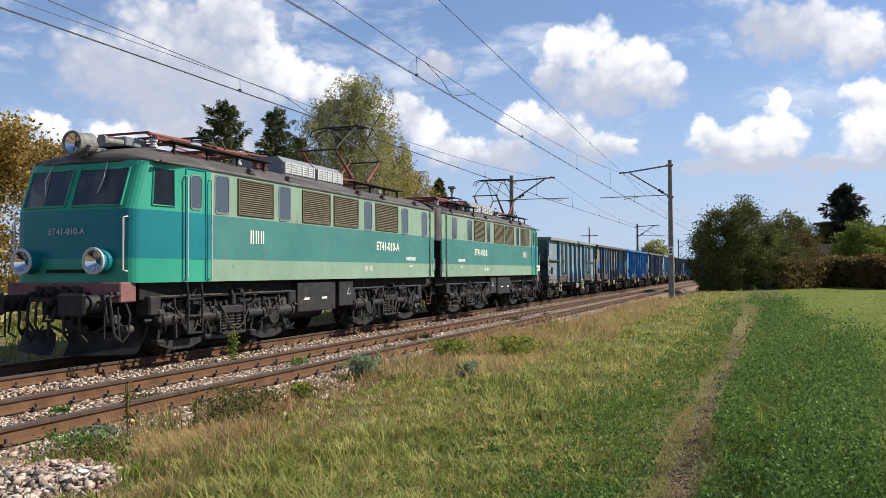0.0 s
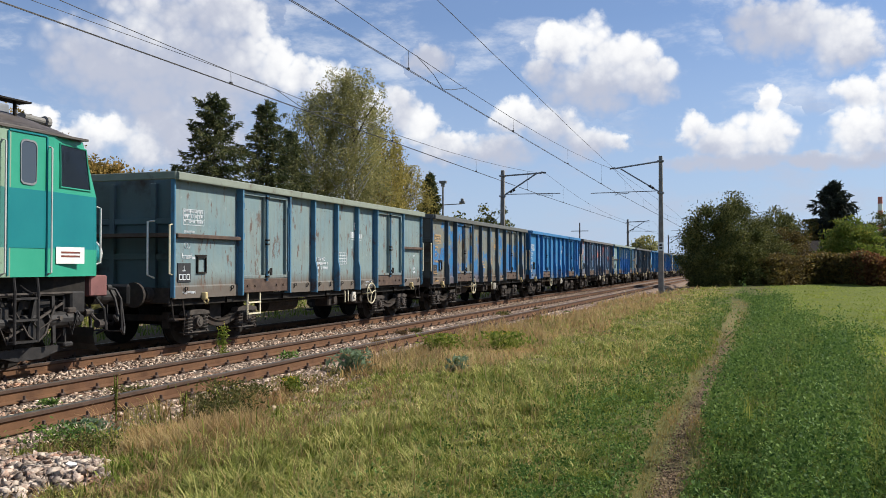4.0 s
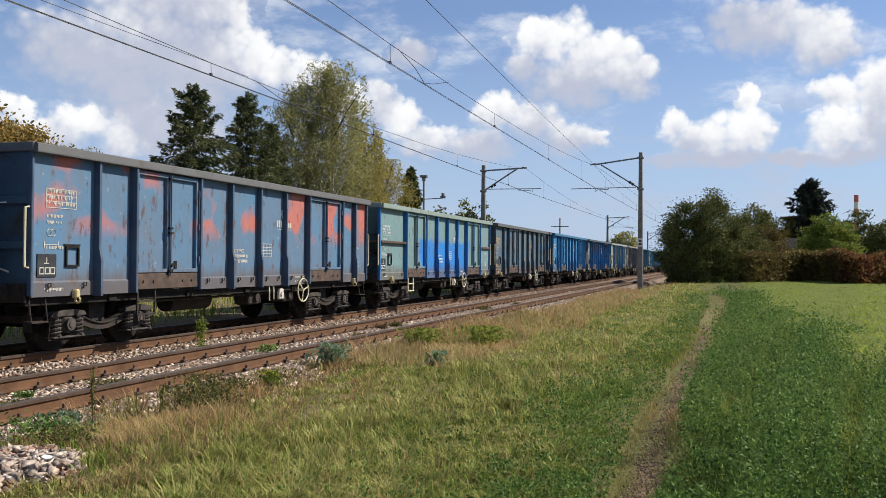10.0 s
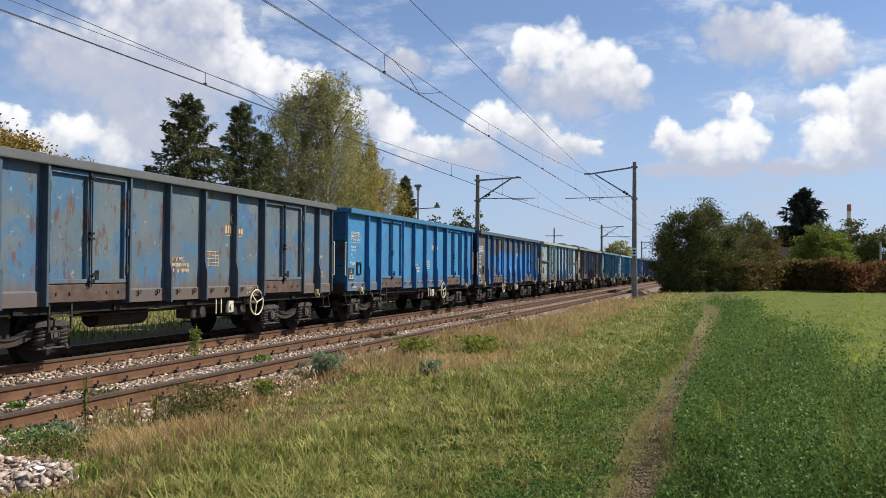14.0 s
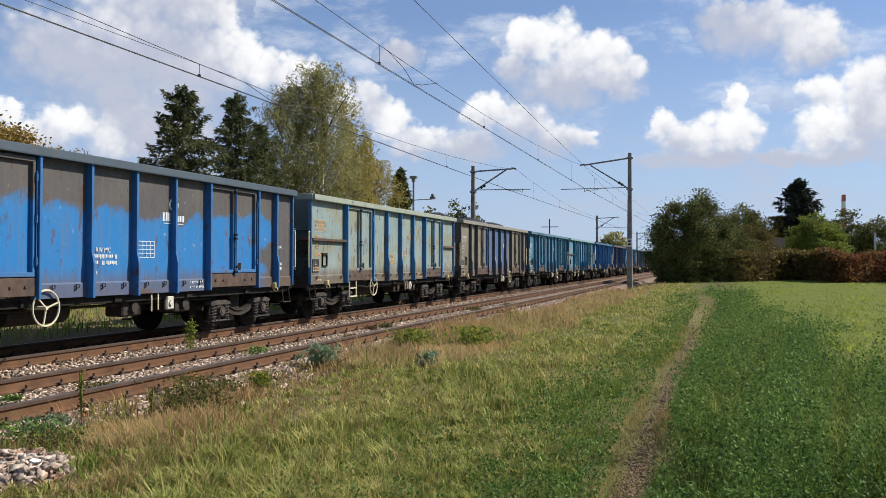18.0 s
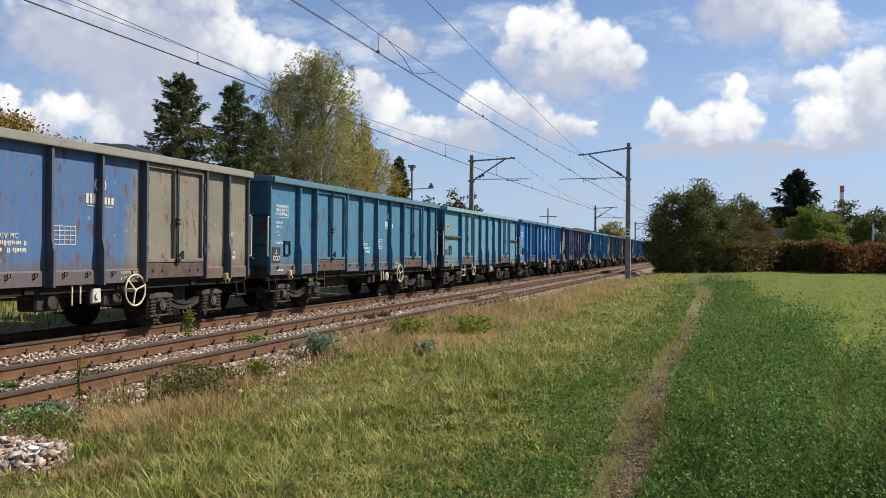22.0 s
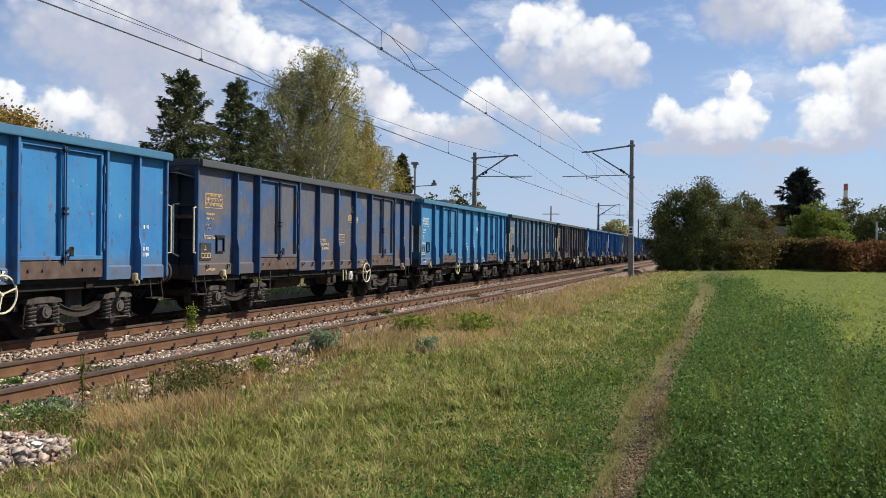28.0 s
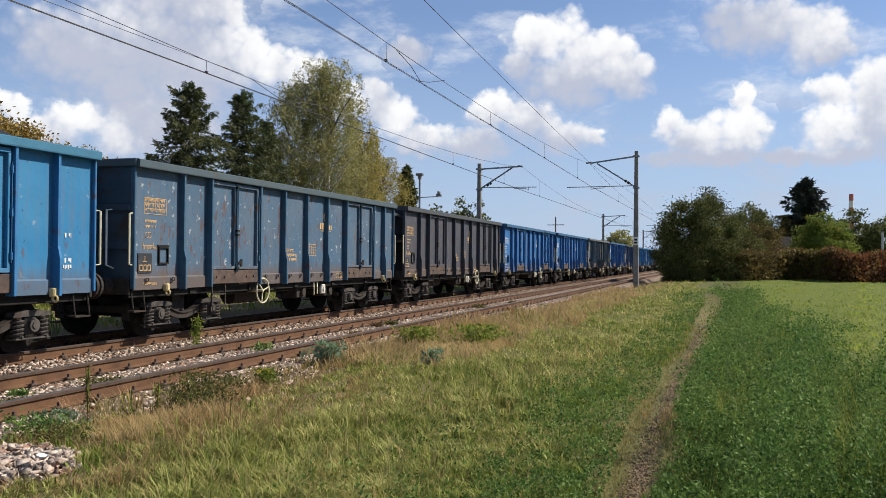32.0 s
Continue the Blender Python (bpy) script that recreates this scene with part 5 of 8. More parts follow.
        ring(bm, (s * 0.80, Y(0.61), 1.78), (0, 1, 0), 0.212, 0.028, 24, 8)
        part("rim", bm, M["pale_grey"], lamp, "pale grey lamp rim")
        bm = bmesh.new()
        bmesh.ops.create_cone(bm, cap_ends=False, segments=24, radius1=0.19, radius2=0.05, depth=0.12,
                              matrix=Matrix.Translation((s * 0.80, Y(0.68), 1.78)) @ Matrix.Rotation(radians(-90 * sgn), 4, "X"))
        part("reflector", bm, M["reflector"], lamp, "mirrored reflector")
        # buffers
        bm = bmesh.new()
        urod(bm, (s * 0.875, 0.75, 1.05), (s * 0.875, 0.35, 1.05), 0.15, 18)
        urod(bm, (s * 0.875, 0.35, 1.05), (s * 0.875, 0.08, 1.05), 0.11, 16)
        ubox(bm, s * 0.875 - 0.29, s * 0.875 + 0.29, 0.0, 0.09, 0.86, 1.24, 0.04)
        part("buffer", bm, M["frame_dark"], e)
        bm = bmesh.new()
        upipe(bm, [(s * 1.38, 0.55, 1.0), (s * 1.42, 0.55, 0.45), (s * 1.10, 0.55, 0.45), (s * 1.10, 0.55, 0.9)], 0.018)
        upipe(bm, [(s * 1.20, 0.95, 1.05), (s * 1.34, 0.9, 0.85), (s * 1.34, 0.85, 0.5), (s * 1.1, 0.8, 0.42)], 0.02)
        part("shunter_step", bm, M["frame_dark"], e)
    bm = bmesh.new()
    ubox(bm, -1.27, 1.27, 0.74, 1.15, 1.06, 1.41, 0.02)
    part("buffer_beam", bm, M["beam"], e, "faded red buffer beam")
    bm = bmesh.new()
    ubox(bm, -0.30, 0.30, 0.70, 0.75, 1.0, 1.30, 0.02)
    ubox(bm, -0.06, 0.06, 0.42, 0.75, 1.02, 1.14, 0.02)
    upipe(bm, [(0.1, 0.5, 1.0), (0.1, 0.42, 0.75), (-0.1, 0.42, 0.75), (-0.1, 0.5, 1.0)], 0.03)
    upipe(bm, [(0.0, 0.44, 0.75), (0.0, 0.46, 0.45)], 0.03)
    part("coupling", bm, M["frame_dark"], e)
    for x, low, r in ((-0.62, 0.5, 0.028), (-0.45, 0.38, 0.03), (-0.28, 0.55, 0.024), (0.28, 0.42, 0.03), (0.45, 0.56, 0.026), (0.60, 0.40, 0.03), (1.12, 0.62, 0.026), (1.24, 0.40, 0.022)):
        bm = bmesh.new()
        upipe(bm, [(x, 0.74, 1.20), (x, 0.52, 1.17), (x * 1.06, 0.46, 1.0), (x * 1.12, 0.46, low + 0.12), (x * 1.18, 0.56, low), (x * 1.2, 0.66, low + 0.10)], r)
        urod(bm, (x, 0.74, 1.20), (x, 0.64, 1.20), 0.05, 10)
        part("air_hose", bm, M["frame_dark"], e)
    for x in (-0.42, -0.16, 0.16, 0.42):
        bm = bmesh.new()
        ubox(bm, x - 0.05, x + 0.05, 0.62, 0.74, 1.22, 1.34, 0.01)
        ubox(bm, x - 0.02, x + 0.03, 0.55, 0.64, 1.26, 1.36, 0.01)
        part("cable_socket", bm, M["bogie_dust"], e)
    for k, (x0, x1, z0, z1) in enumerate(((-1.0, -0.5, 0.75, 0.5), (-0.4, 0.3, 0.62, 0.58), (0.4, 1.0, 0.5, 0.78), (0.9, 1.28, 0.95, 0.6))):
        bm = bmesh.new()
        upipe(bm, [(x0, 0.92, z0), ((x0 + x1) / 2, 0.86, (z0 + z1) / 2 - 0.08), (x1, 0.92, z1)], 0.03)
        urod(bm, (x1, 0.82, z1), (x1, 1.0, z1), 0.07, 10)
        part("brake_rigging", bm, M["bogie_dust"] if k % 2 else M["frame_dark"], e)
    for s in (1, -1):
        bm = bmesh.new()
        rows = [[bm.verts.new((s * (0.14 + 1.22 * k / 4), Y(0.62 + 0.42 * (k / 4) ** 1.6 + back), z + 0.03 * k / 4)) for k in range(5)] for back, z in ((0.0, 0.13), (0.09, 0.24), (0.13, 0.38), (0.12, 0.52))]
        for a, b in zip(rows, rows[1:]):
            for k in range(4):
                bm.faces.new((a[k], a[k + 1], b[k + 1], b[k]))
        bmesh.ops.solidify(bm, geom=list(bm.faces), thickness=0.03)
        part("snow_plough", bm, M["plough"], e)
    bm = bmesh.new()
    urod(bm, (0, 1.40, 3.95), (0, 1.10, 3.92), 0.20, 24)
    bmesh.ops.create_cone(bm, cap_ends=False, segments=24, radius1=0.203, radius2=0.203, depth=0.15,
                          matrix=Matrix.Translation((0, Y(1.03), 3.915)) @ Matrix.Rotation(radians(90), 4, "X"))
    ubox(bm, -0.08, 0.08, 1.2, 1.6, 3.7, 3.9)
    lamp = part("top_headlight", bm, M["lamp_grey"], e, "round grey head lamp on the roof")
    bm = bmesh.new()
    ring(bm, (0, Y(0.96), 3.915), (0, 1, 0), 0.20, 0.026, 24, 8)
    part("rim", bm, M["lamp_grey"], lamp)
    bm = bmesh.new()
    bmesh.ops.create_cone(bm, cap_ends=False, segments=24, radius1=0.19, radius2=0.05, depth=0.10, matrix=Matrix.Translation((0, Y(1.02), 3.915)) @ Matrix.Rotation(radians(-90 * sgn), 4, "X"))
    part("reflector", bm, M["reflector"], lamp)
    bm = bmesh.new()
    urod(bm, (0.42, 1.30, 3.98), (0.42, 1.75, 4.0), 0.06, 12)
    urod(bm, (0.42, 1.22, 3.98), (0.42, 1.30, 3.98), 0.10, 12)
    part("horn", bm, M["lamp_grey"], e)
    bm = bmesh.new()
    ubox(bm, -0.35, 0.35, 1.95, 2.55, 3.98, 4.16, 0.02)
    part("roof_vent", bm, M["grey"], e)
    bm = bmesh.new()
    ubox(bm, -0.42, 0.42, front_u(0, 1.62) - 0.05, front_u(0, 1.62), 1.58, 1.64)
    part("front_step", bm, M["black"], e)

    # below the floor
    bm = bmesh.new()
    ubox(bm, 0.9, 1.42, 6.54, 8.45, 0.64, 1.34, 0.015)
    ubox(bm, 1.42, 1.426, 6.54, 8.45, 1.02, 1.03)
    part("battery_box", bm, M["frame_dark"], e)
    bm = bmesh.new()
    ubox(bm, 0.9, 1.42, 8.66, 9.47, 0.70, 1.34, 0.015)
    part("equipment_box", bm, M["frame_dark"], e)
    bm = bmesh.new()        # warning triangle
    a = [(1.428, Y(9.10), 1.0), (1.428, Y(9.30), 1.0), (1.428, Y(9.20), 1.18)]
    pipe(bm, [*a, a[0]], 0.012, 5)
    part("warning_sign", bm, M["white"], e)
    for u in (6.8, 7.7):
        bm = bmesh.new()
        ubox(bm, 1.424, 1.429, u, u + 0.28, 0.92, 0.97)
        part("label_mark", bm, M["white"], e)
    bm = bmesh.new()
    urod(bm, (0.3, 6.4, 0.62), (0.3, 9.4, 0.62), 0.24, 16)
    part("air_tank", bm, M["frame_dark"], e)
    bm = bmesh.new()        # steps under the cab door
    um = 2.53 if not flip else 2.7
    for d in (-0.22, 0.22):
        upipe(bm, [(1.46, um + d, 1.42), (1.49, um + d, 1.20), (1.49, um + d, 0.42)], 0.022)
    for z in (0.44, 0.76, 1.08):
        ubox(bm, 1.36, 1.50, um - 0.24, um + 0.24, z - 0.015, z + 0.015)
    part("cab_steps", bm, M["frame_dark"], e)
    for centre in (3.95, 11.95):
        make_engine_bogie(e, centre, Y)
    # small marks
    bm = bmesh.new()
    for u in (10.02, 10.32):
        for a, b, c, d in ((u, u + 0.20, 1.60, 1.612), (u, u + 0.20, 1.72, 1.732), (u, u + 0.012, 1.60, 1.732), (u + 0.19, u + 0.2, 1.60, 1.732)):
            ubox(bm, 1.503, 1.506, a, b, c, d)
        ubox(bm, 1.503, 1.506, u + 0.04, u + 0.16, 1.645, 1.69)
    tagged(part("plate_mark", bm, M["white"], e), kind="stuff")
    bm = bmesh.new()
    u0 = 12.95 if not flip else 12.9
    k = u0
    rr = random.Random(3)
    while k < u0 + 0.75:
        w = rr.uniform(0.025, 0.05)
        ubox(bm, 1.503, 1.506, k, k + w, 1.92, 2.03)
        k += w + 0.022
    for k in range(4):
        ubox(bm, 1.503, 1.506, u0 + 0.25 + 0.07 * k, u0 + 0.29 + 0.07 * k, 1.72, 1.77)
    tagged(part("number_mark", bm, M["white"], e), kind="stuff")
    # blocky company mark, three strokes
    bm = bmesh.new()
    m0 = 4.40 if not flip else 4.1
    for k in range(3):
        a = m0 + k * 0.20 * (1 if not flip else 1)
        ubox(bm, 1.503, 1.507, a, a + 0.045, 2.18, 2.46)
        ubox(bm, 1.503, 1.507, a + 0.085, a + 0.13, 2.18, 2.46)
    tagged(part("company_mark", bm, M["cream_letter"], e), kind="stuff")
    face = Matrix(((0, 0, 1, 0), (1, 0, 0, 0), (0, 1, 0, 0), (0, 0, 0, 1)))
    y_text = (10.78 if not flip else min(Y(9.75), Y(11.6)) - 0.15)
    lettering("ET41-010-" + letter, 0.33, Matrix.Translation((1.503, y_text, 2.19)) @ face, M["cream_letter"], e, bold=0.008)
    if not flip:
        front = Matrix(((1, 0, 0, 0), (0, 0, -1, 0), (0, 1, 0, 0), (0, 0, 0, 1)))
        lettering("ET41-010-A", 0.165, Matrix.Translation((-0.40, front_u(0.3, 2.3) - 0.02, 2.26)) @ front, M["pale_grey"], e)
    else:
        bm = bmesh.new()
        ubox(bm, 1.503, 1.507, 1.55, 2.15, 1.60, 1.86)
        n = part("notice", bm, M["white"], e, "white paper notice")
        bm = bmesh.new()
        for z in (1.76, 1.70):
            ubox(bm, 1.508, 1.510, 1.65, 2.05, z, z + 0.03)
        part("notice_line", bm, M["red"], n)

    # roof gear: louvred boxes, walkway, insulators, pantographs
    for u0, u1 in ((7.0, 8.55), (8.65, 10.15)):
        bm = bmesh.new()
        prof = [(-0.75, 3.95), (0.75, 3.95), (0.75, 4.26), (0.60, 4.40), (-0.60, 4.40), (-0.75, 4.26)]
        prism(bm, prof, "y", *sorted((Y(u0), Y(u1))))
        b = part("resistor_box", bm, M["grey"], e, "grey louvred resistor box")
        for k in range(5):
            z = 4.0 + k * 0.055
            bm = bmesh.new()
            ubox(bm, 0.752, 0.785, u0 + 0.05, u1 - 0.03, z, z + 0.035)
            part("louvre", bm, M["pale_grey"], b)
        for k in range(6):
            bm = bmesh.new()
            u = u0 + 0.06 + (u1 - u0 - 0.12) * k / 5
            ubox(bm, 0.783, 0.800, u - 0.018, u + 0.018, 3.98, 4.27)
            part("louvre_post", bm, M["pale_grey"], b)
    for s in (1, -1):
        for a, b in ((2.3, 5.9), (10.2, 13.6)):
            bm = bmesh.new()
            ubox(bm, s * 1.02 - 0.13, s * 1.02 + 0.13, a, b, 4.06, 4.085)
            for k in range(4):
                u = a + 0.2 + (b - a - 0.4) * k / 3
                ubox(bm, s * 1.02 - 0.02, s * 1.02 + 0.02, u - 0.02, u + 0.02, 3.80, 4.07)
            part("roof_walkway", bm, M["black"], e)
    for u in (2.55, 5.45, 6.2, 6.55, 10.25, 13.15):
        for x in (-0.5, 0.5):
            bm = bmesh.new()
            for k in range(4):
                urod(bm, (x, u, 3.95 + 0.06 * k), (x, u, 4.0 + 0.06 * k), 0.085 if k % 2 else 0.06, 12)
            part("insulator", bm, M["pale_grey"] if u in (2.55, 5.45, 10.25, 13.15) else M["red"], e)
    bm = bmesh.new()
    upipe(bm, [(0.3, 5.4, 4.3), (0.3, 6.1, 4.36), (0.3, 6.6, 4.36), (0.3, 7.0, 4.4)], 0.025)
    upipe(bm, [(-0.3, 5.6, 4.2), (-0.1, 6.1, 4.45), (0.2, 6.6, 4.3)], 0.02)
    part("busbar", bm, M["red"], e)
    make_pantograph(e, 11.7, Y, raised_rear)
    make_pantograph(e, 4.05, Y, flip)
    e.matrix_basis = pose(TRAIN_X, JOINT_AT_START - (0 if flip else ENGINE_L), 0)
    return e


def make_pantograph(e, u, Y, up):
    bm = bmesh.new()
    for s in (1, -1):
        bar(bm, (s * 0.55, Y(u - 1.55), 4.20), (s * 0.55, Y(u + 1.55), 4.20), 0.07, 0.06)
        bar(bm, (-0.6, Y(u + s * 0.62), 4.22), (0.6, Y(u + s * 0.62), 4.22), 0.07, 0.06)
        bar(bm, (-0.6, Y(u + s * 1.5), 4.20), (0.6, Y(u + s * 1.5), 4.20), 0.06, 0.05)
    pan = part("pantograph", bm, M["red"], e, "red-brown pantograph")
    knee, top = (4.99, 5.78) if up else (4.27, 4.33)
    reach = 1.50 if up else 1.75
    for s in (1, -1):
        for x in (0.55, -0.55):
            bm = bmesh.new()
            a, b = Vector((x, Y(u + s * 0.45), 4.24)), Vector((x * 0.95, Y(u + s * reach), knee))
            rod(bm, a, b, 0.055, 8, 0.03)
            part("lower_arm", bm, M["red"], pan)
        bm = bmesh.new()
        for x in (0.52, -0.52):
            pipe(bm, [(x, Y(u + s * reach), knee), (x * 0.8, Y(u + s * 0.14), top)], 0.018)
        pipe(bm, [(0.52, Y(u + s * reach), knee), (-0.42, Y(u + s * 0.14), top)], 0.014)
        rod(bm, (0.60, Y(u + s * reach), knee), (-0.60, Y(u + s * reach), knee), 0.025, 8)
        part("upper_arm", bm, M["wire"] if up else M["red"], pan)
        bm = bmesh.new()
        z = top + 0.05
        pipe(bm, [(-1.0, Y(u + s * 0.18), z - 0.22), (-0.92, Y(u + s * 0.18), z - 0.06), (-0.72, Y(u + s * 0.18), z), (0.72, Y(u + s * 0.18), z), (0.92, Y(u + s * 0.18), z - 0.06), (1.0, Y(u + s * 0.18), z - 0.22)], 0.02)
        bar(bm, (-0.62, Y(u + s * 0.18), z + 0.015), (0.62, Y(u + s * 0.18), z + 0.015), 0.05, 0.03)
        part("contact_strip", bm, M["wire"], pan)
    bm = bmesh.new()
    for x in (0.42, -0.42):
        bar(bm, (x, Y(u - 0.2), top + 0.01), (x, Y(u + 0.2), top + 0.01), 0.03, 0.04)
    part("head_frame", bm, M["wire"], pan)


def make_engine_bogie(e, c, Y):
    """Frame, boxes, springs, brake rigging of one two-axle bogie."""
    def ub(bm, x0, x1, u0, u1, z0, z1, bevel=0.0):
        a, b = sorted((Y(u0), Y(u1)))
        box(bm, x0, x1, a, b, z0, z1, bevel)
    dark = M["frame_dark"]
    bm = bmesh.new()
    for s in (1, -1):
        x0, x1 = sorted((s * 1.08, s * 1.16))
        pts = [(Y(c + u), z) for u, z in ((-2.35, 0.72), (-2.35, 1.05), (-0.9, 1.05), (-0.6, 0.98), (0.6, 0.98), (0.9, 1.05), (2.35, 1.05), (2.35, 0.72), (1.9, 0.66), (0.75, 0.66), (0.5, 0.50), (-0.5, 0.50), (-0.75, 0.66), (-1.9, 0.66))]
        prism(bm, pts, "x", x0, x1)
    ub(bm, -1.1, 1.1, c - 0.3, c + 0.3, 0.6, 1.0)
    ub(bm, -1.1, 1.1, c - 2.35, c - 2.25, 0.75, 1.0)
    ub(bm, -1.1, 1.1, c + 2.25, c + 2.35, 0.75, 1.0)
    bo = part("bogie", bm, dark, e)
    for d in (-1.52, 1.52):
        w = make_wheelset(bo, Y(c + d), 0.61)
        w.name = "driving_wheelset"
        for s in (1, -1):
            bm = bmesh.new()
            ub(bm, min(s * 1.10, s * 1.34), max(s * 1.10, s * 1.34), c + d - 0.20, c + d + 0.20, 0.42, 0.82, 0.04)
            rod(bm, (s * 1.34, Y(c + d), 0.61), (s * 1.42, Y(c + d), 0.61), 0.17, 16)
            part("axle_box", bm, dark, bo)
    for d in (-0.26, 0.0, 0.26):
        bm = bmesh.new()
        coil(bm, (1.28, Y(c + d), 0.38), 0.10, 0.36, 6, 0.022)
        part("coil_spring", bm, M["bogie_dust"], bo)
    bm = bmesh.new()
    ub(bm, 1.14, 1.42, c - 0.42, c + 0.42, 0.32, 0.38, 0.01)
    ub(bm, 1.14, 1.40, c - 0.45, c + 0.45, 0.74, 0.90, 0.02)
    for d in (-0.44, 0.44):
        bar(bm, (1.36, Y(c + d), 0.35), (1.36, Y(c + d), 0.98), 0.05, 0.05)
    part("spring_seat", bm, dark, bo)
    for d in (-1.52, 1.52):
        bm = bmesh.new()        # keel-shaped guard below each box
        pts = [(Y(c + d + u), z) for u, z in ((-0.75, 0.32), (0.75, 0.32), (0.72, 0.26), (0.25, 0.14), (-0.25, 0.14), (-0.72, 0.26))]
        prism(bm, pts, "x", 1.22, 1.27)
        part("guard_beam", bm, dark, bo)
        for f in (-0.72, 0.72):
            bm = bmesh.new()
            bar(bm, (1.26, Y(c + d + f), 0.30), (1.30, Y(c + d + f * 0.85), 1.02), 0.06, 0.05)
            ub(bm, 1.20, 1.36, c + d + f - 0.10, c + d + f + 0.10, 0.28, 0.36, 0.02)
            part("brake_hanger", bm, dark, bo)
            bm = bmesh.new()
            ub(bm, 0.68, 0.86, c + d + f - 0.06, c + d + f + 0.06, 0.45, 0.80)
            part("brake_shoe", bm, dark, bo)
    for d, r in ((-2.05, 0.13), (2.05, 0.13), (-0.85, 0.10), (0.85, 0.10)):
        bm = bmesh.new()
        a = Y(c + d)
        rod(bm, (1.30, a - 0.28, 0.72), (1.30, a + 0.26, 0.72), r, 14)
        rod(bm, (1.30, a + 0.26, 0.72), (1.30, a + 0.36, 0.72), r * 1.2, 14)
        rod(bm, (1.30, a - 0.6, 0.72), (1.30, a - 0.28, 0.72), 0.03, 8)
        part("brake_cylinder", bm, dark, bo)
    for k, (u0, z0, u1, z1) in enumerate(((-2.3, 1.14, -0.4, 1.14), (0.4, 1.14, 2.3, 1.14), (-2.1, 0.98, -1.0, 0.5), (1.0, 0.5, 2.0, 1.0))):
        bm = bmesh.new()
        pipe(bm, [(1.36, Y(c + u0), z0), (1.38, Y(c + (u0 + u1) / 2), (z0 + z1) / 2), (1.36, Y(c + u1), z1)], 0.022)
        part("brake_rod", bm, M["bogie_dust"], bo)
    for u0, u1 in ((-1.9, -1.1), (1.15, 1.85), (-0.5, 0.6)):
        bm = bmesh.new()
        pipe(bm, [(1.40, Y(c + u0), 0.95), (1.44, Y(c + u0 * 0.7 + u1 * 0.3), 0.52), (1.45, Y(c + (u0 + u1) / 2), 0.42), (1.44, Y(c + u0 * 0.3 + u1 * 0.7), 0.52), (1.40, Y(c + u1), 0.92)], 0.016)
        part("cable", bm, M["bogie_dust"], bo)
    for d in (-2.42, 2.42):
        bm = bmesh.new()
        ub(bm, 1.05, 1.38, c + d - 0.16, c + d + 0.16, 0.80, 1.16, 0.03)
        pipe(bm, [(1.22, Y(c + d), 0.8), (1.1, Y(c + d * 0.97), 0.5), (0.85, Y(c + d * 0.93), 0.15)], 0.025)
        part("sand_box", bm, dark, bo)
    rr = random.Random(int(c * 10))
    for k in range(16):     # levers, brackets and small castings
        u = -2.3 + 4.6 * (k + 0.5) / 16 + rr.uniform(-0.1, 0.1)
        bm = bmesh.new()
        z = rr.uniform(0.75, 1.05)
        bar(bm, (rr.uniform(1.24, 1.40), Y(c + u), z + 0.22), (rr.uniform(1.24, 1.42), Y(c + u + rr.uniform(-0.25, 0.25)), rr.uniform(0.30, 0.55)), rr.uniform(0.03, 0.06), rr.uniform(0.03, 0.06))
        part("lever", bm, dark, bo)
        bm = bmesh.new()
        u += rr.uniform(-0.12, 0.12)
        x = rr.uniform(1.22, 1.36)
        ub(bm, x - 0.06, x + 0.07, c + u - rr.uniform(0.05, 0.12), c + u + rr.uniform(0.05, 0.12), z - rr.uniform(0.05, 0.14), z + rr.uniform(0.04, 0.12), 0.02)
        part("bracket", bm, dark if k % 3 else M["bogie_dust"], bo)
    for k in range(12):     # thin pipes and hoses round the boxes
        u, l = -2.4 + 4.8 * k / 11, rr.uniform(0.2, 0.7)
        z = rr.uniform(0.45, 1.2)
        bm = bmesh.new()
        x = rr.uniform(1.34, 1.46)
        pipe(bm, [(x, Y(c + u), z), (x + 0.02, Y(c + u + l * 0.3), z + rr.uniform(-0.25, 0.1)), (x, Y(c + u + l * 0.7), z + rr.uniform(-0.3, 0.15)), (x - 0.03, Y(c + u + l), z + rr.uniform(-0.1, 0.25))], rr.uniform(0.010, 0.02), 5)
        rod(bm, (x - 0.1, Y(c + u), z), (x + 0.03, Y(c + u), z), rr.uniform(0.03, 0.06), 8)
        part("pipe", bm, M["bogie_dust"] if k % 2 else dark, bo)


ITEMS_A = (("cab_window", 1.42, 1.94, 2.79, 3.46), ("door", 2.24, 2.82, 1.42, 3.52), ("window", 2.36, 2.70, 2.78, 3.42), ("window", 3.15, 3.61, 2.75, 3.50),
           ("grille", 3.97, 5.28, 2.79, 3.47), ("window", 5.56, 6.05, 2.74, 3.50), ("grille", 6.64, 7.97, 2.78, 3.47), ("grille", 8.24, 9.57, 2.78, 3.47),
           ("window", 10.02, 10.46, 2.72, 3.50), ("grille", 10.77, 12.26, 2.78, 3.47), ("window", 12.62, 13.10, 2.72, 3.48), ("window", 14.26, 14.66, 2.71, 3.47),
           ("hatch", 10.30, 10.65, 2.15, 2.46))
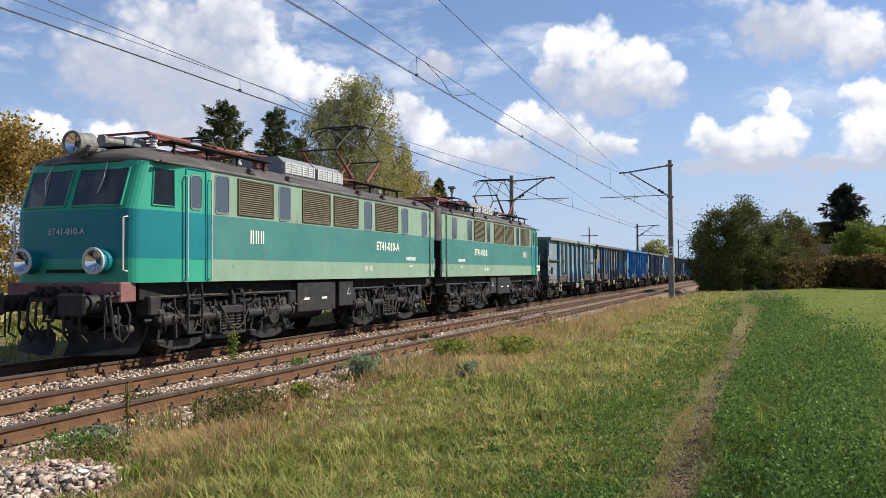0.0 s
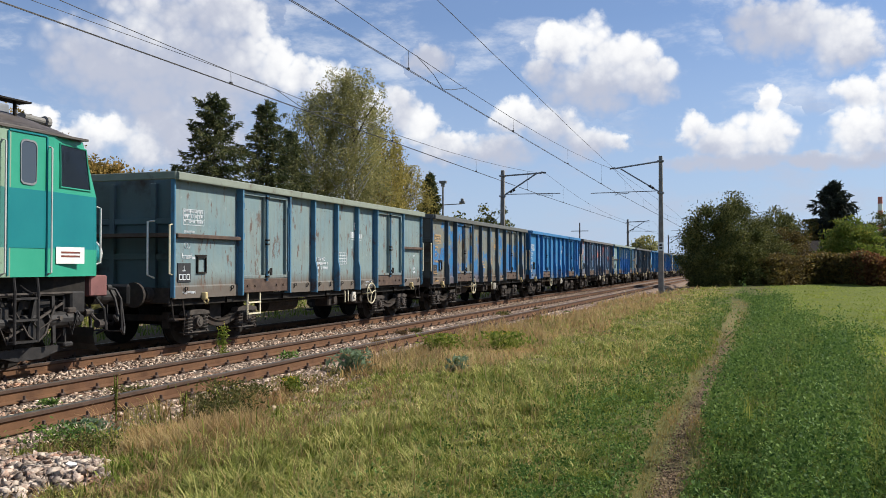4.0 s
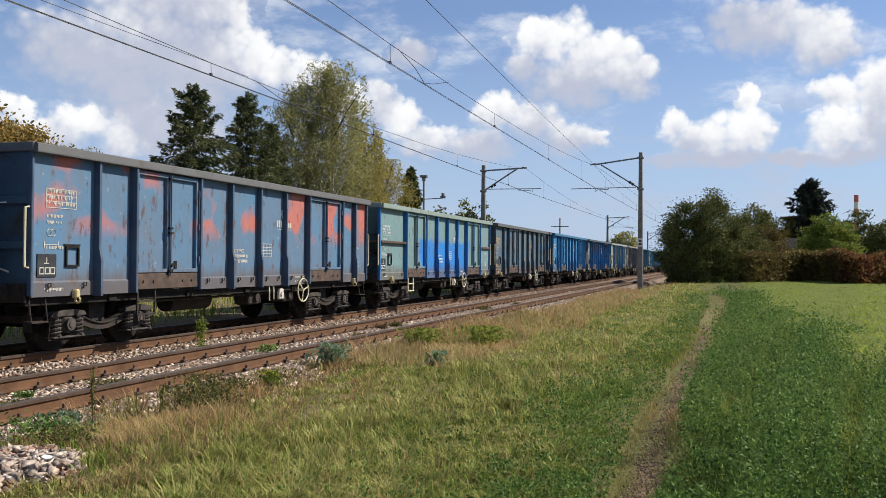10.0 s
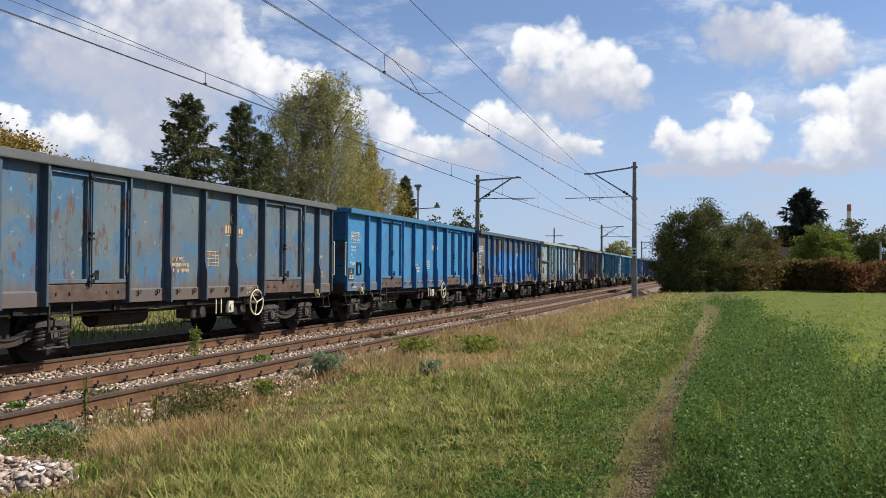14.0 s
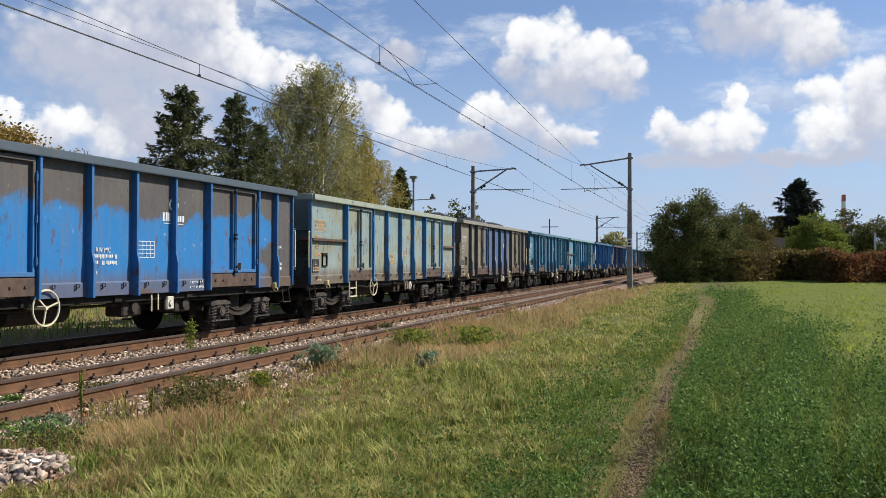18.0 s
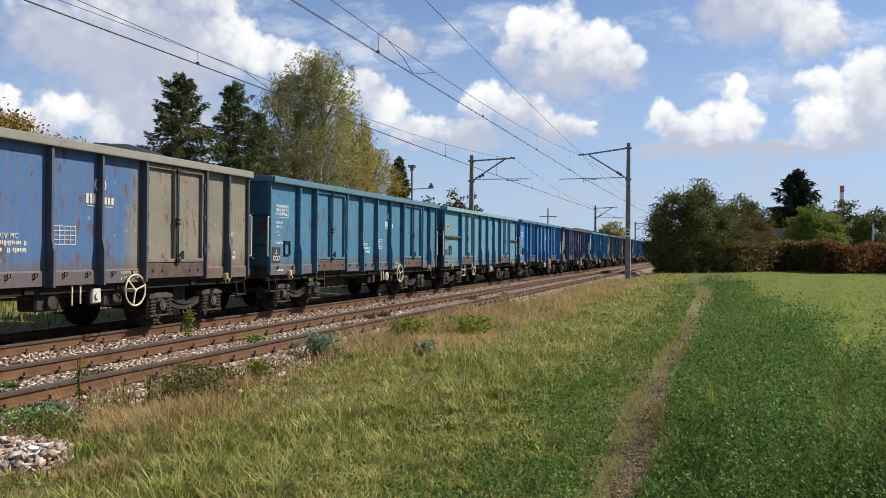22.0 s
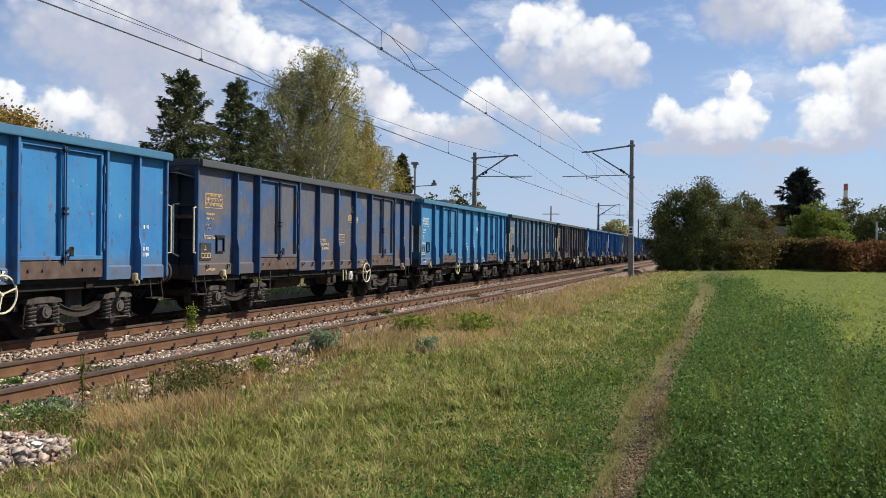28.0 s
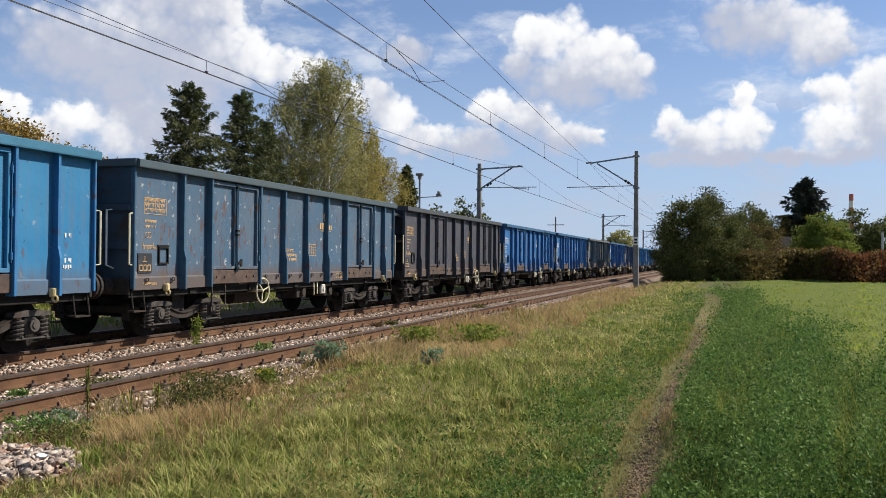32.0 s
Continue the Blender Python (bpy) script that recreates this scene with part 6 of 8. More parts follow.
ITEMS_B = (("cab_window", 1.25, 2.05, 2.79, 3.46), ("door", 2.36, 3.06, 1.42, 3.52), ("window", 2.55, 2.85, 2.78, 3.42), ("grille", 3.60, 5.02, 2.79, 3.47),
           ("window", 5.38, 5.81, 2.74, 3.50), ("grille", 6.28, 7.62, 2.78, 3.47), ("grille", 7.88, 9.19, 2.78, 3.47), ("window", 9.76, 10.20, 2.72, 3.50),
           ("grille", 10.53, 11.79, 2.78, 3.47), ("window", 12.12, 12.58, 2.72, 3.48), ("window", 13.85, 14.28, 2.71, 3.47), ("hatch", 5.9, 6.2, 2.15, 2.46))
engines = [make_engine("A", False, ITEMS_A, True), make_engine("B", True, ITEMS_B, False)]
# ------------------------------------------------------------------ masts and overhead wires
MAST_STEP = 60.0


def make_mast(side, y):
    """A tapered concrete mast with a cantilever over its track; side -1 beyond the train, 1 on the meadow."""
    axis = TRAIN_X if side < 0 else NEAR_X
    x = -14.55 if side < 0 else -4.99
    tall = 7.62 if side < 0 else 8.30
    arm, foot = (7.36, 5.98) if side < 0 else (7.62, 6.05)
    root = 7.26 if side < 0 else 7.98
    m = thing("catenary_mast", "grey concrete catenary mast with a steel cantilever arm", "mast", "catenary masts along the track", pose(x, y, GROUND_Z - 0.1))
    z0 = -(GROUND_Z - 0.1)
    bm = bmesh.new()
    a = [bm.verts.new((sx * 0.17, sy * 0.15, 0)) for sx, sy in ((-1, -1), (1, -1), (1, 1), (-1, 1))]
    b = [bm.verts.new((sx * 0.105, sy * 0.10, tall + z0)) for sx, sy in ((-1, -1), (1, -1), (1, 1), (-1, 1))]
    for i in range(4):
        bm.faces.new((a[i], a[(i + 1) % 4], b[(i + 1) % 4], b[i]))
    bm.faces.new(b)
    bmesh.ops.bevel(bm, geom=list(bm.edges), offset=0.02, segments=1, affect="EDGES")
    part("pole", bm, M["concrete"], m)
    d = axis - x
    tip = d * 0.84 if side < 0 else d * 1.06
    steel = M["galv"]
    bm = bmesh.new()
    bar(bm, (0, 0, root + z0), (tip, -0.05, arm + z0), 0.07, 0.09)
    rod(bm, (tip * 0.98, -0.05, arm + z0 + 0.05), (tip * 1.10, -0.05, arm + z0), 0.05, 8)
    part("top_arm", bm, steel, m)
    bm = bmesh.new()
    bar(bm, (0, 0, foot + z0), (tip * 0.86, -0.05, arm + z0 - 0.03), 0.08, 0.08)
    part("strut", bm, steel, m)
    bm = bmesh.new()
    s = foot + z0 + 0.12
    rod(bm, (tip * 0.10, 0, s), (d * (1.22 if side < 0 else 1.62), 0, s - 0.03), 0.025, 6)
    pipe(bm, [(d * 1.05, 0, s), (d * 1.05, 0, s - 0.22), (d * 0.99, 0, s - 0.12), (d * 0.75, 0, s - 0.10), (d * 0.72, 0, s)], 0.022)
    part("steady_arm", bm, steel, m)
    for z in (root, foot):
        bm = bmesh.new()
        box(bm, -0.19, 0.19, -0.17, 0.17, z + z0 - 0.05, z + z0 + 0.05, 0.01)
        part("clamp", bm, steel, m)
    for f in (0.16, 0.22):
        bm = bmesh.new()
        rod(bm, (d * f, 0, foot + z0 + (arm - foot) * f / 0.88 - 0.02), (d * (f + 0.04), 0, foot + z0 + (arm - foot) * (f + 0.04) / 0.88), 0.08, 10)
        part("insulator", bm, M["dusty"], m)
    if side > 0:
        bm = bmesh.new()
        box(bm, -0.17, 0.17, -0.19, -0.165, 2.75, 3.25, 0.006)
        part("number_board", bm, M["white"], m, "white board with dark marks")
        bm = bmesh.new()
        for z in (2.85, 3.03):
            box(bm, -0.09, 0.09, -0.194, -0.190, z, z + 0.11)
        part("board_mark", bm, M["black"], m)
    return m


for k in range(-1, 5):
    make_mast(-1, 52.5 + MAST_STEP * k)
    make_mast(1, 54.0 + MAST_STEP * k)


def make_wires(axis, y0, contact, low, high, label):
    w = thing("overhead_line", label, "overhead wire", "overhead lines above the tracks")
    for dx in (-0.02, 0.02):
        bm = bmesh.new()
        pts = []
        for k in range(-1, 5):
            a = 0.22 if k % 2 else -0.22
            pts.append((axis + a + dx, y0 + MAST_STEP * k, contact))
        pipe(bm, pts, 0.0075, 5)
        part("contact_wire", bm, M["wire"], w)
    bm = bmesh.new()
    pts, drops = [], []
    for k in range(-1, 4):
        for i in range(12):
            f = i / 12
            a = (0.22 if k % 2 else -0.22) * (1 - f) + (0.22 if (k + 1) % 2 else -0.22) * f
            z = low + (high - low) * (2 * f - 1) ** 2
            p = (axis + a, y0 + MAST_STEP * (k + f), z)
            pts.append(p)
            if i % 2 and k < 3:
                drops.append(p)
    pipe(bm, pts, 0.008, 5)
    part("messenger_wire", bm, M["wire"], w)
    for x, y, z in drops:
        bm = bmesh.new()
        pipe(bm, [(x, y, z), (x + 0.01, y, contact)], 0.006, 4)
        box(bm, x - 0.03, x + 0.03, y - 0.03, y + 0.03, contact, contact + 0.05)
        part("dropper", bm, M["wire"], w)
    bm = bmesh.new()        # looped jumper
    yj = 19.5
    zj = low + (high - low) * (2 * ((yj - y0) % MAST_STEP) / MAST_STEP - 1) ** 2
    pipe(bm, [(axis + 0.05, yj, zj), (axis + 0.05, yj + 1.2, zj - 0.20), (axis + 0.05, yj + 1.9, contact + 0.01), (axis + 0.05, yj + 2.6, contact + 0.12), (axis + 0.05, yj + 4.0, zj)], 0.009, 5)
    part("jumper", bm, M["wire"], w)
    return w


make_wires(TRAIN_X, 52.5, 5.87, 6.13, 7.30, "double contact wire and carrier over the train")
make_wires(NEAR_X, 54.0, 6.23, 6.66, 7.60, "double contact wire and carrier over the empty track")
feeder = thing("feeder_wire", "single dark feeder wire strung beside the track", "overhead wire")
bm = bmesh.new()
pipe(bm, [(-5.65, -6.0, 7.75), (-6.5, 18.1, 7.5), (-7.25, 39.1, 7.5), (-7.8, 54.0, 7.6), (-7.2, 84, 7.3), (-7.8, 114.0, 7.6)], 0.009, 5)
part("wire", bm, M["wire"], feeder)
auxiliary = thing("auxiliary_wire", "thin second carrier wire over the train's track", "overhead wire")
bm = bmesh.new()
pipe(bm, [(TRAIN_X, -8.0, 6.02), (TRAIN_X, 6.0, 6.07), (TRAIN_X, 12.0, 6.12), (TRAIN_X, 19.2, 6.19)], 0.006, 5)
part("wire", bm, M["wire"], auxiliary)

# ------------------------------------------------------------------ trees and shrubs
M["bark"] = matter("grey_brown_bark", (0.06, 0.05, 0.04), (0.12, 0.10, 0.08), 8, 0.9, 0, 0.5, 30)
M["birch_bark"] = matter("white_birch_bark", (0.50, 0.48, 0.44), (0.65, 0.63, 0.58), 5, 0.8, 0, 0.2, 30, (0.06, 0.055, 0.05), 4, 0.60)
M["birch_leaf"] = leafy("birch_leaf", (0.15, 0.16, 0.062), (0.34, 0.325, 0.135), (0.46, 0.40, 0.16))
M["yellow_leaf"] = leafy("yellowing_leaf", (0.13, 0.105, 0.032), (0.32, 0.235, 0.07), (0.52, 0.31, 0.085))
M["birch_gold"] = leafy("yellowing_birch_leaf", (0.16, 0.155, 0.045), (0.37, 0.32, 0.10), (0.52, 0.40, 0.12))
M["oak_leaf"] = leafy("dark_green_leaf", (0.036, 0.052, 0.016), (0.125, 0.140, 0.040), (0.27, 0.24, 0.075), 0.75, 0.20)
M["brown_leaf"] = leafy("brown_hedge_leaf", (0.055, 0.045, 0.018), (0.15, 0.095, 0.035), (0.24, 0.19, 0.05), 0.75, 0.25)
M["lime_leaf"] = leafy("light_green_leaf", (0.09, 0.14, 0.022), (0.17, 0.22, 0.04), (0.28, 0.26, 0.05))
M["needle"] = leafy("spruce_needle", (0.030, 0.046, 0.018), (0.095, 0.115, 0.042), (0.19, 0.175, 0.07), 0.6, 0.3)
M["dark_needle"] = leafy("dark_fir_needle", (0.018, 0.024, 0.018), (0.038, 0.046, 0.030), (0.055, 0.06, 0.035), 0.6, 0.1)
M["red_leaf"] = leafy("red_hedge_leaf", (0.10, 0.035, 0.02), (0.23, 0.085, 0.035), (0.16, 0.13, 0.04))
M["hedge_leaf"] = leafy("hedge_leaf", (0.07, 0.075, 0.02), (0.18, 0.16, 0.04), (0.28, 0.15, 0.045))


def foliage(name, centres, sizes, material, parent, seed, droop=0.0, long=1.0, along=None):
    """Leaf-like quads, each with its own turn, or drawn out along the ways given."""
    r = np.random.default_rng(seed)
    n = len(centres)
    u = r.normal(size=(n, 3))
    u[:, 2] = u[:, 2] * (1 - droop) - droop * 1.6
    if along is not None:
        u = u * 0.45 + along
    u /= np.linalg.norm(u, axis=1)[:, None]
    v = np.cross(u, r.normal(size=(n, 3)))
    v /= np.linalg.norm(v, axis=1)[:, None]
    s = np.asarray(sizes)[:, None]
    c = np.asarray(centres)
    a, b = u * s * long * 0.5, v * s * 0.5
    q = np.stack([c - a, c - a * 0.1 + b * 0.75, c + a, c - a * 0.1 - b * 0.75], 1).reshape(-1, 3)
    return shell(name, q, np.arange(4 * n).reshape(-1, 4), material, parent)


def make_tree(name, label, x, y, tall, wide, low, n, leaf, mat_name, seed, bark="bark", stems=1, droop=0.0, long=1.2, open_=0.5, category="tree", group=""):
    """Trunk, limbs and a crown of many leaves gathered in uneven clumps. low: where the crown starts."""
    r = np.random.default_rng(seed)
    z = float(ground_height(np.array(x), np.array(y)))
    t = thing(name, label, category, group, pose(x, y, z - 0.05))
    tips = []
    for s in range(stems):
        ox, oy = (0, 0) if stems == 1 else r.normal(0, wide * 0.12, 2)
        top = tall * (1.0 if s == 0 else r.uniform(0.72, 0.95))
        bend = r.normal(0, 0.03 * tall, 2)
        bm = bmesh.new()
        pts = [Vector((ox + bend[0] * k * k / 25, oy + bend[1] * k * k / 25, top * 0.93 * k / 5)) for k in range(6)]
        for k in range(5):
            r0, r1 = tall * 0.013 * (1 - k / 5.4), tall * 0.013 * (1 - (k + 1) / 5.4)
            rod(bm, pts[k], pts[k + 1], r0, 8, r1)
        part("trunk", bm, M[bark], t)
        for k in range(10 if stems == 1 else 7):
            f = r.uniform(low, 0.92)
            base = pts[0].lerp(pts[5], f)
            a = r.uniform(0, math.tau)
            reach = wide * 0.5 * r.uniform(0.6, 1.0) * (1.0 - 0.55 * f)
            rise = tall * r.uniform(0.05, 0.16)
            tip = base + Vector((math.cos(a) * reach, math.sin(a) * reach, rise))
            bm = bmesh.new()
            mid = base.lerp(tip, 0.5) + Vector((0, 0, -0.1 * rise))
            rod(bm, base, mid, tall * 0.005, 6, tall * 0.0035)
            rod(bm, mid, tip, tall * 0.0035, 6, tall * 0.0015)
            part("limb", bm, M[bark], t)
            if math.hypot(tip.x, tip.y) < wide * 0.40:
                tips.append(tip)
    clumps = int(60 + 90 * (1 - open_))
    h = tall * (1 - low)
    cs = []
    while len(cs) < clumps:
        p = r.uniform(-1, 1, 3)
        f = (p[2] + 1) / 2
        if open_ < 0.08 and len(cs) % 2:
            f = 0.80 + 0.17 * f
        prof = math.sin(math.pi * min(1, 0.18 + 0.82 * f) ** 0.8) ** 0.6 if f < 0.97 else 0.2
        if open_ < 0.08:
            prof = max(prof, 0.62)
        if math.hypot(p[0], p[1]) < prof and (math.hypot(p[0], p[1]) > prof * 0.35 or f > 0.6):
            cs.append((p[0] * wide / 2, p[1] * wide / 2, tall * low + f * h * 0.97))
    cs = np.array(cs + [tuple(p) for p in tips])
    pick = r.integers(0, len(cs), n)
    spread_ = np.array([wide * 0.062, wide * 0.062, h * 0.042 + droop * h * 0.05])
    c = cs[pick] + r.normal(size=(n, 3)) * spread_ * r.uniform(0.5, 1.3, (len(cs), 1))[pick]
    c[:, 2] = np.clip(c[:, 2], 0.15, tall)
    tagged(foliage("crown", c, r.uniform(0.6, 1.3, n) * leaf, M[mat_name], t, seed, droop, long), kind="stuff")
    return t


def make_spruce(label, x, y, tall, wide, n, mat_name, seed, low=0.06, group="", leaf=0.22):
    """A leader with whorls of sagging boughs whose tips turn up; twigs hang from them."""
    r = np.random.default_rng(seed)
    z = float(ground_height(np.array(x), np.array(y)))
    t = thing("spruce_tree", label, "tree", group, pose(x, y, z - 0.05))
    bm = bmesh.new()
    rod(bm, (0, 0, 0), (0, 0, tall * 0.985), tall * 0.014, 8, 0.012)
    part("trunk", bm, M["bark"], t)
    boughs = int(tall * 17)
    cs, ways = [], []
    bm = bmesh.new()
    for k in range(boughs):
        f = low + (0.975 - low) * ((k + r.uniform(0, 1)) / boughs)
        a = k * 2.39996 + r.normal(0, 0.35)
        l = (wide * 0.44 * (1 - f) ** 0.66 + 0.10) * r.uniform(0.50, 1.0) * (1.22 if r.random() < 0.15 else 1.0)
        m = max(10, int(n / boughs * (0.25 + 1.5 * (1 - f))))
        s = r.uniform(0.06, 1, m) ** 0.75
        lift = 0.85 * max(0.0, f - 0.58) / 0.42 + r.normal(0, 0.10)
        drop = l * ((0.42 - lift) * s - (0.10 + 0.10 * r.random()) * s ** 3)
        wing = r.normal(0, 1, m) * (0.05 + 0.16 * l * (1.08 - s))
        hang = r.uniform(0, 1, m) ** 1.3 * (0.12 + 0.34 * l * s * (1.25 - s))
        out, across = np.array((math.cos(a), math.sin(a))), np.array((-math.sin(a), math.cos(a)))
        xy = out[None] * (l * s)[:, None] + across[None] * wing[:, None]
        cs.append(np.column_stack([xy, tall * f - drop - hang - np.abs(wing) * 0.30]))
        way = out[None] * 0.75 + across[None] * np.sign(wing)[:, None] * 0.40
        ways.append(np.column_stack([way, -0.25 - hang * 1.6 + 0.55 * (s > 0.9)]))
        if l > 0.7:
            mid = (out[0] * l * 0.5, out[1] * l * 0.5, tall * f - l * (0.21 - lift * 0.5))
            rod(bm, (0, 0, tall * f), mid, 0.03, 4, 0.018)
            rod(bm, mid, (out[0] * l * 0.92, out[1] * l * 0.92, tall * f - l * (0.28 - lift * 0.9)), 0.018, 4, 0.005)
    m = 90
    cs.append(np.column_stack([r.normal(0, 0.05, m), r.normal(0, 0.05, m), tall * r.uniform(0.92, 1.0, m)]))
    ways.append(np.column_stack([r.normal(0, 0.5, m), r.normal(0, 0.5, m), np.full(m, 0.7)]))
    part("limb", bm, M["bark"], t)
    cs, ways = np.concatenate(cs), np.concatenate(ways)
    cs[:, 2] = np.clip(cs[:, 2], 0.1, tall)
    tagged(foliage("crown", cs, r.uniform(0.6, 1.4, len(cs)) * leaf, M[mat_name], t, seed, 0.1, 3.6, ways), kind="stuff")
    return t


def make_birch(label, x, y, tall, wide, n, seed, group="", leaf=0.14, stems=2, mat_name="birch_leaf", low=0.12):
    """White stems with rising limbs, from which long thin twigs hang like curtains in a domed crown."""
    r = np.random.default_rng(seed)
    z = float(ground_height(np.array(x), np.array(y)))
    t = thing("birch_tree", label, "tree", group, pose(x, y, z - 0.05))
    tips = []
    while len(tips) < 420:
        f, a, q = r.uniform(low, 1.0), r.uniform(0, math.tau), r.uniform(0, 1) ** 0.45
        dome = math.sqrt(max(0.0, 1 - ((f - 0.55) / 0.46) ** 2.6)) if f > 0.55 else 0.80 + 0.20 * f / 0.55
        if r.random() < dome + 0.15:
            wob = 1 + 0.22 * math.sin(3 * a + seed) + 0.14 * math.sin(7 * f + 2 * a)
            tips.append((math.cos(a) * q * dome * wob * wide / 2, math.sin(a) * q * dome * wob * wide / 2, tall * f))
    heads = np.array(tips)
    for s in range(stems):
        foot = Vector((r.normal(0, 0.08) * wide, r.normal(0, 0.08) * wide, 0))
        lean = Vector((r.normal(0, 0.10) * wide, r.normal(0, 0.10) * wide, 0)) * (1 if s else 0)
        top = tall * (0.96 if s == 0 else r.uniform(0.70, 0.88))
        pts = [foot + lean * (k / 6) ** 1.5 + Vector((r.normal(0, 0.05), r.normal(0, 0.05), top * k / 6)) for k in range(7)]
        bm = bmesh.new()
        for k in range(6):
            rod(bm, pts[k], pts[k + 1], tall * 0.0085 * (1 - k / 6.6), 8, tall * 0.0085 * (1 - (k + 1) / 6.6))
        part("trunk", bm, M["birch_bark"], t)
        for k in range(22):
            tip = Vector(heads[r.integers(0, len(heads))])
            f = max(0.15, min(0.93, tip.z / top - r.uniform(0.10, 0.26)))
            base = pts[int(f * 6)].lerp(pts[min(6, int(f * 6) + 1)], f * 6 % 1)
            mid = base.lerp(tip, 0.5) + Vector((0, 0, 0.06 * (tip - base).length))
            bm = bmesh.new()
            rod(bm, base, mid, tall * 0.005, 6, tall * 0.0032)
            rod(bm, mid, tip, tall * 0.0032, 6, tall * 0.001)
            part("limb", bm, M["birch_bark"] if f < 0.75 else M["bark"], t)
    pick = r.integers(0, len(heads), n)
    length = r.uniform(0.05, 0.15, len(heads)) * tall
    strand = r.normal(0, 0.34, (len(heads), 5, 2))
    which = r.integers(0, 5, n)
    s = r.uniform(0, 1, n)
    c = heads[pick].copy()
    c[:, :2] += strand[pick, which] * (0.4 + 0.6 * s)[:, None] + r.normal(0, 0.10, (n, 2))
    c[:, 2] += 0.25 - length[pick] * s + r.normal(0, 0.06, n)
    c[:, 2] = np.clip(c[:, 2], 0.2, tall)
    tagged(foliage("crown", c, r.uniform(0.6, 1.3, n) * leaf, M[mat_name], t, seed, 0.5, 1.6), kind="stuff")
    return t


def at(az, dist):
    """A place by its angle to the left of the track's line and its distance from where the walker stands."""
    return -dist * math.sin(radians(az)), dist * math.cos(radians(az))


behind = "trees behind the train"
make_spruce("dark green spruce tree with hanging branches", *at(34.3, 43), 10.1, 9.8, 42000, "needle", 11, group=behind, leaf=0.075)
make_spruce("dark green spruce tree with an open top", *at(31.0, 50), 11.2, 9.4, 34000, "needle", 12, group=behind, leaf=0.08)
make_spruce("slender dark green spruce tree", *at(29.4, 56), 10.6, 8.0, 28000, "needle", 13, group=behind, leaf=0.085)
make_birch("tall yellow-green birch with drooping twigs and white stems", *at(25.6, 61), 15.8, 5.8, 52000, 27, behind, 0.098, 2)
make_birch("yellow-green birch with drooping twigs", *at(27.5, 60), 13.7, 4.8, 42000, 20, behind, 0.095, 2)
make_birch("yellowing birch with thin white stems", *at(23.6, 66), 12.3, 5.0, 38000, 22, behind, 0.100, 3, "birch_gold")
make_birch("small yellowing birch with a bare white stem", *at(22.0, 70), 9.9, 4.4, 22000, 19, behind, 0.092, 3, "birch_gold")
make_tree("broadleaf_tree", "low olive-green broadleaf tree with bare twigs", *at(28.6, 66), 9.5, 6.0, 0.05, 9000, 0.24, "oak_leaf", 23, "bark", 2, 0.2, 1.3, 0.3, group=behind)
make_spruce("small dark spruce beside the birches", *at(20.3, 72), 9.6, 5.5, 18000, "needle", 14, group=behind, leaf=0.13)
make_tree("broadleaf_tree", "small olive-green tree far behind the train", *at(16.4, 95), 8.6, 5.2, 0.1, 6000, 0.30, "oak_leaf", 24, group=behind)
make_tree("broadleaf_tree", "small grey-green tree far behind the train", *at(18.6, 90), 7.4, 4.5, 0.1, 4000, 0.28, "oak_leaf", 34, group=behind)
make_tree("broadleaf_tree", "small yellow-green tree far down the line", *at(6.3, 190), 8.3, 9.0, 0.05, 5000, 0.5, "birch_leaf", 25, group=behind)
for k, (az, d, h, w) in enumerate(((49.5, 38, 8.0, 8.0), (45.6, 42, 7.6, 6.5), (42.2, 48, 7.5, 6.0), (39.0, 53, 7.3, 6.0))):
    make_tree("broadleaf_tree", "yellowing broadleaf tree with orange-brown leaf tips", *at(az, d), h - 0.05, w, 0.02, 18000, 0.145, "yellow_leaf", 40 + k, group=behind, open_=0.05)
right = "trees and shrubs beyond the meadow"
make_tree("broadleaf_tree", "large dark green rounded shrub tree beside the track", *at(1.5, 74), 7.9, 6.6, 0.02, 62000, 0.132, "oak_leaf", 46, stems=2, open_=0.1, group=right)
make_tree("broadleaf_tree", "large dark green shrub spreading to the ground", *at(-0.3, 83), 6.4, 6.0, 0.01, 34000, 0.12, "oak_leaf", 27, stems=2, open_=0.1, group=right)
make_tree("shrub", "dark green shrub at the foot of the tree", *at(2.7, 73), 3.4, 3.0, 0.01, 14000, 0.13, "oak_leaf", 36, open_=0.1, group=right, category="shrub")
make_tree("shrub", "yellow-green shrub with brown seed heads", *at(-2.2, 86), 5.0, 5.4, 0.02, 20000, 0.14, "brown_leaf", 28, open_=0.2, group=right, category="shrub")
make_tree("broadleaf_tree", "olive-green broadleaf tree behind the shrubs", *at(-1.9, 105), 8.2, 6.0, 0.1, 12000, 0.22, "oak_leaf", 29, group=right)
make_tree("broadleaf_tree", "brown-green broadleaf tree behind the shrubs", *at(-3.2, 110), 6.8, 6.0, 0.1, 11000, 0.22, "hedge_leaf", 30, group=right)
make_spruce("nearly black tall fir behind the hedge", *at(-4.9, 112), 11.4, 14.5, 18000, "dark_needle", 15, 0.1, right, 0.22)
make_tree("broadleaf_tree", "light green broadleaf tree above the hedge", *at(-5.9, 96), 6.8, 6.0, 0.1, 17000, 0.19, "lime_leaf", 31, open_=0.2, group=right)
make_tree("broadleaf_tree", "olive-green broadleaf tree above the hedge", *at(-7.6, 104), 7.2, 6.6, 0.1, 15000, 0.2, "oak_leaf", 32, group=right)
make_tree("broadleaf_tree", "olive-green broadleaf tree near the hedge's end", *at(-9.6, 104), 6.6, 6.6, 0.1, 13000, 0.2, "oak_leaf", 33, group=right)
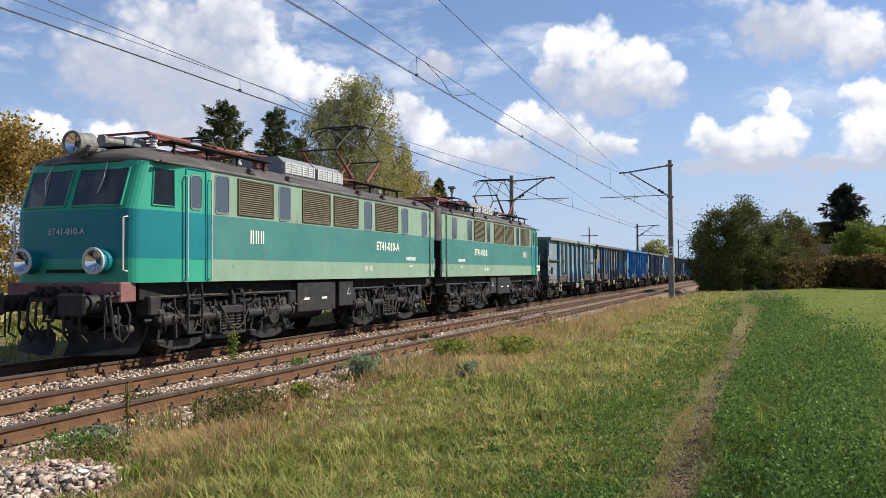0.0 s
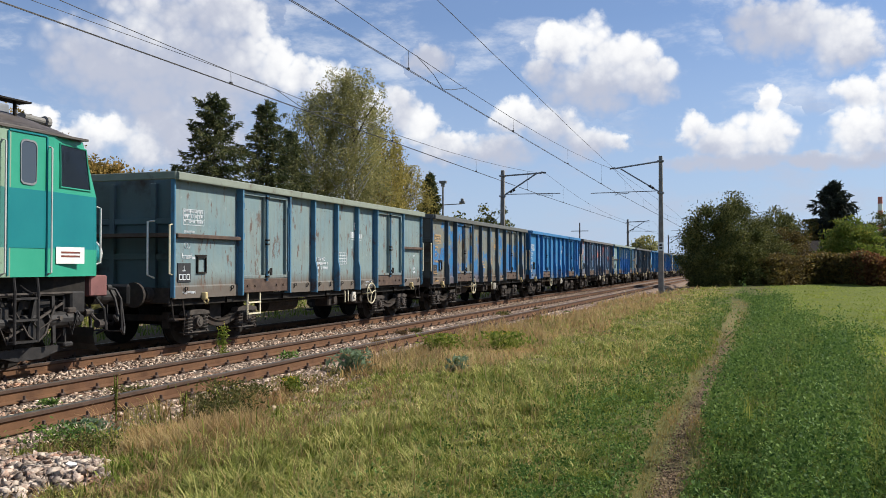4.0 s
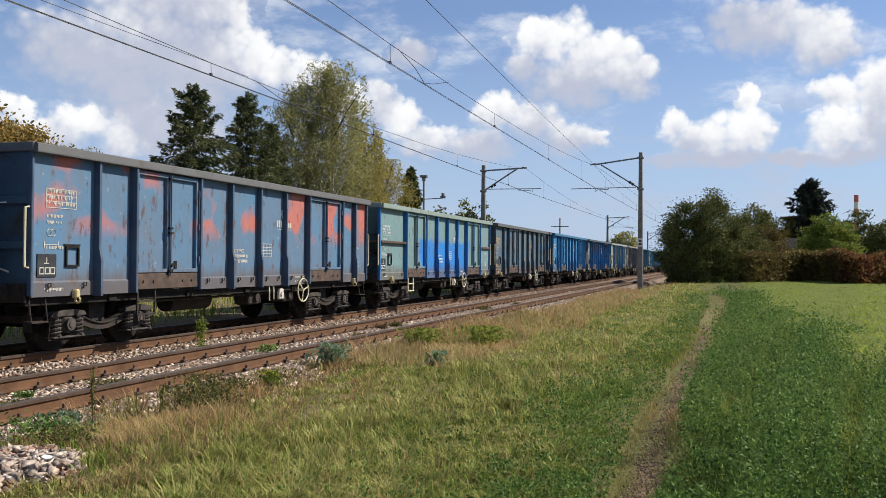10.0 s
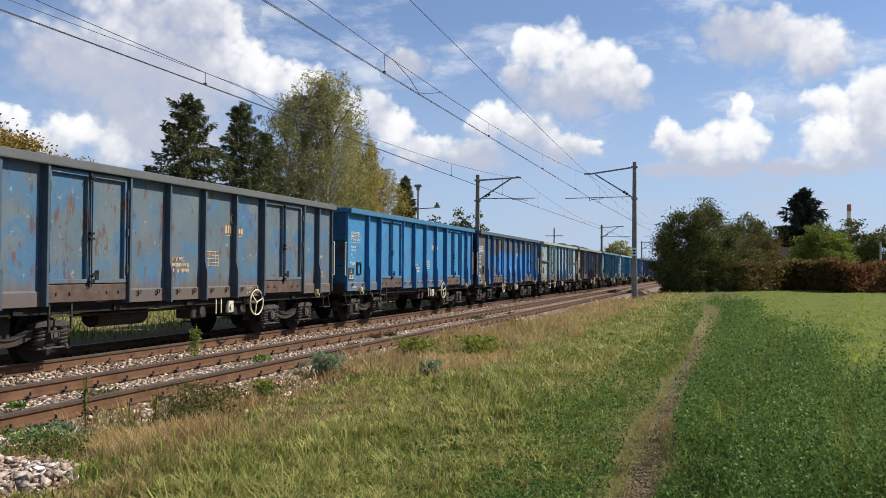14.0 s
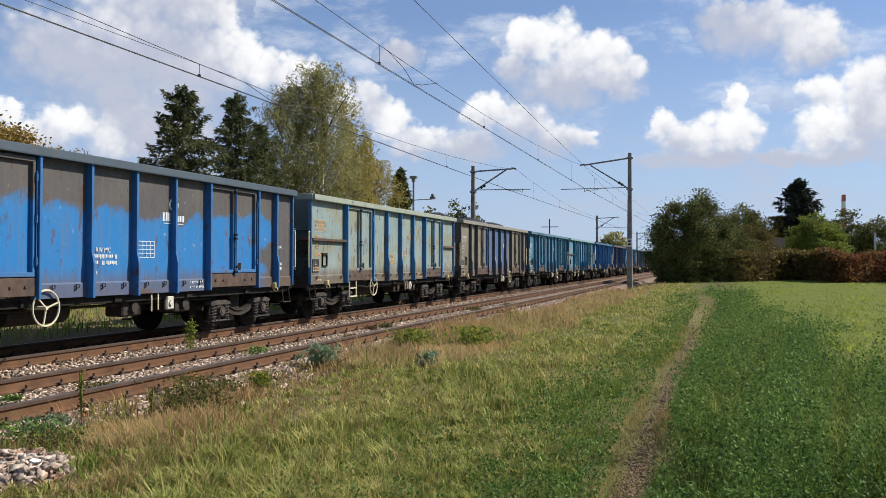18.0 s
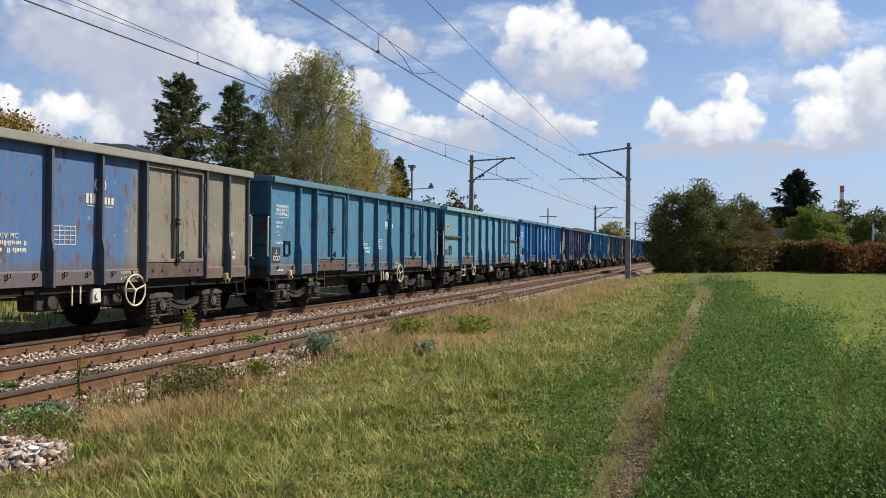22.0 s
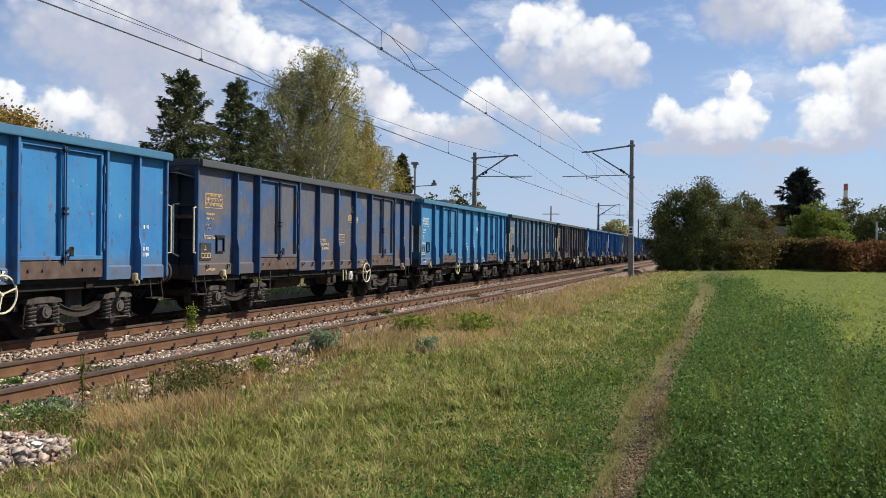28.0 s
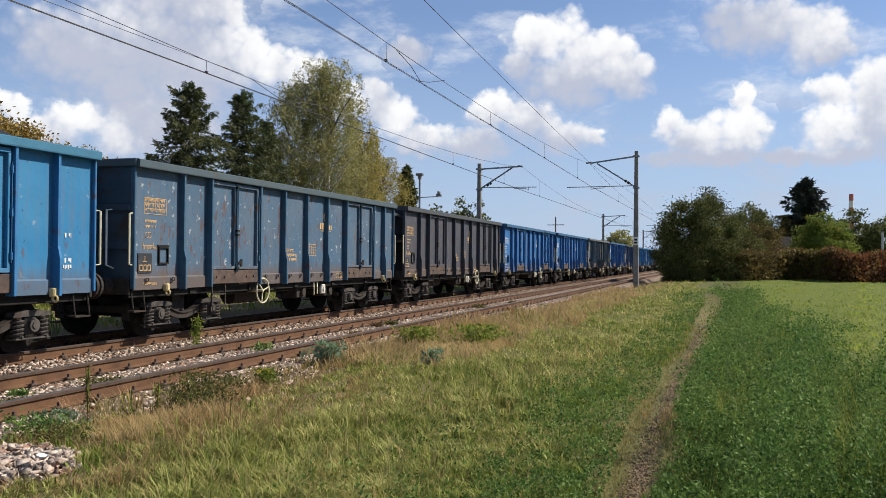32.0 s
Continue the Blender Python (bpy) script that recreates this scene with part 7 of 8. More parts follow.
make_tree("broadleaf_tree", "broadleaf tree shading the lawn", *at(-13.5, 78), 7.5, 6.0, 0.1, 8000, 0.28, "oak_leaf", 35, group=right)


def make_hedge():
    h = thing("hedge", "long hedge turning red and brown along the meadow", "hedge", at=pose(0, 0, 0))
    r = np.random.default_rng(5)
    for k, (a0, a1, mat_name) in enumerate(((0.7, -3.0, "brown_leaf"), (-2.6, -6.6, "brown_leaf"), (-3.4, -6.0, "hedge_leaf"), (-5.8, -11.5, "red_leaf"))):
        n = int(15000 * (a0 - a1) / 3)
        az = np.radians(r.uniform(a1, a0, n))
        d = 77 + r.normal(0, 0.8, n) + 3 * np.sin(az * 60)
        top = 2.20 + 0.15 * np.sin(az * 150) + 0.12 * np.sin(az * 61 + 1) + np.abs(r.normal(0, 0.15, n))
        z = top * r.uniform(0, 1, n) ** 0.8 + ground_height(-d * np.sin(az), d * np.cos(az))
        c = np.stack([-d * np.sin(az), d * np.cos(az), z], 1)
        tagged(foliage("foliage", c, r.uniform(0.12, 0.26, n), M[mat_name], h, 50 + k, 0.1, 1.2), kind="stuff")
        bm = bmesh.new()
        for j in range(14):
            q = radians(a0 + (a1 - a0) * (j + 0.5) / 14)
            back = 77.4 + 3 * math.sin(q * 60)
            x, y = -back * math.sin(q), back * math.cos(q)
            rod(bm, (x, y, -0.2), (x + r.normal(0, 0.2), y, 2.0), 0.04, 5, 0.015)
        part("stem", bm, M["bark"], h)


make_hedge()
# the far edge of the land behind the train, a low scrub
scrub = thing("scrub", "low yellow-green scrub behind the far track", "shrub")
_n = 26000
_y = rng.uniform(18, 170, _n)
_x = -19 - rng.gamma(2.0, 2.0, _n) - _y * 0.06
tagged(foliage("foliage", np.stack([_x, _y, GROUND_Z + rng.uniform(0.0, 1.0, _n) ** 1.5 * (0.8 + _y * 0.014)], 1), rng.uniform(0.15, 0.4, _n), M["birch_leaf"], scrub, 61, 0.0, 1.5), kind="stuff")

# ------------------------------------------------------------------ far things
M["band_red"] = matter("faded_red_band", (0.42, 0.13, 0.10), (0.5, 0.18, 0.14), 0.3, 0.8, 0, 0.1, 2)
chimney = thing("factory_chimney", "far red and white banded factory chimney", "chimney", at=pose(*at(-7.42, 700), 0))
for k in range(6):
    bm = bmesh.new()
    rod(bm, (0, 0, 22 + k * 5.0), (0, 0, 27 + k * 5.0), 2.1 - k * 0.10, 16, 2.0 - k * 0.10)
    part("band", bm, M["band_red"] if k % 2 else M["white"], chimney)
bm = bmesh.new()
rod(bm, (0, 0, -1), (0, 0, 22), 2.7, 16, 2.1)
part("shaft", bm, M["concrete"], chimney)
M["roof_tile"] = matter("dark_roof_sheet", (0.030, 0.027, 0.025), (0.055, 0.048, 0.044), 3, 0.95, 0, 0.2, 20, spec=0.04)
M["plaster"] = matter("brown_plaster", (0.20, 0.17, 0.13), (0.27, 0.23, 0.18), 3, 0.9, 0, 0.2, 20)
shed = thing("house", "low house with a dark roof behind the hedge", "house", at=pose(*at(-4.7, 104), 0.1, 0, 0, 12))
bm = bmesh.new()
box(bm, -4, 4, -3, 3, -0.5, 2.2)
part("wall", bm, M["plaster"], shed)
bm = bmesh.new()
prism(bm, [(-3.5, 2.1), (3.5, 2.1), (0, 4.3)], "x", -4.4, 4.4)
part("roof", bm, M["roof_tile"], shed)
post = thing("concrete_post", "slim pale concrete post behind the hedge", "post", at=pose(*at(-9.1, 86), 0))
bm = bmesh.new()
box(bm, -0.08, 0.08, -0.08, 0.08, -0.3, 4.3, 0.02)
part("shaft", bm, M["pale_grey"], post)
bm = bmesh.new()
box(bm, -0.14, 0.14, -0.14, 0.14, 4.3, 4.38, 0.02)
part("cap", bm, M["concrete"], post)
# a pole with lamps and a crossed pole beyond the train
pole = thing("lamp_pole", "grey steel pole with two small head boxes", "pole", at=pose(*at(19.45, 66), GROUND_Z))
bm = bmesh.new()
rod(bm, (0, 0, 0), (0, 0, 7.9), 0.10, 10, 0.07)
part("shaft", bm, M["galv"], pole)
bm = bmesh.new()
box(bm, -0.28, 0.28, -0.15, 0.15, 8.05, 8.25, 0.03)
box(bm, -0.12, 0.12, -0.12, 0.12, 7.8, 8.05, 0.02)
part("head_box", bm, M["galv"], pole)
bm = bmesh.new()
bar(bm, (0, 0, 6.4), (1.5, 0, 6.45), 0.06, 0.06)
part("bracket", bm, M["galv"], pole)
bm = bmesh.new()
box(bm, 1.35, 1.75, -0.14, 0.14, 6.45, 6.65, 0.03)
box(bm, 1.45, 1.65, -0.12, 0.12, 6.65, 6.85, 0.03)
part("head_box", bm, M["galv"], pole)
cross = thing("power_pole", "far timber power pole with a cross arm", "pole", at=pose(*at(10.45, 170), GROUND_Z))
bm = bmesh.new()
rod(bm, (0, 0, 0), (0, 0, 10.2), 0.16, 8, 0.11)
part("shaft", bm, M["wood"], cross)
bm = bmesh.new()
bar(bm, (-1.7, 0, 8.6), (1.7, 0, 8.6), 0.14, 0.14)
part("cross_arm", bm, M["wood"], cross)
# ------------------------------------------------------------------ sleepers, fastenings, ballast
def make_sleepers(tr, axis, z, y0, n):
    bm = bmesh.new()
    box(bm, -1.28, 1.28, -0.12, 0.12, -0.32, -0.200, 0.012)
    first = part("sleeper", bm, M["wood"], tr)
    first.location = (0, y0, 0)
    for k in range(1, n):
        o = new("sleeper", first.data)
        o.parent, o.location = tr, (0, y0 + 0.62 * k, 0)
    bm = bmesh.new()
    for s in (1, -1):
        box(bm, s * 0.095 - 0.03, s * 0.095 + 0.03, -0.04, 0.04, -0.168, -0.135, 0.008)
        rod(bm, (s * 0.105, 0, -0.15), (s * 0.105, 0, -0.09), 0.018, 6)
    box(bm, -0.13, 0.13, -0.06, 0.06, -0.182, -0.172)
    clip = part("fastening", bm, M["rusty"], tr)
    clip.location = (0.7535, y0, 0)
    for k in range(0, min(n, 130)):
        for dx in (0.7535, -0.7535):
            if k == 0 and dx > 0:
                continue
            o = new("fastening", clip.data)
            o.parent, o.location = tr, (dx, y0 + 0.62 * k, 0)


make_sleepers(far_track, TRAIN_X, 0.0, 4.0, 230)
make_sleepers(near_track, NEAR_X, NEAR_Z, 2.0, 230)

STONE_V = np.array([(-0.5, -0.40, 0.0), (0.55, -0.35, 0.05), (0.05, 0.55, -0.05), (-0.35, 0.05, 0.46), (0.36, -0.02, 0.40), (0.0, -0.1, -0.4)])
STONE_F = np.array([(0, 1, 4), (0, 4, 3), (1, 2, 4), (2, 0, 3), (2, 3, 4), (0, 5, 1), (1, 5, 2)])
# near-black stone colour stands for the shade beneath the train
M["shaded_stone"] = matter("shaded_ballast_stone", (0.018, 0.015, 0.013), (0.06, 0.05, 0.042), 9.0, 0.9, 0, 0.3, 30, None, 1, 0.5, 0.4, 0.15, True)
M["heap_stone"] = matter("reddish_broken_stone", (0.20, 0.145, 0.115), (0.50, 0.42, 0.345), 11.0, 0.95, 0, 0.5, 30, (0.24, 0.12, 0.075), 3.5, 0.52, 0.6, 0.15, True)
M["stone"] = matter("ballast_stone", (0.22, 0.155, 0.115), (0.56, 0.45, 0.35), 9.0, 0.95, 0, 0.4, 30, (0.26, 0.13, 0.075), 2.5, 0.53, 0.65, 0.2, True)


def stones(name, label, n, xs, ys, z, size, seed, material="stone"):
    r = np.random.default_rng(seed)
    y = ys[0] * (ys[1] / ys[0]) ** r.uniform(0, 1, n)
    x = r.uniform(xs[0], xs[1], n)
    zz = z(x, y) if callable(z) else np.full(n, z)
    s = r.uniform(0.45, 1.5, (n, 1)) * size * 0.8 * np.stack([r.uniform(0.8, 1.3, n), r.uniform(0.7, 1.1, n), r.uniform(0.6, 1.1, n)], 1)
    return tagged(spread(name, STONE_V, STONE_F, np.stack([x, y, zz], 1), s, r.uniform(0, math.tau, n), M[material], r.normal(0, 1.4, n), rough=0.08), label, "stones", kind="stuff")


stones("ballast_stones", "loose ballast stones between the two tracks", 14000, (TRAIN_X + 0.80, NEAR_X - 0.80), (5, 70), -0.185, 0.066, 1)
stones("ballast_stones", "loose ballast stones inside the empty track", 14000, (NEAR_X - 0.70, NEAR_X + 0.70), (4, 60), NEAR_Z - 0.20, 0.062, 2)
stones("ballast_stones", "loose ballast stones beside the empty track", 13000, (NEAR_X + 0.80, NEAR_X + 2.1), (4, 60), lambda x, y: NEAR_Z - 0.20 - np.clip(x - NEAR_X - 1.2, 0, 1) * 0.22, 0.066, 3)
stones("ballast_stones", "ballast stones under the train, its shade put into their dark colour", 5000, (TRAIN_X - 0.70, TRAIN_X + 0.70), (7, 45), -0.19, 0.075, 4, "shaded_stone")


def make_heap(x, y, rad, high, n, seed):
    r = np.random.default_rng(seed)
    a, d = r.uniform(0, math.tau, n), rad * np.sqrt(r.uniform(0, 1, n))
    px, py = x + d * np.cos(a), y + d * np.sin(a) * 1.2
    pz = ground_height(px, py) + high * np.clip(1 - (d / rad) ** 2, 0, 1) - 0.01 + r.normal(0, 0.012, n)
    s = r.uniform(0.45, 1.5, (n, 1)) * 0.062 * np.stack([r.uniform(0.9, 1.6, n), r.uniform(0.7, 1.1, n), r.uniform(0.6, 1.2, n)], 1)
    tagged(spread("stone_heap", STONE_V, STONE_F, np.stack([px, py, pz], 1), s, r.uniform(0, math.tau, n), M["heap_stone"], r.normal(0, 1.6, n), rough=0.08), "low heap of pale reddish broken stones in the grass", "stones", kind="stuff")


make_heap(-5.46, 5.34, 0.68, 0.08, 1500, 8)
bm = bmesh.new()
prism(bm, [(-0.045, -0.012), (-0.008, -0.028), (0.042, -0.012), (0.035, 0.018), (-0.030, 0.024)], "z", -0.008, 0.010)
white_stone = part("white_stone", bm, M["white"])
white_stone.matrix_basis = pose(-5.17, 5.62, float(ground_height(np.array(-5.17), np.array(5.62))) + 0.075, 25, 10, 30)
tagged(white_stone, "single white broken stone on the heap", "stone")

# ------------------------------------------------------------------ grass and herbs
BLADE_V = np.array([(-0.5, 0, 0), (0.5, 0, 0), (0.38, 0.14, 0.62), (-0.38, 0.14, 0.62), (0.06, 0.75, 0.95), (-0.06, 0.75, 0.95)])
BLADE_F = np.array([(0, 1, 2, 3), (3, 2, 4, 5)])
SHORT_V = np.array([(-0.5, 0, 0), (0.5, 0, 0), (0.12, 0.35, 1.0), (-0.12, 0.35, 1.0)])
SHORT_F = np.array([(0, 1, 2, 3)])
M["grass_green"] = leafy("green_grass", (0.08, 0.130, 0.016), (0.21, 0.275, 0.040), (0.38, 0.36, 0.095))
M["grass_olive"] = leafy("yellow_green_grass", (0.135, 0.170, 0.032), (0.41, 0.42, 0.110), (0.70, 0.60, 0.26))
M["grass_dry"] = leafy("dry_grass", (0.25, 0.160, 0.072), (0.48, 0.35, 0.18), (0.36, 0.18, 0.085))
M["grass_straw"] = leafy("straw_grass", (0.34, 0.25, 0.11), (0.56, 0.43, 0.21), (0.42, 0.24, 0.10))
M["grass_mixed"] = leafy("half_dry_grass", (0.12, 0.15, 0.03), (0.38, 0.31, 0.12), (0.46, 0.31, 0.13))
M["clover"] = leafy("clover_leaf", (0.032, 0.080, 0.018), (0.116, 0.205, 0.040), (0.25, 0.345, 0.085), 0.68, 0.30)
M["lawn"] = leafy("short_lawn", (0.18, 0.245, 0.032), (0.27, 0.33, 0.055), (0.38, 0.37, 0.085), 0.72, 0.5)
M["thistle_leaf"] = leafy("grey_green_leaf", (0.14, 0.20, 0.12), (0.21, 0.27, 0.17), (0.17, 0.23, 0.10))
M["weed_leaf"] = leafy("brownish_weed_leaf", (0.045, 0.06, 0.018), (0.13, 0.13, 0.04), (0.22, 0.15, 0.06))
M["dry_weed"] = leafy("dried_weed_leaf", (0.10, 0.055, 0.03), (0.20, 0.12, 0.065), (0.13, 0.12, 0.045))
M["flower"] = leafy("yellow_flower", (0.50, 0.38, 0.03), (0.60, 0.48, 0.05), (0.45, 0.35, 0.03))


def wander(x, y):
    return np.sin(x * 1.7 + y * 0.6) * np.sin(y * 0.9 - x * 0.4) + 0.6 * np.sin(x * 4.1 + 2) * np.sin(y * 2.3 + x)


HEAP_AT, HEAP_RAD = (-5.46, 5.34), 0.66


def sow(name, label, n, keep, high, wide, material, seed, near=4.6, far=70.0, az=(-14, 60), lean=0.6, clump=0.0, tuft=1, short=False):
    """Blades thick near where one stands and thinner, larger far off; tuft: so many spring from one root and bend outwards."""
    r = np.random.default_rng(seed)
    n = n // tuft
    a = np.radians(r.uniform(az[0], az[1], n))
    d = near * (far / near) ** r.uniform(0, 1, n)
    x, y = -d * np.sin(a), d * np.cos(a)
    if clump:
        x = x + clump * np.sin(x * 9.0 + y * 3.0) * 0.12
        y = y + clump * np.sin(y * 8.0 - x * 4.0) * 0.12
    k = keep(x, y, r.uniform(0, 1, n)) & (np.hypot(x - HEAP_AT[0], y - HEAP_AT[1]) > HEAP_RAD * 0.96)
    x, y, d = x[k], y[k], d[k]
    if tuft > 9:       # trodden, sun-bleached spot without green
        k = np.hypot((x + 5.15) * 1.2, (y - 7.15) * 0.9) > 0.42 + 0.12 * wander(x * 3, y * 3)
        x, y, d = x[k], y[k], d[k]
    size = r.uniform(0.55, 1.3, len(x))
    spins = 2.5 * wander(x * 0.9, y * 0.9) + r.normal(0, 1.0, len(x))
    tilts = -0.25 + r.normal(0, lean, len(x))
    if tuft > 1:
        x, y, d, size, spins = (np.repeat(q, tuft) for q in (x, y, d, size, spins))
        out = r.uniform(0, math.tau, len(x))
        q = np.abs(r.normal(0, 0.035, len(x))) * (1 + d / 12)
        x, y = x + np.cos(out) * q, y + np.sin(out) * q
        spins = out - math.pi / 2 + 0.25 * np.sin(spins) + r.normal(0, 0.45, len(x))
        tilts = -np.clip(r.normal(0.05, 0.30, len(x)) + 4.0 * q / (1 + d / 12), -0.3, 1.0)
    m = len(x)
    grow = 0.75 + 0.5 * wander(x * 0.7, y * 0.7).clip(-0.6, 1.2)
    h = r.uniform(0.5, 1.25, m) * high * np.clip(grow, 0.45, 1.4) * size
    w = wide * (1 + d / 9.0) * r.uniform(0.7, 1.3, m)
    s = np.stack([w, h, h], 1)
    return tagged(spread(name, SHORT_V if short else BLADE_V, SHORT_F if short else BLADE_F, np.stack([x, y, ground_height(x, y) - 0.01], 1), s, spins, M[material], tilts), label, "grass", kind="stuff")


off_path = lambda x, y: x + 0.645 - 0.008 * y - 0.03 * np.sin(y * 0.37) - 0.05 * np.sin(y * 1.1 + 1)
on_path = lambda x, y: (np.abs(off_path(x, y) + 0.03) < 0.10 + 0.04 * np.sin(y * 1.9) + 0.30 * np.clip((y - 18) / 14, 0, 1)) & (y < 30 + 6 * np.sin(x * 9))
edge = lambda x, y: x + 0.45 * wander(x * 0.5, y * 0.25)
sow("meadow_grass", "yellow-green meadow grass in uneven tufts", 310000, lambda x, y, q: (edge(x, y) > -5.2) & (edge(x, y) < -1.3) & ~on_path(x, y), 0.145, 0.0066, "grass_olive", 101, clump=1.0, tuft=12)
sow("meadow_grass", "green meadow grass beside the path", 210000, lambda x, y, q: (edge(x, y) > -4.6) & (edge(x, y) < -0.9) & ~on_path(x, y) & (q < 0.55 + 0.4 * (edge(x, y) > -2.3)), 0.135, 0.0060, "grass_green", 102, clump=1.0, tuft=10)
sow("dry_grass", "dry brown grass along the ballast", 120000, lambda x, y, q: (edge(x, y) > -6.3) & (edge(x, y) < -4.2 + 0.6 * (y > 13)) & (q < 0.30 + 0.5 * (wander(x * 0.6, y * 0.5) > 0.0) + 0.3 * (y > 13)), 0.22, 0.005, "grass_dry", 103, clump=1.0, tuft=8)
sow("meadow_grass", "short dense grass between the tufts", 170000, lambda x, y, q: (edge(x, y) > -5.4) & (edge(x, y) < -0.9) & ~on_path(x, y), 0.085, 0.0075, "grass_green", 131, lean=0.5, short=True, far=40)
sow("meadow_grass", "short yellowing grass between the tufts", 110000, lambda x, y, q: (edge(x, y) > -5.9) & (edge(x, y) < -1.6) & ~on_path(x, y), 0.095, 0.0070, "grass_mixed", 132, lean=0.5, short=True, far=40)
sow("dry_stems", "pale dry stems scattered through the meadow", 42000, lambda x, y, q: (edge(x, y) > -5.6) & (edge(x, y) < -1.4) & (q < 0.3 + 0.7 * (wander(x * 0.4 + 3, y * 0.3) > 0.1)), 0.25, 0.004, "grass_straw", 109, lean=0.7)
sow("dry_grass", "tan dried grass bank beside the ballast", 60000, lambda x, y, q: (x > -6.2) & (x < -3.7 + 0.4 * wander(x, y * 0.4)) & (y > 12.5) & (q < 0.9), 0.25, 0.006, "grass_straw", 110, near=13, far=52, az=(4, 30))
sow("dry_grass", "flattened tan grass tuft beside the gravel", 44000, lambda x, y, q: np.hypot((x + 5.18) * 1.2, (y - 7.2) * 0.8) < 0.62 + 0.2 * wander(x * 3, y * 3), 0.22, 0.005, "grass_straw", 111, near=6.4, far=9.4, az=(29, 43), lean=1.1)
sow("trackside_weeds", "green weeds at the edge of the ballast", 60000, lambda x, y, q: (x > -6.3) & (x < -4.6) & (wander(x * 0.9 + 2, y * 0.7) > 0.15 - 0.5 * (y < 6.5)) & (np.hypot(x + 5.3, y - 5.3) > 0.52), 0.19, 0.009, "grass_green", 104, near=4.6, far=45)
sow("trackside_weeds", "brown and green weeds creeping over the ballast", 46000, lambda x, y, q: (x > -6.55) & (x < -5.3) & (y > 7.6) & (wander(x * 1.4 + 1, y * 0.8) + 0.25 * (x + 6.0) > -0.15), 0.14, 0.006, "grass_mixed", 114, near=7.6, far=48, az=(6, 42), tuft=8)
sow("lawn_grass", "short light green lawn beyond the herbs", 38000, lambda x, y, q: (x > 0.5) & (y > 14), 0.07, 0.010, "lawn", 105, near=14, far=95, az=(-18, 4))
sow("far_verge_grass", "tall grass beyond the train's track", 36000, lambda x, y, q: (x < -13.9) & (x > -24), 0.38, 0.008, "grass_green", 106, near=16, far=110, az=(8, 60))
sow("path_grass", "thin trodden grass on the path", 70000, lambda x, y, q: on_path(x, y) & ((wander(x * 3, y * 1.5) > 0.25) | (off_path(x, y) > 0.02 + 0.06 * wander(x * 5, y * 2))) & (q < 0.85), 0.06, 0.005, "grass_mixed", 107, az=(-4, 12), lean=1.1)
sow("path_grass", "dry grass along both sides of the path", 110000, lambda x, y, q: (np.abs(off_path(x, y)) < 0.42 + 0.08 * wander(x, y)) & ~on_path(x, y) & (y < 44), 0.085, 0.005, "grass_mixed", 112, az=(-4, 14), lean=1.0)


_r = np.random.default_rng(77)
_y = 4.8 * (24 / 4.8) ** _r.uniform(0, 1, 5200)
_x = -0.675 + 0.008 * _y + 0.03 * np.sin(_y * 0.37) + _r.normal(0, 0.07, 5200)
M["clod"] = matter("dry_soil_clod", (0.11, 0.075, 0.046), (0.28, 0.20, 0.135), 12, 0.95, 0, 0.3, 30, None, 1, 0.5, 0.5, 0.1, True)
tagged(spread("soil_clods", STONE_V, STONE_F, np.stack([_x, _y, ground_height(_x, _y) + 0.002], 1), _r.uniform(0.3, 1.4, (5200, 1)) ** 2 * 0.012 * np.ones((1, 3)), _r.uniform(0, math.tau, 5200), M["clod"], _r.normal(0, 0.9, 5200)), "small dry clods of earth on the trodden path", "soil", kind="stuff")
sow("straw_litter", "flat straws and dead stems lying on the path", 26000, lambda x, y, q: (np.abs(off_path(x, y)) < 0.24) & (y < 30), 0.05, 0.005, "grass_dry", 113, az=(-4, 12), lean=2.2, far=32)


# the meadow goes on round where one stands
sow("meadow_grass", "green meadow grass close at hand", 12000, lambda x, y, q: (np.abs(off_path(x, y)) > 0.2) & (x < -0.5) & (x > -5.5), 0.15, 0.006, "grass_olive", 121, near=1.0, far=9.0, az=(60, 180))
sow("meadow_grass", "green grass beside the path close at hand", 14000, lambda x, y, q: (np.abs(off_path(x, y)) > 0.2) & (x > -2.5), 0.16, 0.007, "grass_green", 122, near=1.0, far=9.0, az=(-200, -20))
sow("meadow_grass", "meadow grass at the walker's feet", 9000, lambda x, y, q: (np.abs(off_path(x, y)) > 0.2), 0.15, 0.006, "grass_green", 123, near=0.8, far=4.7, az=(-30, 60))


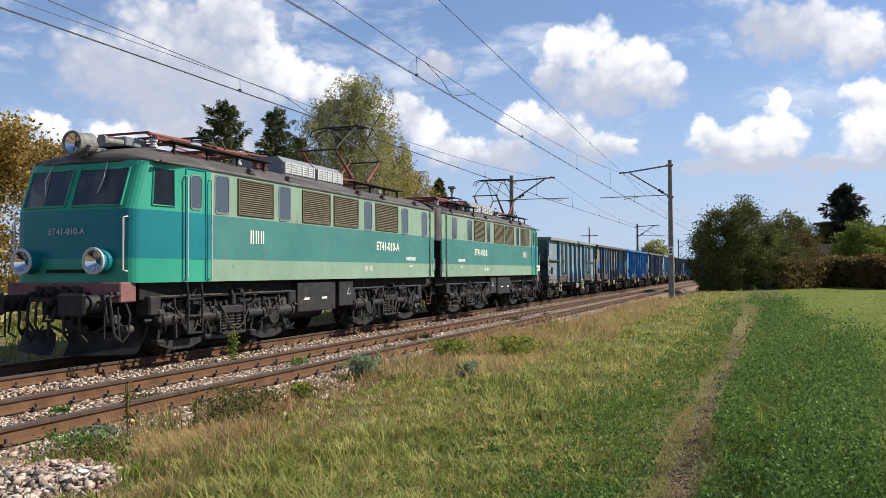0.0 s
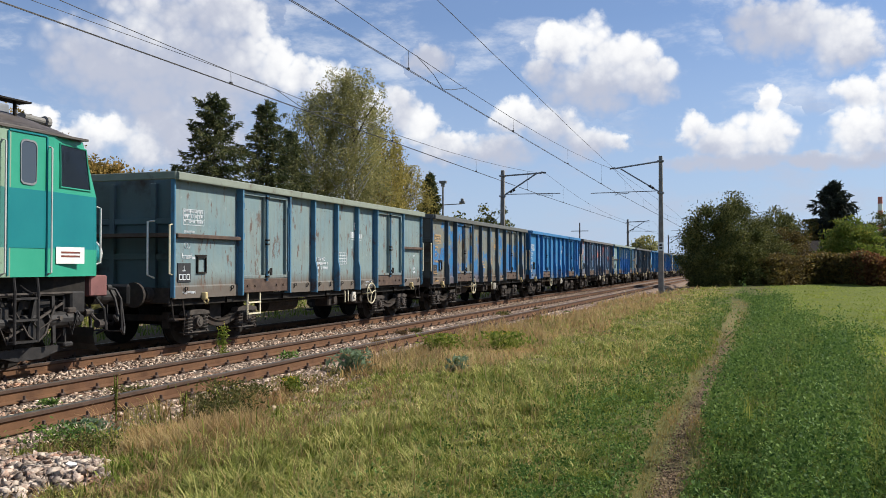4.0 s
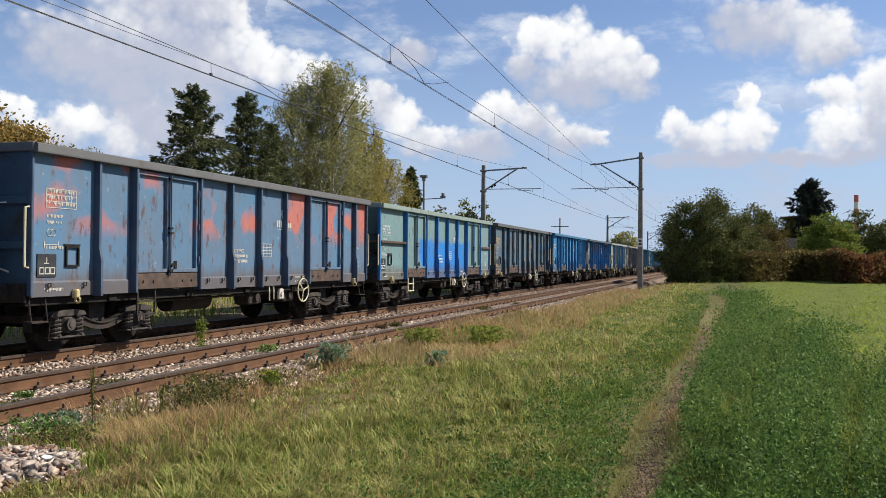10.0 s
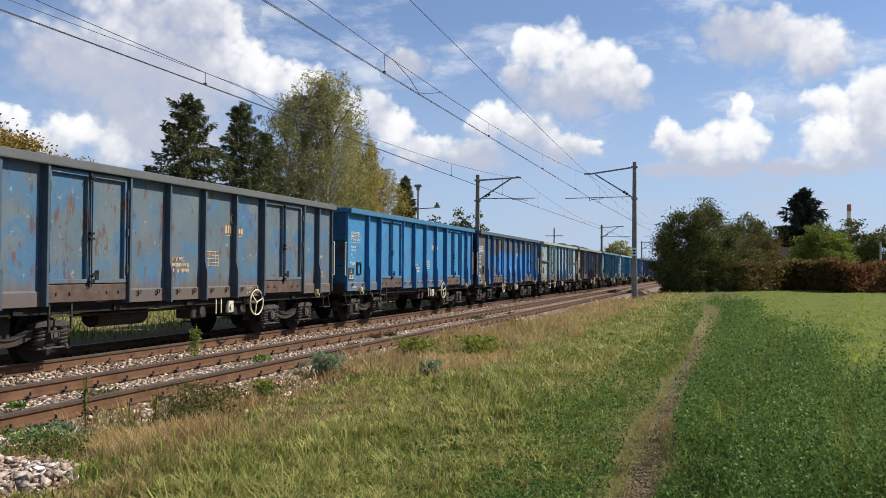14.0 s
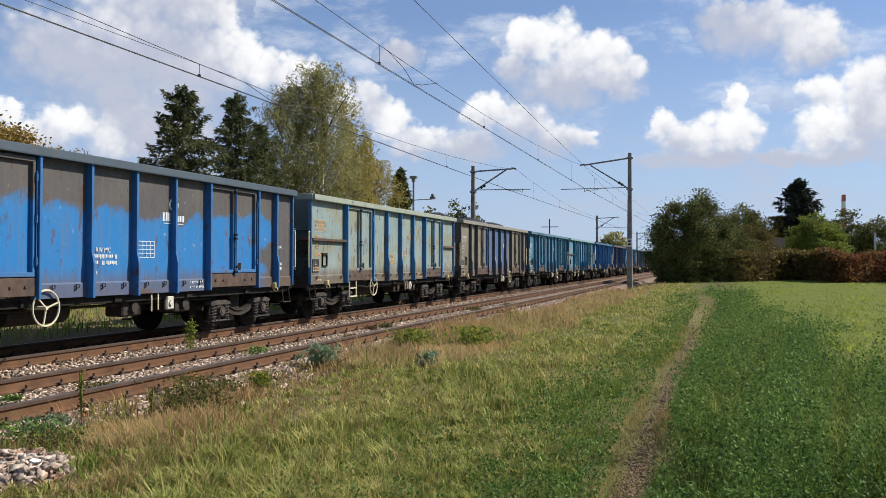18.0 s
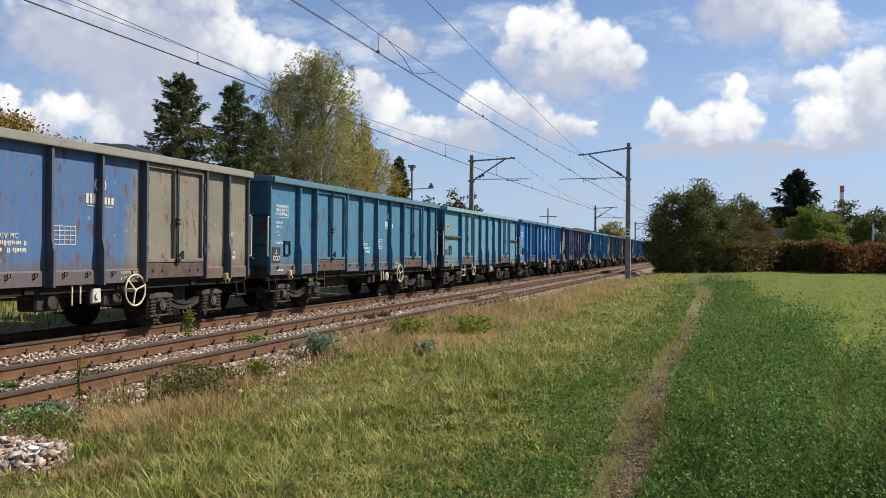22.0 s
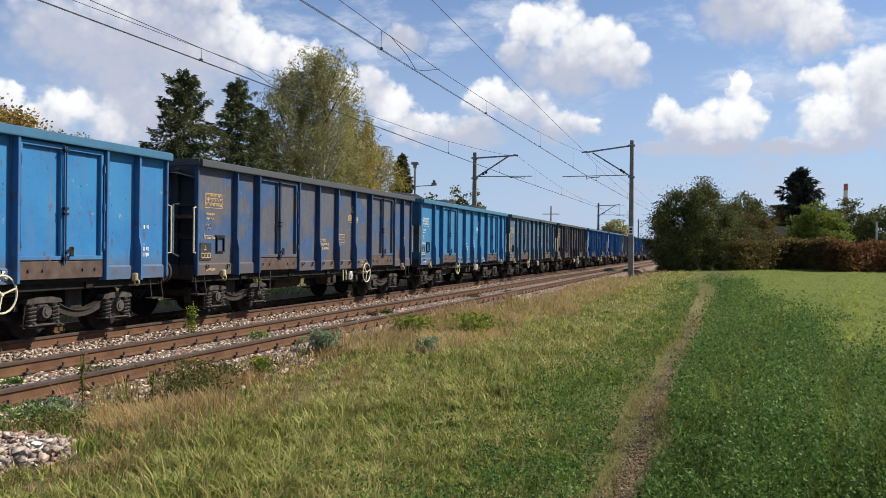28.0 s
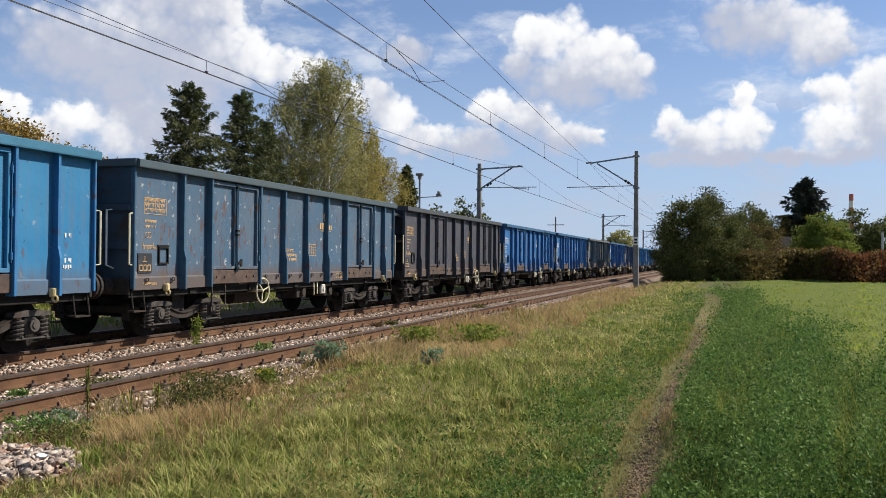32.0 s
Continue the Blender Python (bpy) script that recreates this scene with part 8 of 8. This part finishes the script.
def herbs(name, label, n, keep, high, leaf, material, seed, near, far, az):
    """Leafy stalks: small leaves in a loose layer up to the height given."""
    r = np.random.default_rng(seed)
    a = np.radians(r.uniform(az[0], az[1], n))
    d = near * (far / near) ** r.uniform(0, 1, n)
    x, y = -d * np.sin(a), d * np.cos(a)
    clump = np.sin(13 * x + 5 * y + 1.5 * np.sin(3.1 * y)) * np.sin(11 * y - 6 * x + 1.3 * np.sin(4.3 * x)) + 0.35 * np.sin(29 * x + 3) * np.sin(27 * y + 11 * x)
    k = keep(x, y, r.uniform(0, 1, n)) & (r.uniform(0, 1, n) < 0.50 + 0.8 * np.clip(clump + 0.35, 0, 1))
    x, y, d, clump = x[k], y[k], d[k], clump[k]
    m = len(x)
    tall = (0.50 + 0.75 * np.clip(clump + 0.35, 0, 1)) * high * np.clip(0.80 + 0.50 * wander(x * 0.9, y * 0.8) + 0.45 * wander(x * 2.4 + 1, y * 2.0), 0.20, 1.8)
    tall = tall * (1 + 0.45 * np.exp(-((x + 0.22) / 0.20) ** 2))
    gap = 0.45 + 0.55 * np.clip(0.9 + 1.1 * wander(x * 3.1 + 1, y * 2.3), 0, 1.3)
    z = ground_height(x, y) + tall * gap * r.uniform(0.05, 1, m) ** 0.65
    return tagged(foliage(name, np.stack([x, y, z], 1), leaf * (1 + d / 14.0) * r.uniform(0.6, 1.4, m), M[material], None, seed, -0.15, 1.5), label, "herbs", kind="stuff")


herb_zone = lambda x, y, q: (x > -0.45 + 0.006 * y + 0.36 * np.clip((y - 19) / 12, 0, 1) + 0.10 * wander(x * 1.2, y * 0.9) - 0.9 * np.clip((y - 38) / 8, 0, 1) + 0.12 * q) & (x < 1.75 + 2.0 * np.clip((11 - y) / 4, 0, 1.5) + 0.45 * wander(x * 0.6, y * 0.45) + 0.5 * (q - 0.6)) & (y < 49)
patches = lambda x, y, q: (x > 1.6) & (y > 12) & (wander(x * 0.8 + 2, y * 0.28) > 0.75 + 0.3 * q)
herbs("clover_patch", "thick dark green leafy clover beside the path", 460000, lambda x, y, q: herb_zone(x, y, q), 0.46, 0.0128, "clover", 201, 4.6, 49, (-20, 5))
herbs("clover_patch", "low clumps of dark clover in the lawn", 60000, patches, 0.20, 0.016, "clover", 203, 11, 34, (-20, 0))
sow("herb_stalks", "thin green stalks standing in the clover", 22000, lambda x, y, q: herb_zone(x, y, q), 0.36, 0.004, "grass_green", 108, near=4.6, far=44, az=(-20, 4))
herbs("clover_patch", "low green leafy herbs on the railway side of the path", 170000, lambda x, y, q: (off_path(x, y) < -0.26) & (x > -1.75 + 0.35 * wander(x * 0.7, y * 0.5) - 1.5 * (q > 0.86)) & (y < 46), 0.22, 0.0124, "clover", 202, 4.6, 46, (1, 30))


def make_weed(name, label, x, y, high, wide, n, leaf, material, seed, flower=None, z=None):
    r = np.random.default_rng(seed)
    z = float(ground_height(np.array(x), np.array(y))) if z is None else z
    p = thing(name, label, "weed", at=pose(x, y, z - 0.01))
    bm = bmesh.new()
    for k in range(5):
        a, q = r.uniform(0, math.tau), r.uniform(0.2, 0.5) * wide
        pipe(bm, [(0, 0, 0), (math.cos(a) * q * 0.4, math.sin(a) * q * 0.4, high * 0.5), (math.cos(a) * q, math.sin(a) * q, high * r.uniform(0.8, 1.0))], 0.005, 4)
    part("stem", bm, M["grass_green"], p)
    c = r.normal(size=(n, 3)) * (wide * 0.28, wide * 0.28, 0) + np.stack([np.zeros(n), np.zeros(n), high * r.uniform(0.05, 1, n)], 1)
    tagged(foliage("leaf", c, leaf * r.uniform(0.6, 1.4, n), M[material], p, seed, -0.1, 2.2), kind="stuff")
    if flower:
        c = r.normal(size=(flower, 3)) * (wide * 0.3, wide * 0.3, high * 0.1) + (0, 0, high * 0.95)
        tagged(foliage("blossom", c, np.full(flower, 0.025), M["flower"], p, seed + 1, 0, 1.0), kind="stuff")


make_weed("thistle", "grey-green thistle at the edge of the ballast", -6.02, 12.7, 0.36, 0.50, 240, 0.06, "thistle_leaf", 301)
make_weed("thistle", "small grey-green thistle in the grass", -4.3, 12.9, 0.24, 0.26, 120, 0.05, "thistle_leaf", 302)
make_weed("flowering_weed", "weed with small yellow flowers between the tracks", -9.75, 14.6, 0.60, 0.20, 260, 0.035, "grass_green", 303, 14, -0.2)
make_weed("flowering_weed", "low weed with yellow flowers beside the rail", -5.75, 10.2, 0.22, 0.22, 200, 0.03, "grass_green", 304, 40)
make_weed("bushy_weed", "dark bushy weed at the edge of the gravel", -5.52, 8.35, 0.40, 0.66, 1150, 0.026, "weed_leaf", 305, 10)
make_weed("bushy_weed", "dark bushy weed leaning over the gravel", -5.30, 7.85, 0.26, 0.45, 800, 0.024, "weed_leaf", 315)
make_weed("bushy_weed", "low dark green clover at the gravel's edge", -6.05, 9.75, 0.15, 0.60, 420, 0.026, "weed_leaf", 316)
make_weed("bushy_weed", "dark green clump of clover beside the stone heap", -6.05, 6.45, 0.20, 0.60, 620, 0.020, "clover", 310)
make_weed("bushy_weed", "green clump of herbs beside the stone heap", -5.65, 6.30, 0.16, 0.50, 480, 0.020, "weed_leaf", 311)
make_weed("bushy_weed", "low bluish-green weed at the foot of the ballast", -6.30, 7.0, 0.14, 0.45, 420, 0.024, "thistle_leaf", 312)
make_weed("bushy_weed", "brown-green weed between the rails", -7.2, 7.4, 0.16, 0.35, 300, 0.03, "weed_leaf", 313, None, -0.13)
make_weed("bushy_weed", "dark weed growing inside the empty track", -7.45, 9.2, 0.17, 0.55, 420, 0.030, "weed_leaf", 306, None, -0.15)
make_weed("flowering_weed", "yellow-green weeds with flowers by the verge", -4.6, 16.7, 0.36, 0.8, 700, 0.045, "grass_green", 307, 60)
make_weed("flowering_weed", "bushy weed with yellow flowers by the ballast", -5.75, 16.2, 0.34, 0.7, 600, 0.045, "grass_green", 317, 40)
make_weed("dock_weed", "tall brown dried dock stalk", -6.02, 7.15, 0.60, 0.07, 150, 0.020, "dry_weed", 308)
make_weed("dock_weed", "short brown dried dock stalk", -5.50, 7.55, 0.40, 0.07, 100, 0.018, "dry_weed", 318)
_r = np.random.default_rng(91)
for k in range(22):
    y = 6.5 * (40 / 6.5) ** _r.uniform(0, 1)
    inside = k % 2
    x = NEAR_X + _r.uniform(-0.55, 0.55) if inside else -6.45 + _r.uniform(-0.2, 0.45)
    make_weed("small_weed", "small brown-green weed growing in the ballast", x, y, _r.uniform(0.07, 0.16), _r.uniform(0.2, 0.5), 170, 0.020 + 0.001 * y, ("weed_leaf", "dry_weed", "clover")[k % 3], 400 + k, None, -0.14 if inside else -0.19)
# ------------------------------------------------------------------ what moves


def share(ob, source):
    """The same keys for another wheelset at the same place of its bogie."""
    ob.rotation_mode = "QUATERNION"
    data = ob.animation_data_create()
    data.action = source.animation_data.action
    data.action_slot = source.animation_data.action_slot


def spin(sets, r):
    """Rolls all wheelsets of radius r; those at one place of their parents share their keys."""
    first = {}
    for ob in sets:
        key = round(ob.location.y, 3)
        if key in first:
            share(ob, first[key])
            continue
        first[key] = ob
        x, y, z = ob.location
        walk(ob, [(k / 15, pose(x, y, z, math.degrees(travelled(k / 15) / r) % 360)) for k in range(0, 481)])


def motions():
    for ob in wagons + engines:
        x, y, z = ob.location
        walk(ob, [(t, pose(x, y - travelled(t), z)) for t in (0.0, 4.0, 8.0, 12.0, 16.0, 20.0, 24.0, 28.0, 32.0)])
    spin([o for w in wagons for o in w.children_recursive if o.name.startswith("wheelset")], 0.46)
    spin([o for w in engines for o in w.children_recursive if o.name.startswith("driving_wheelset")], 0.61)


motions()
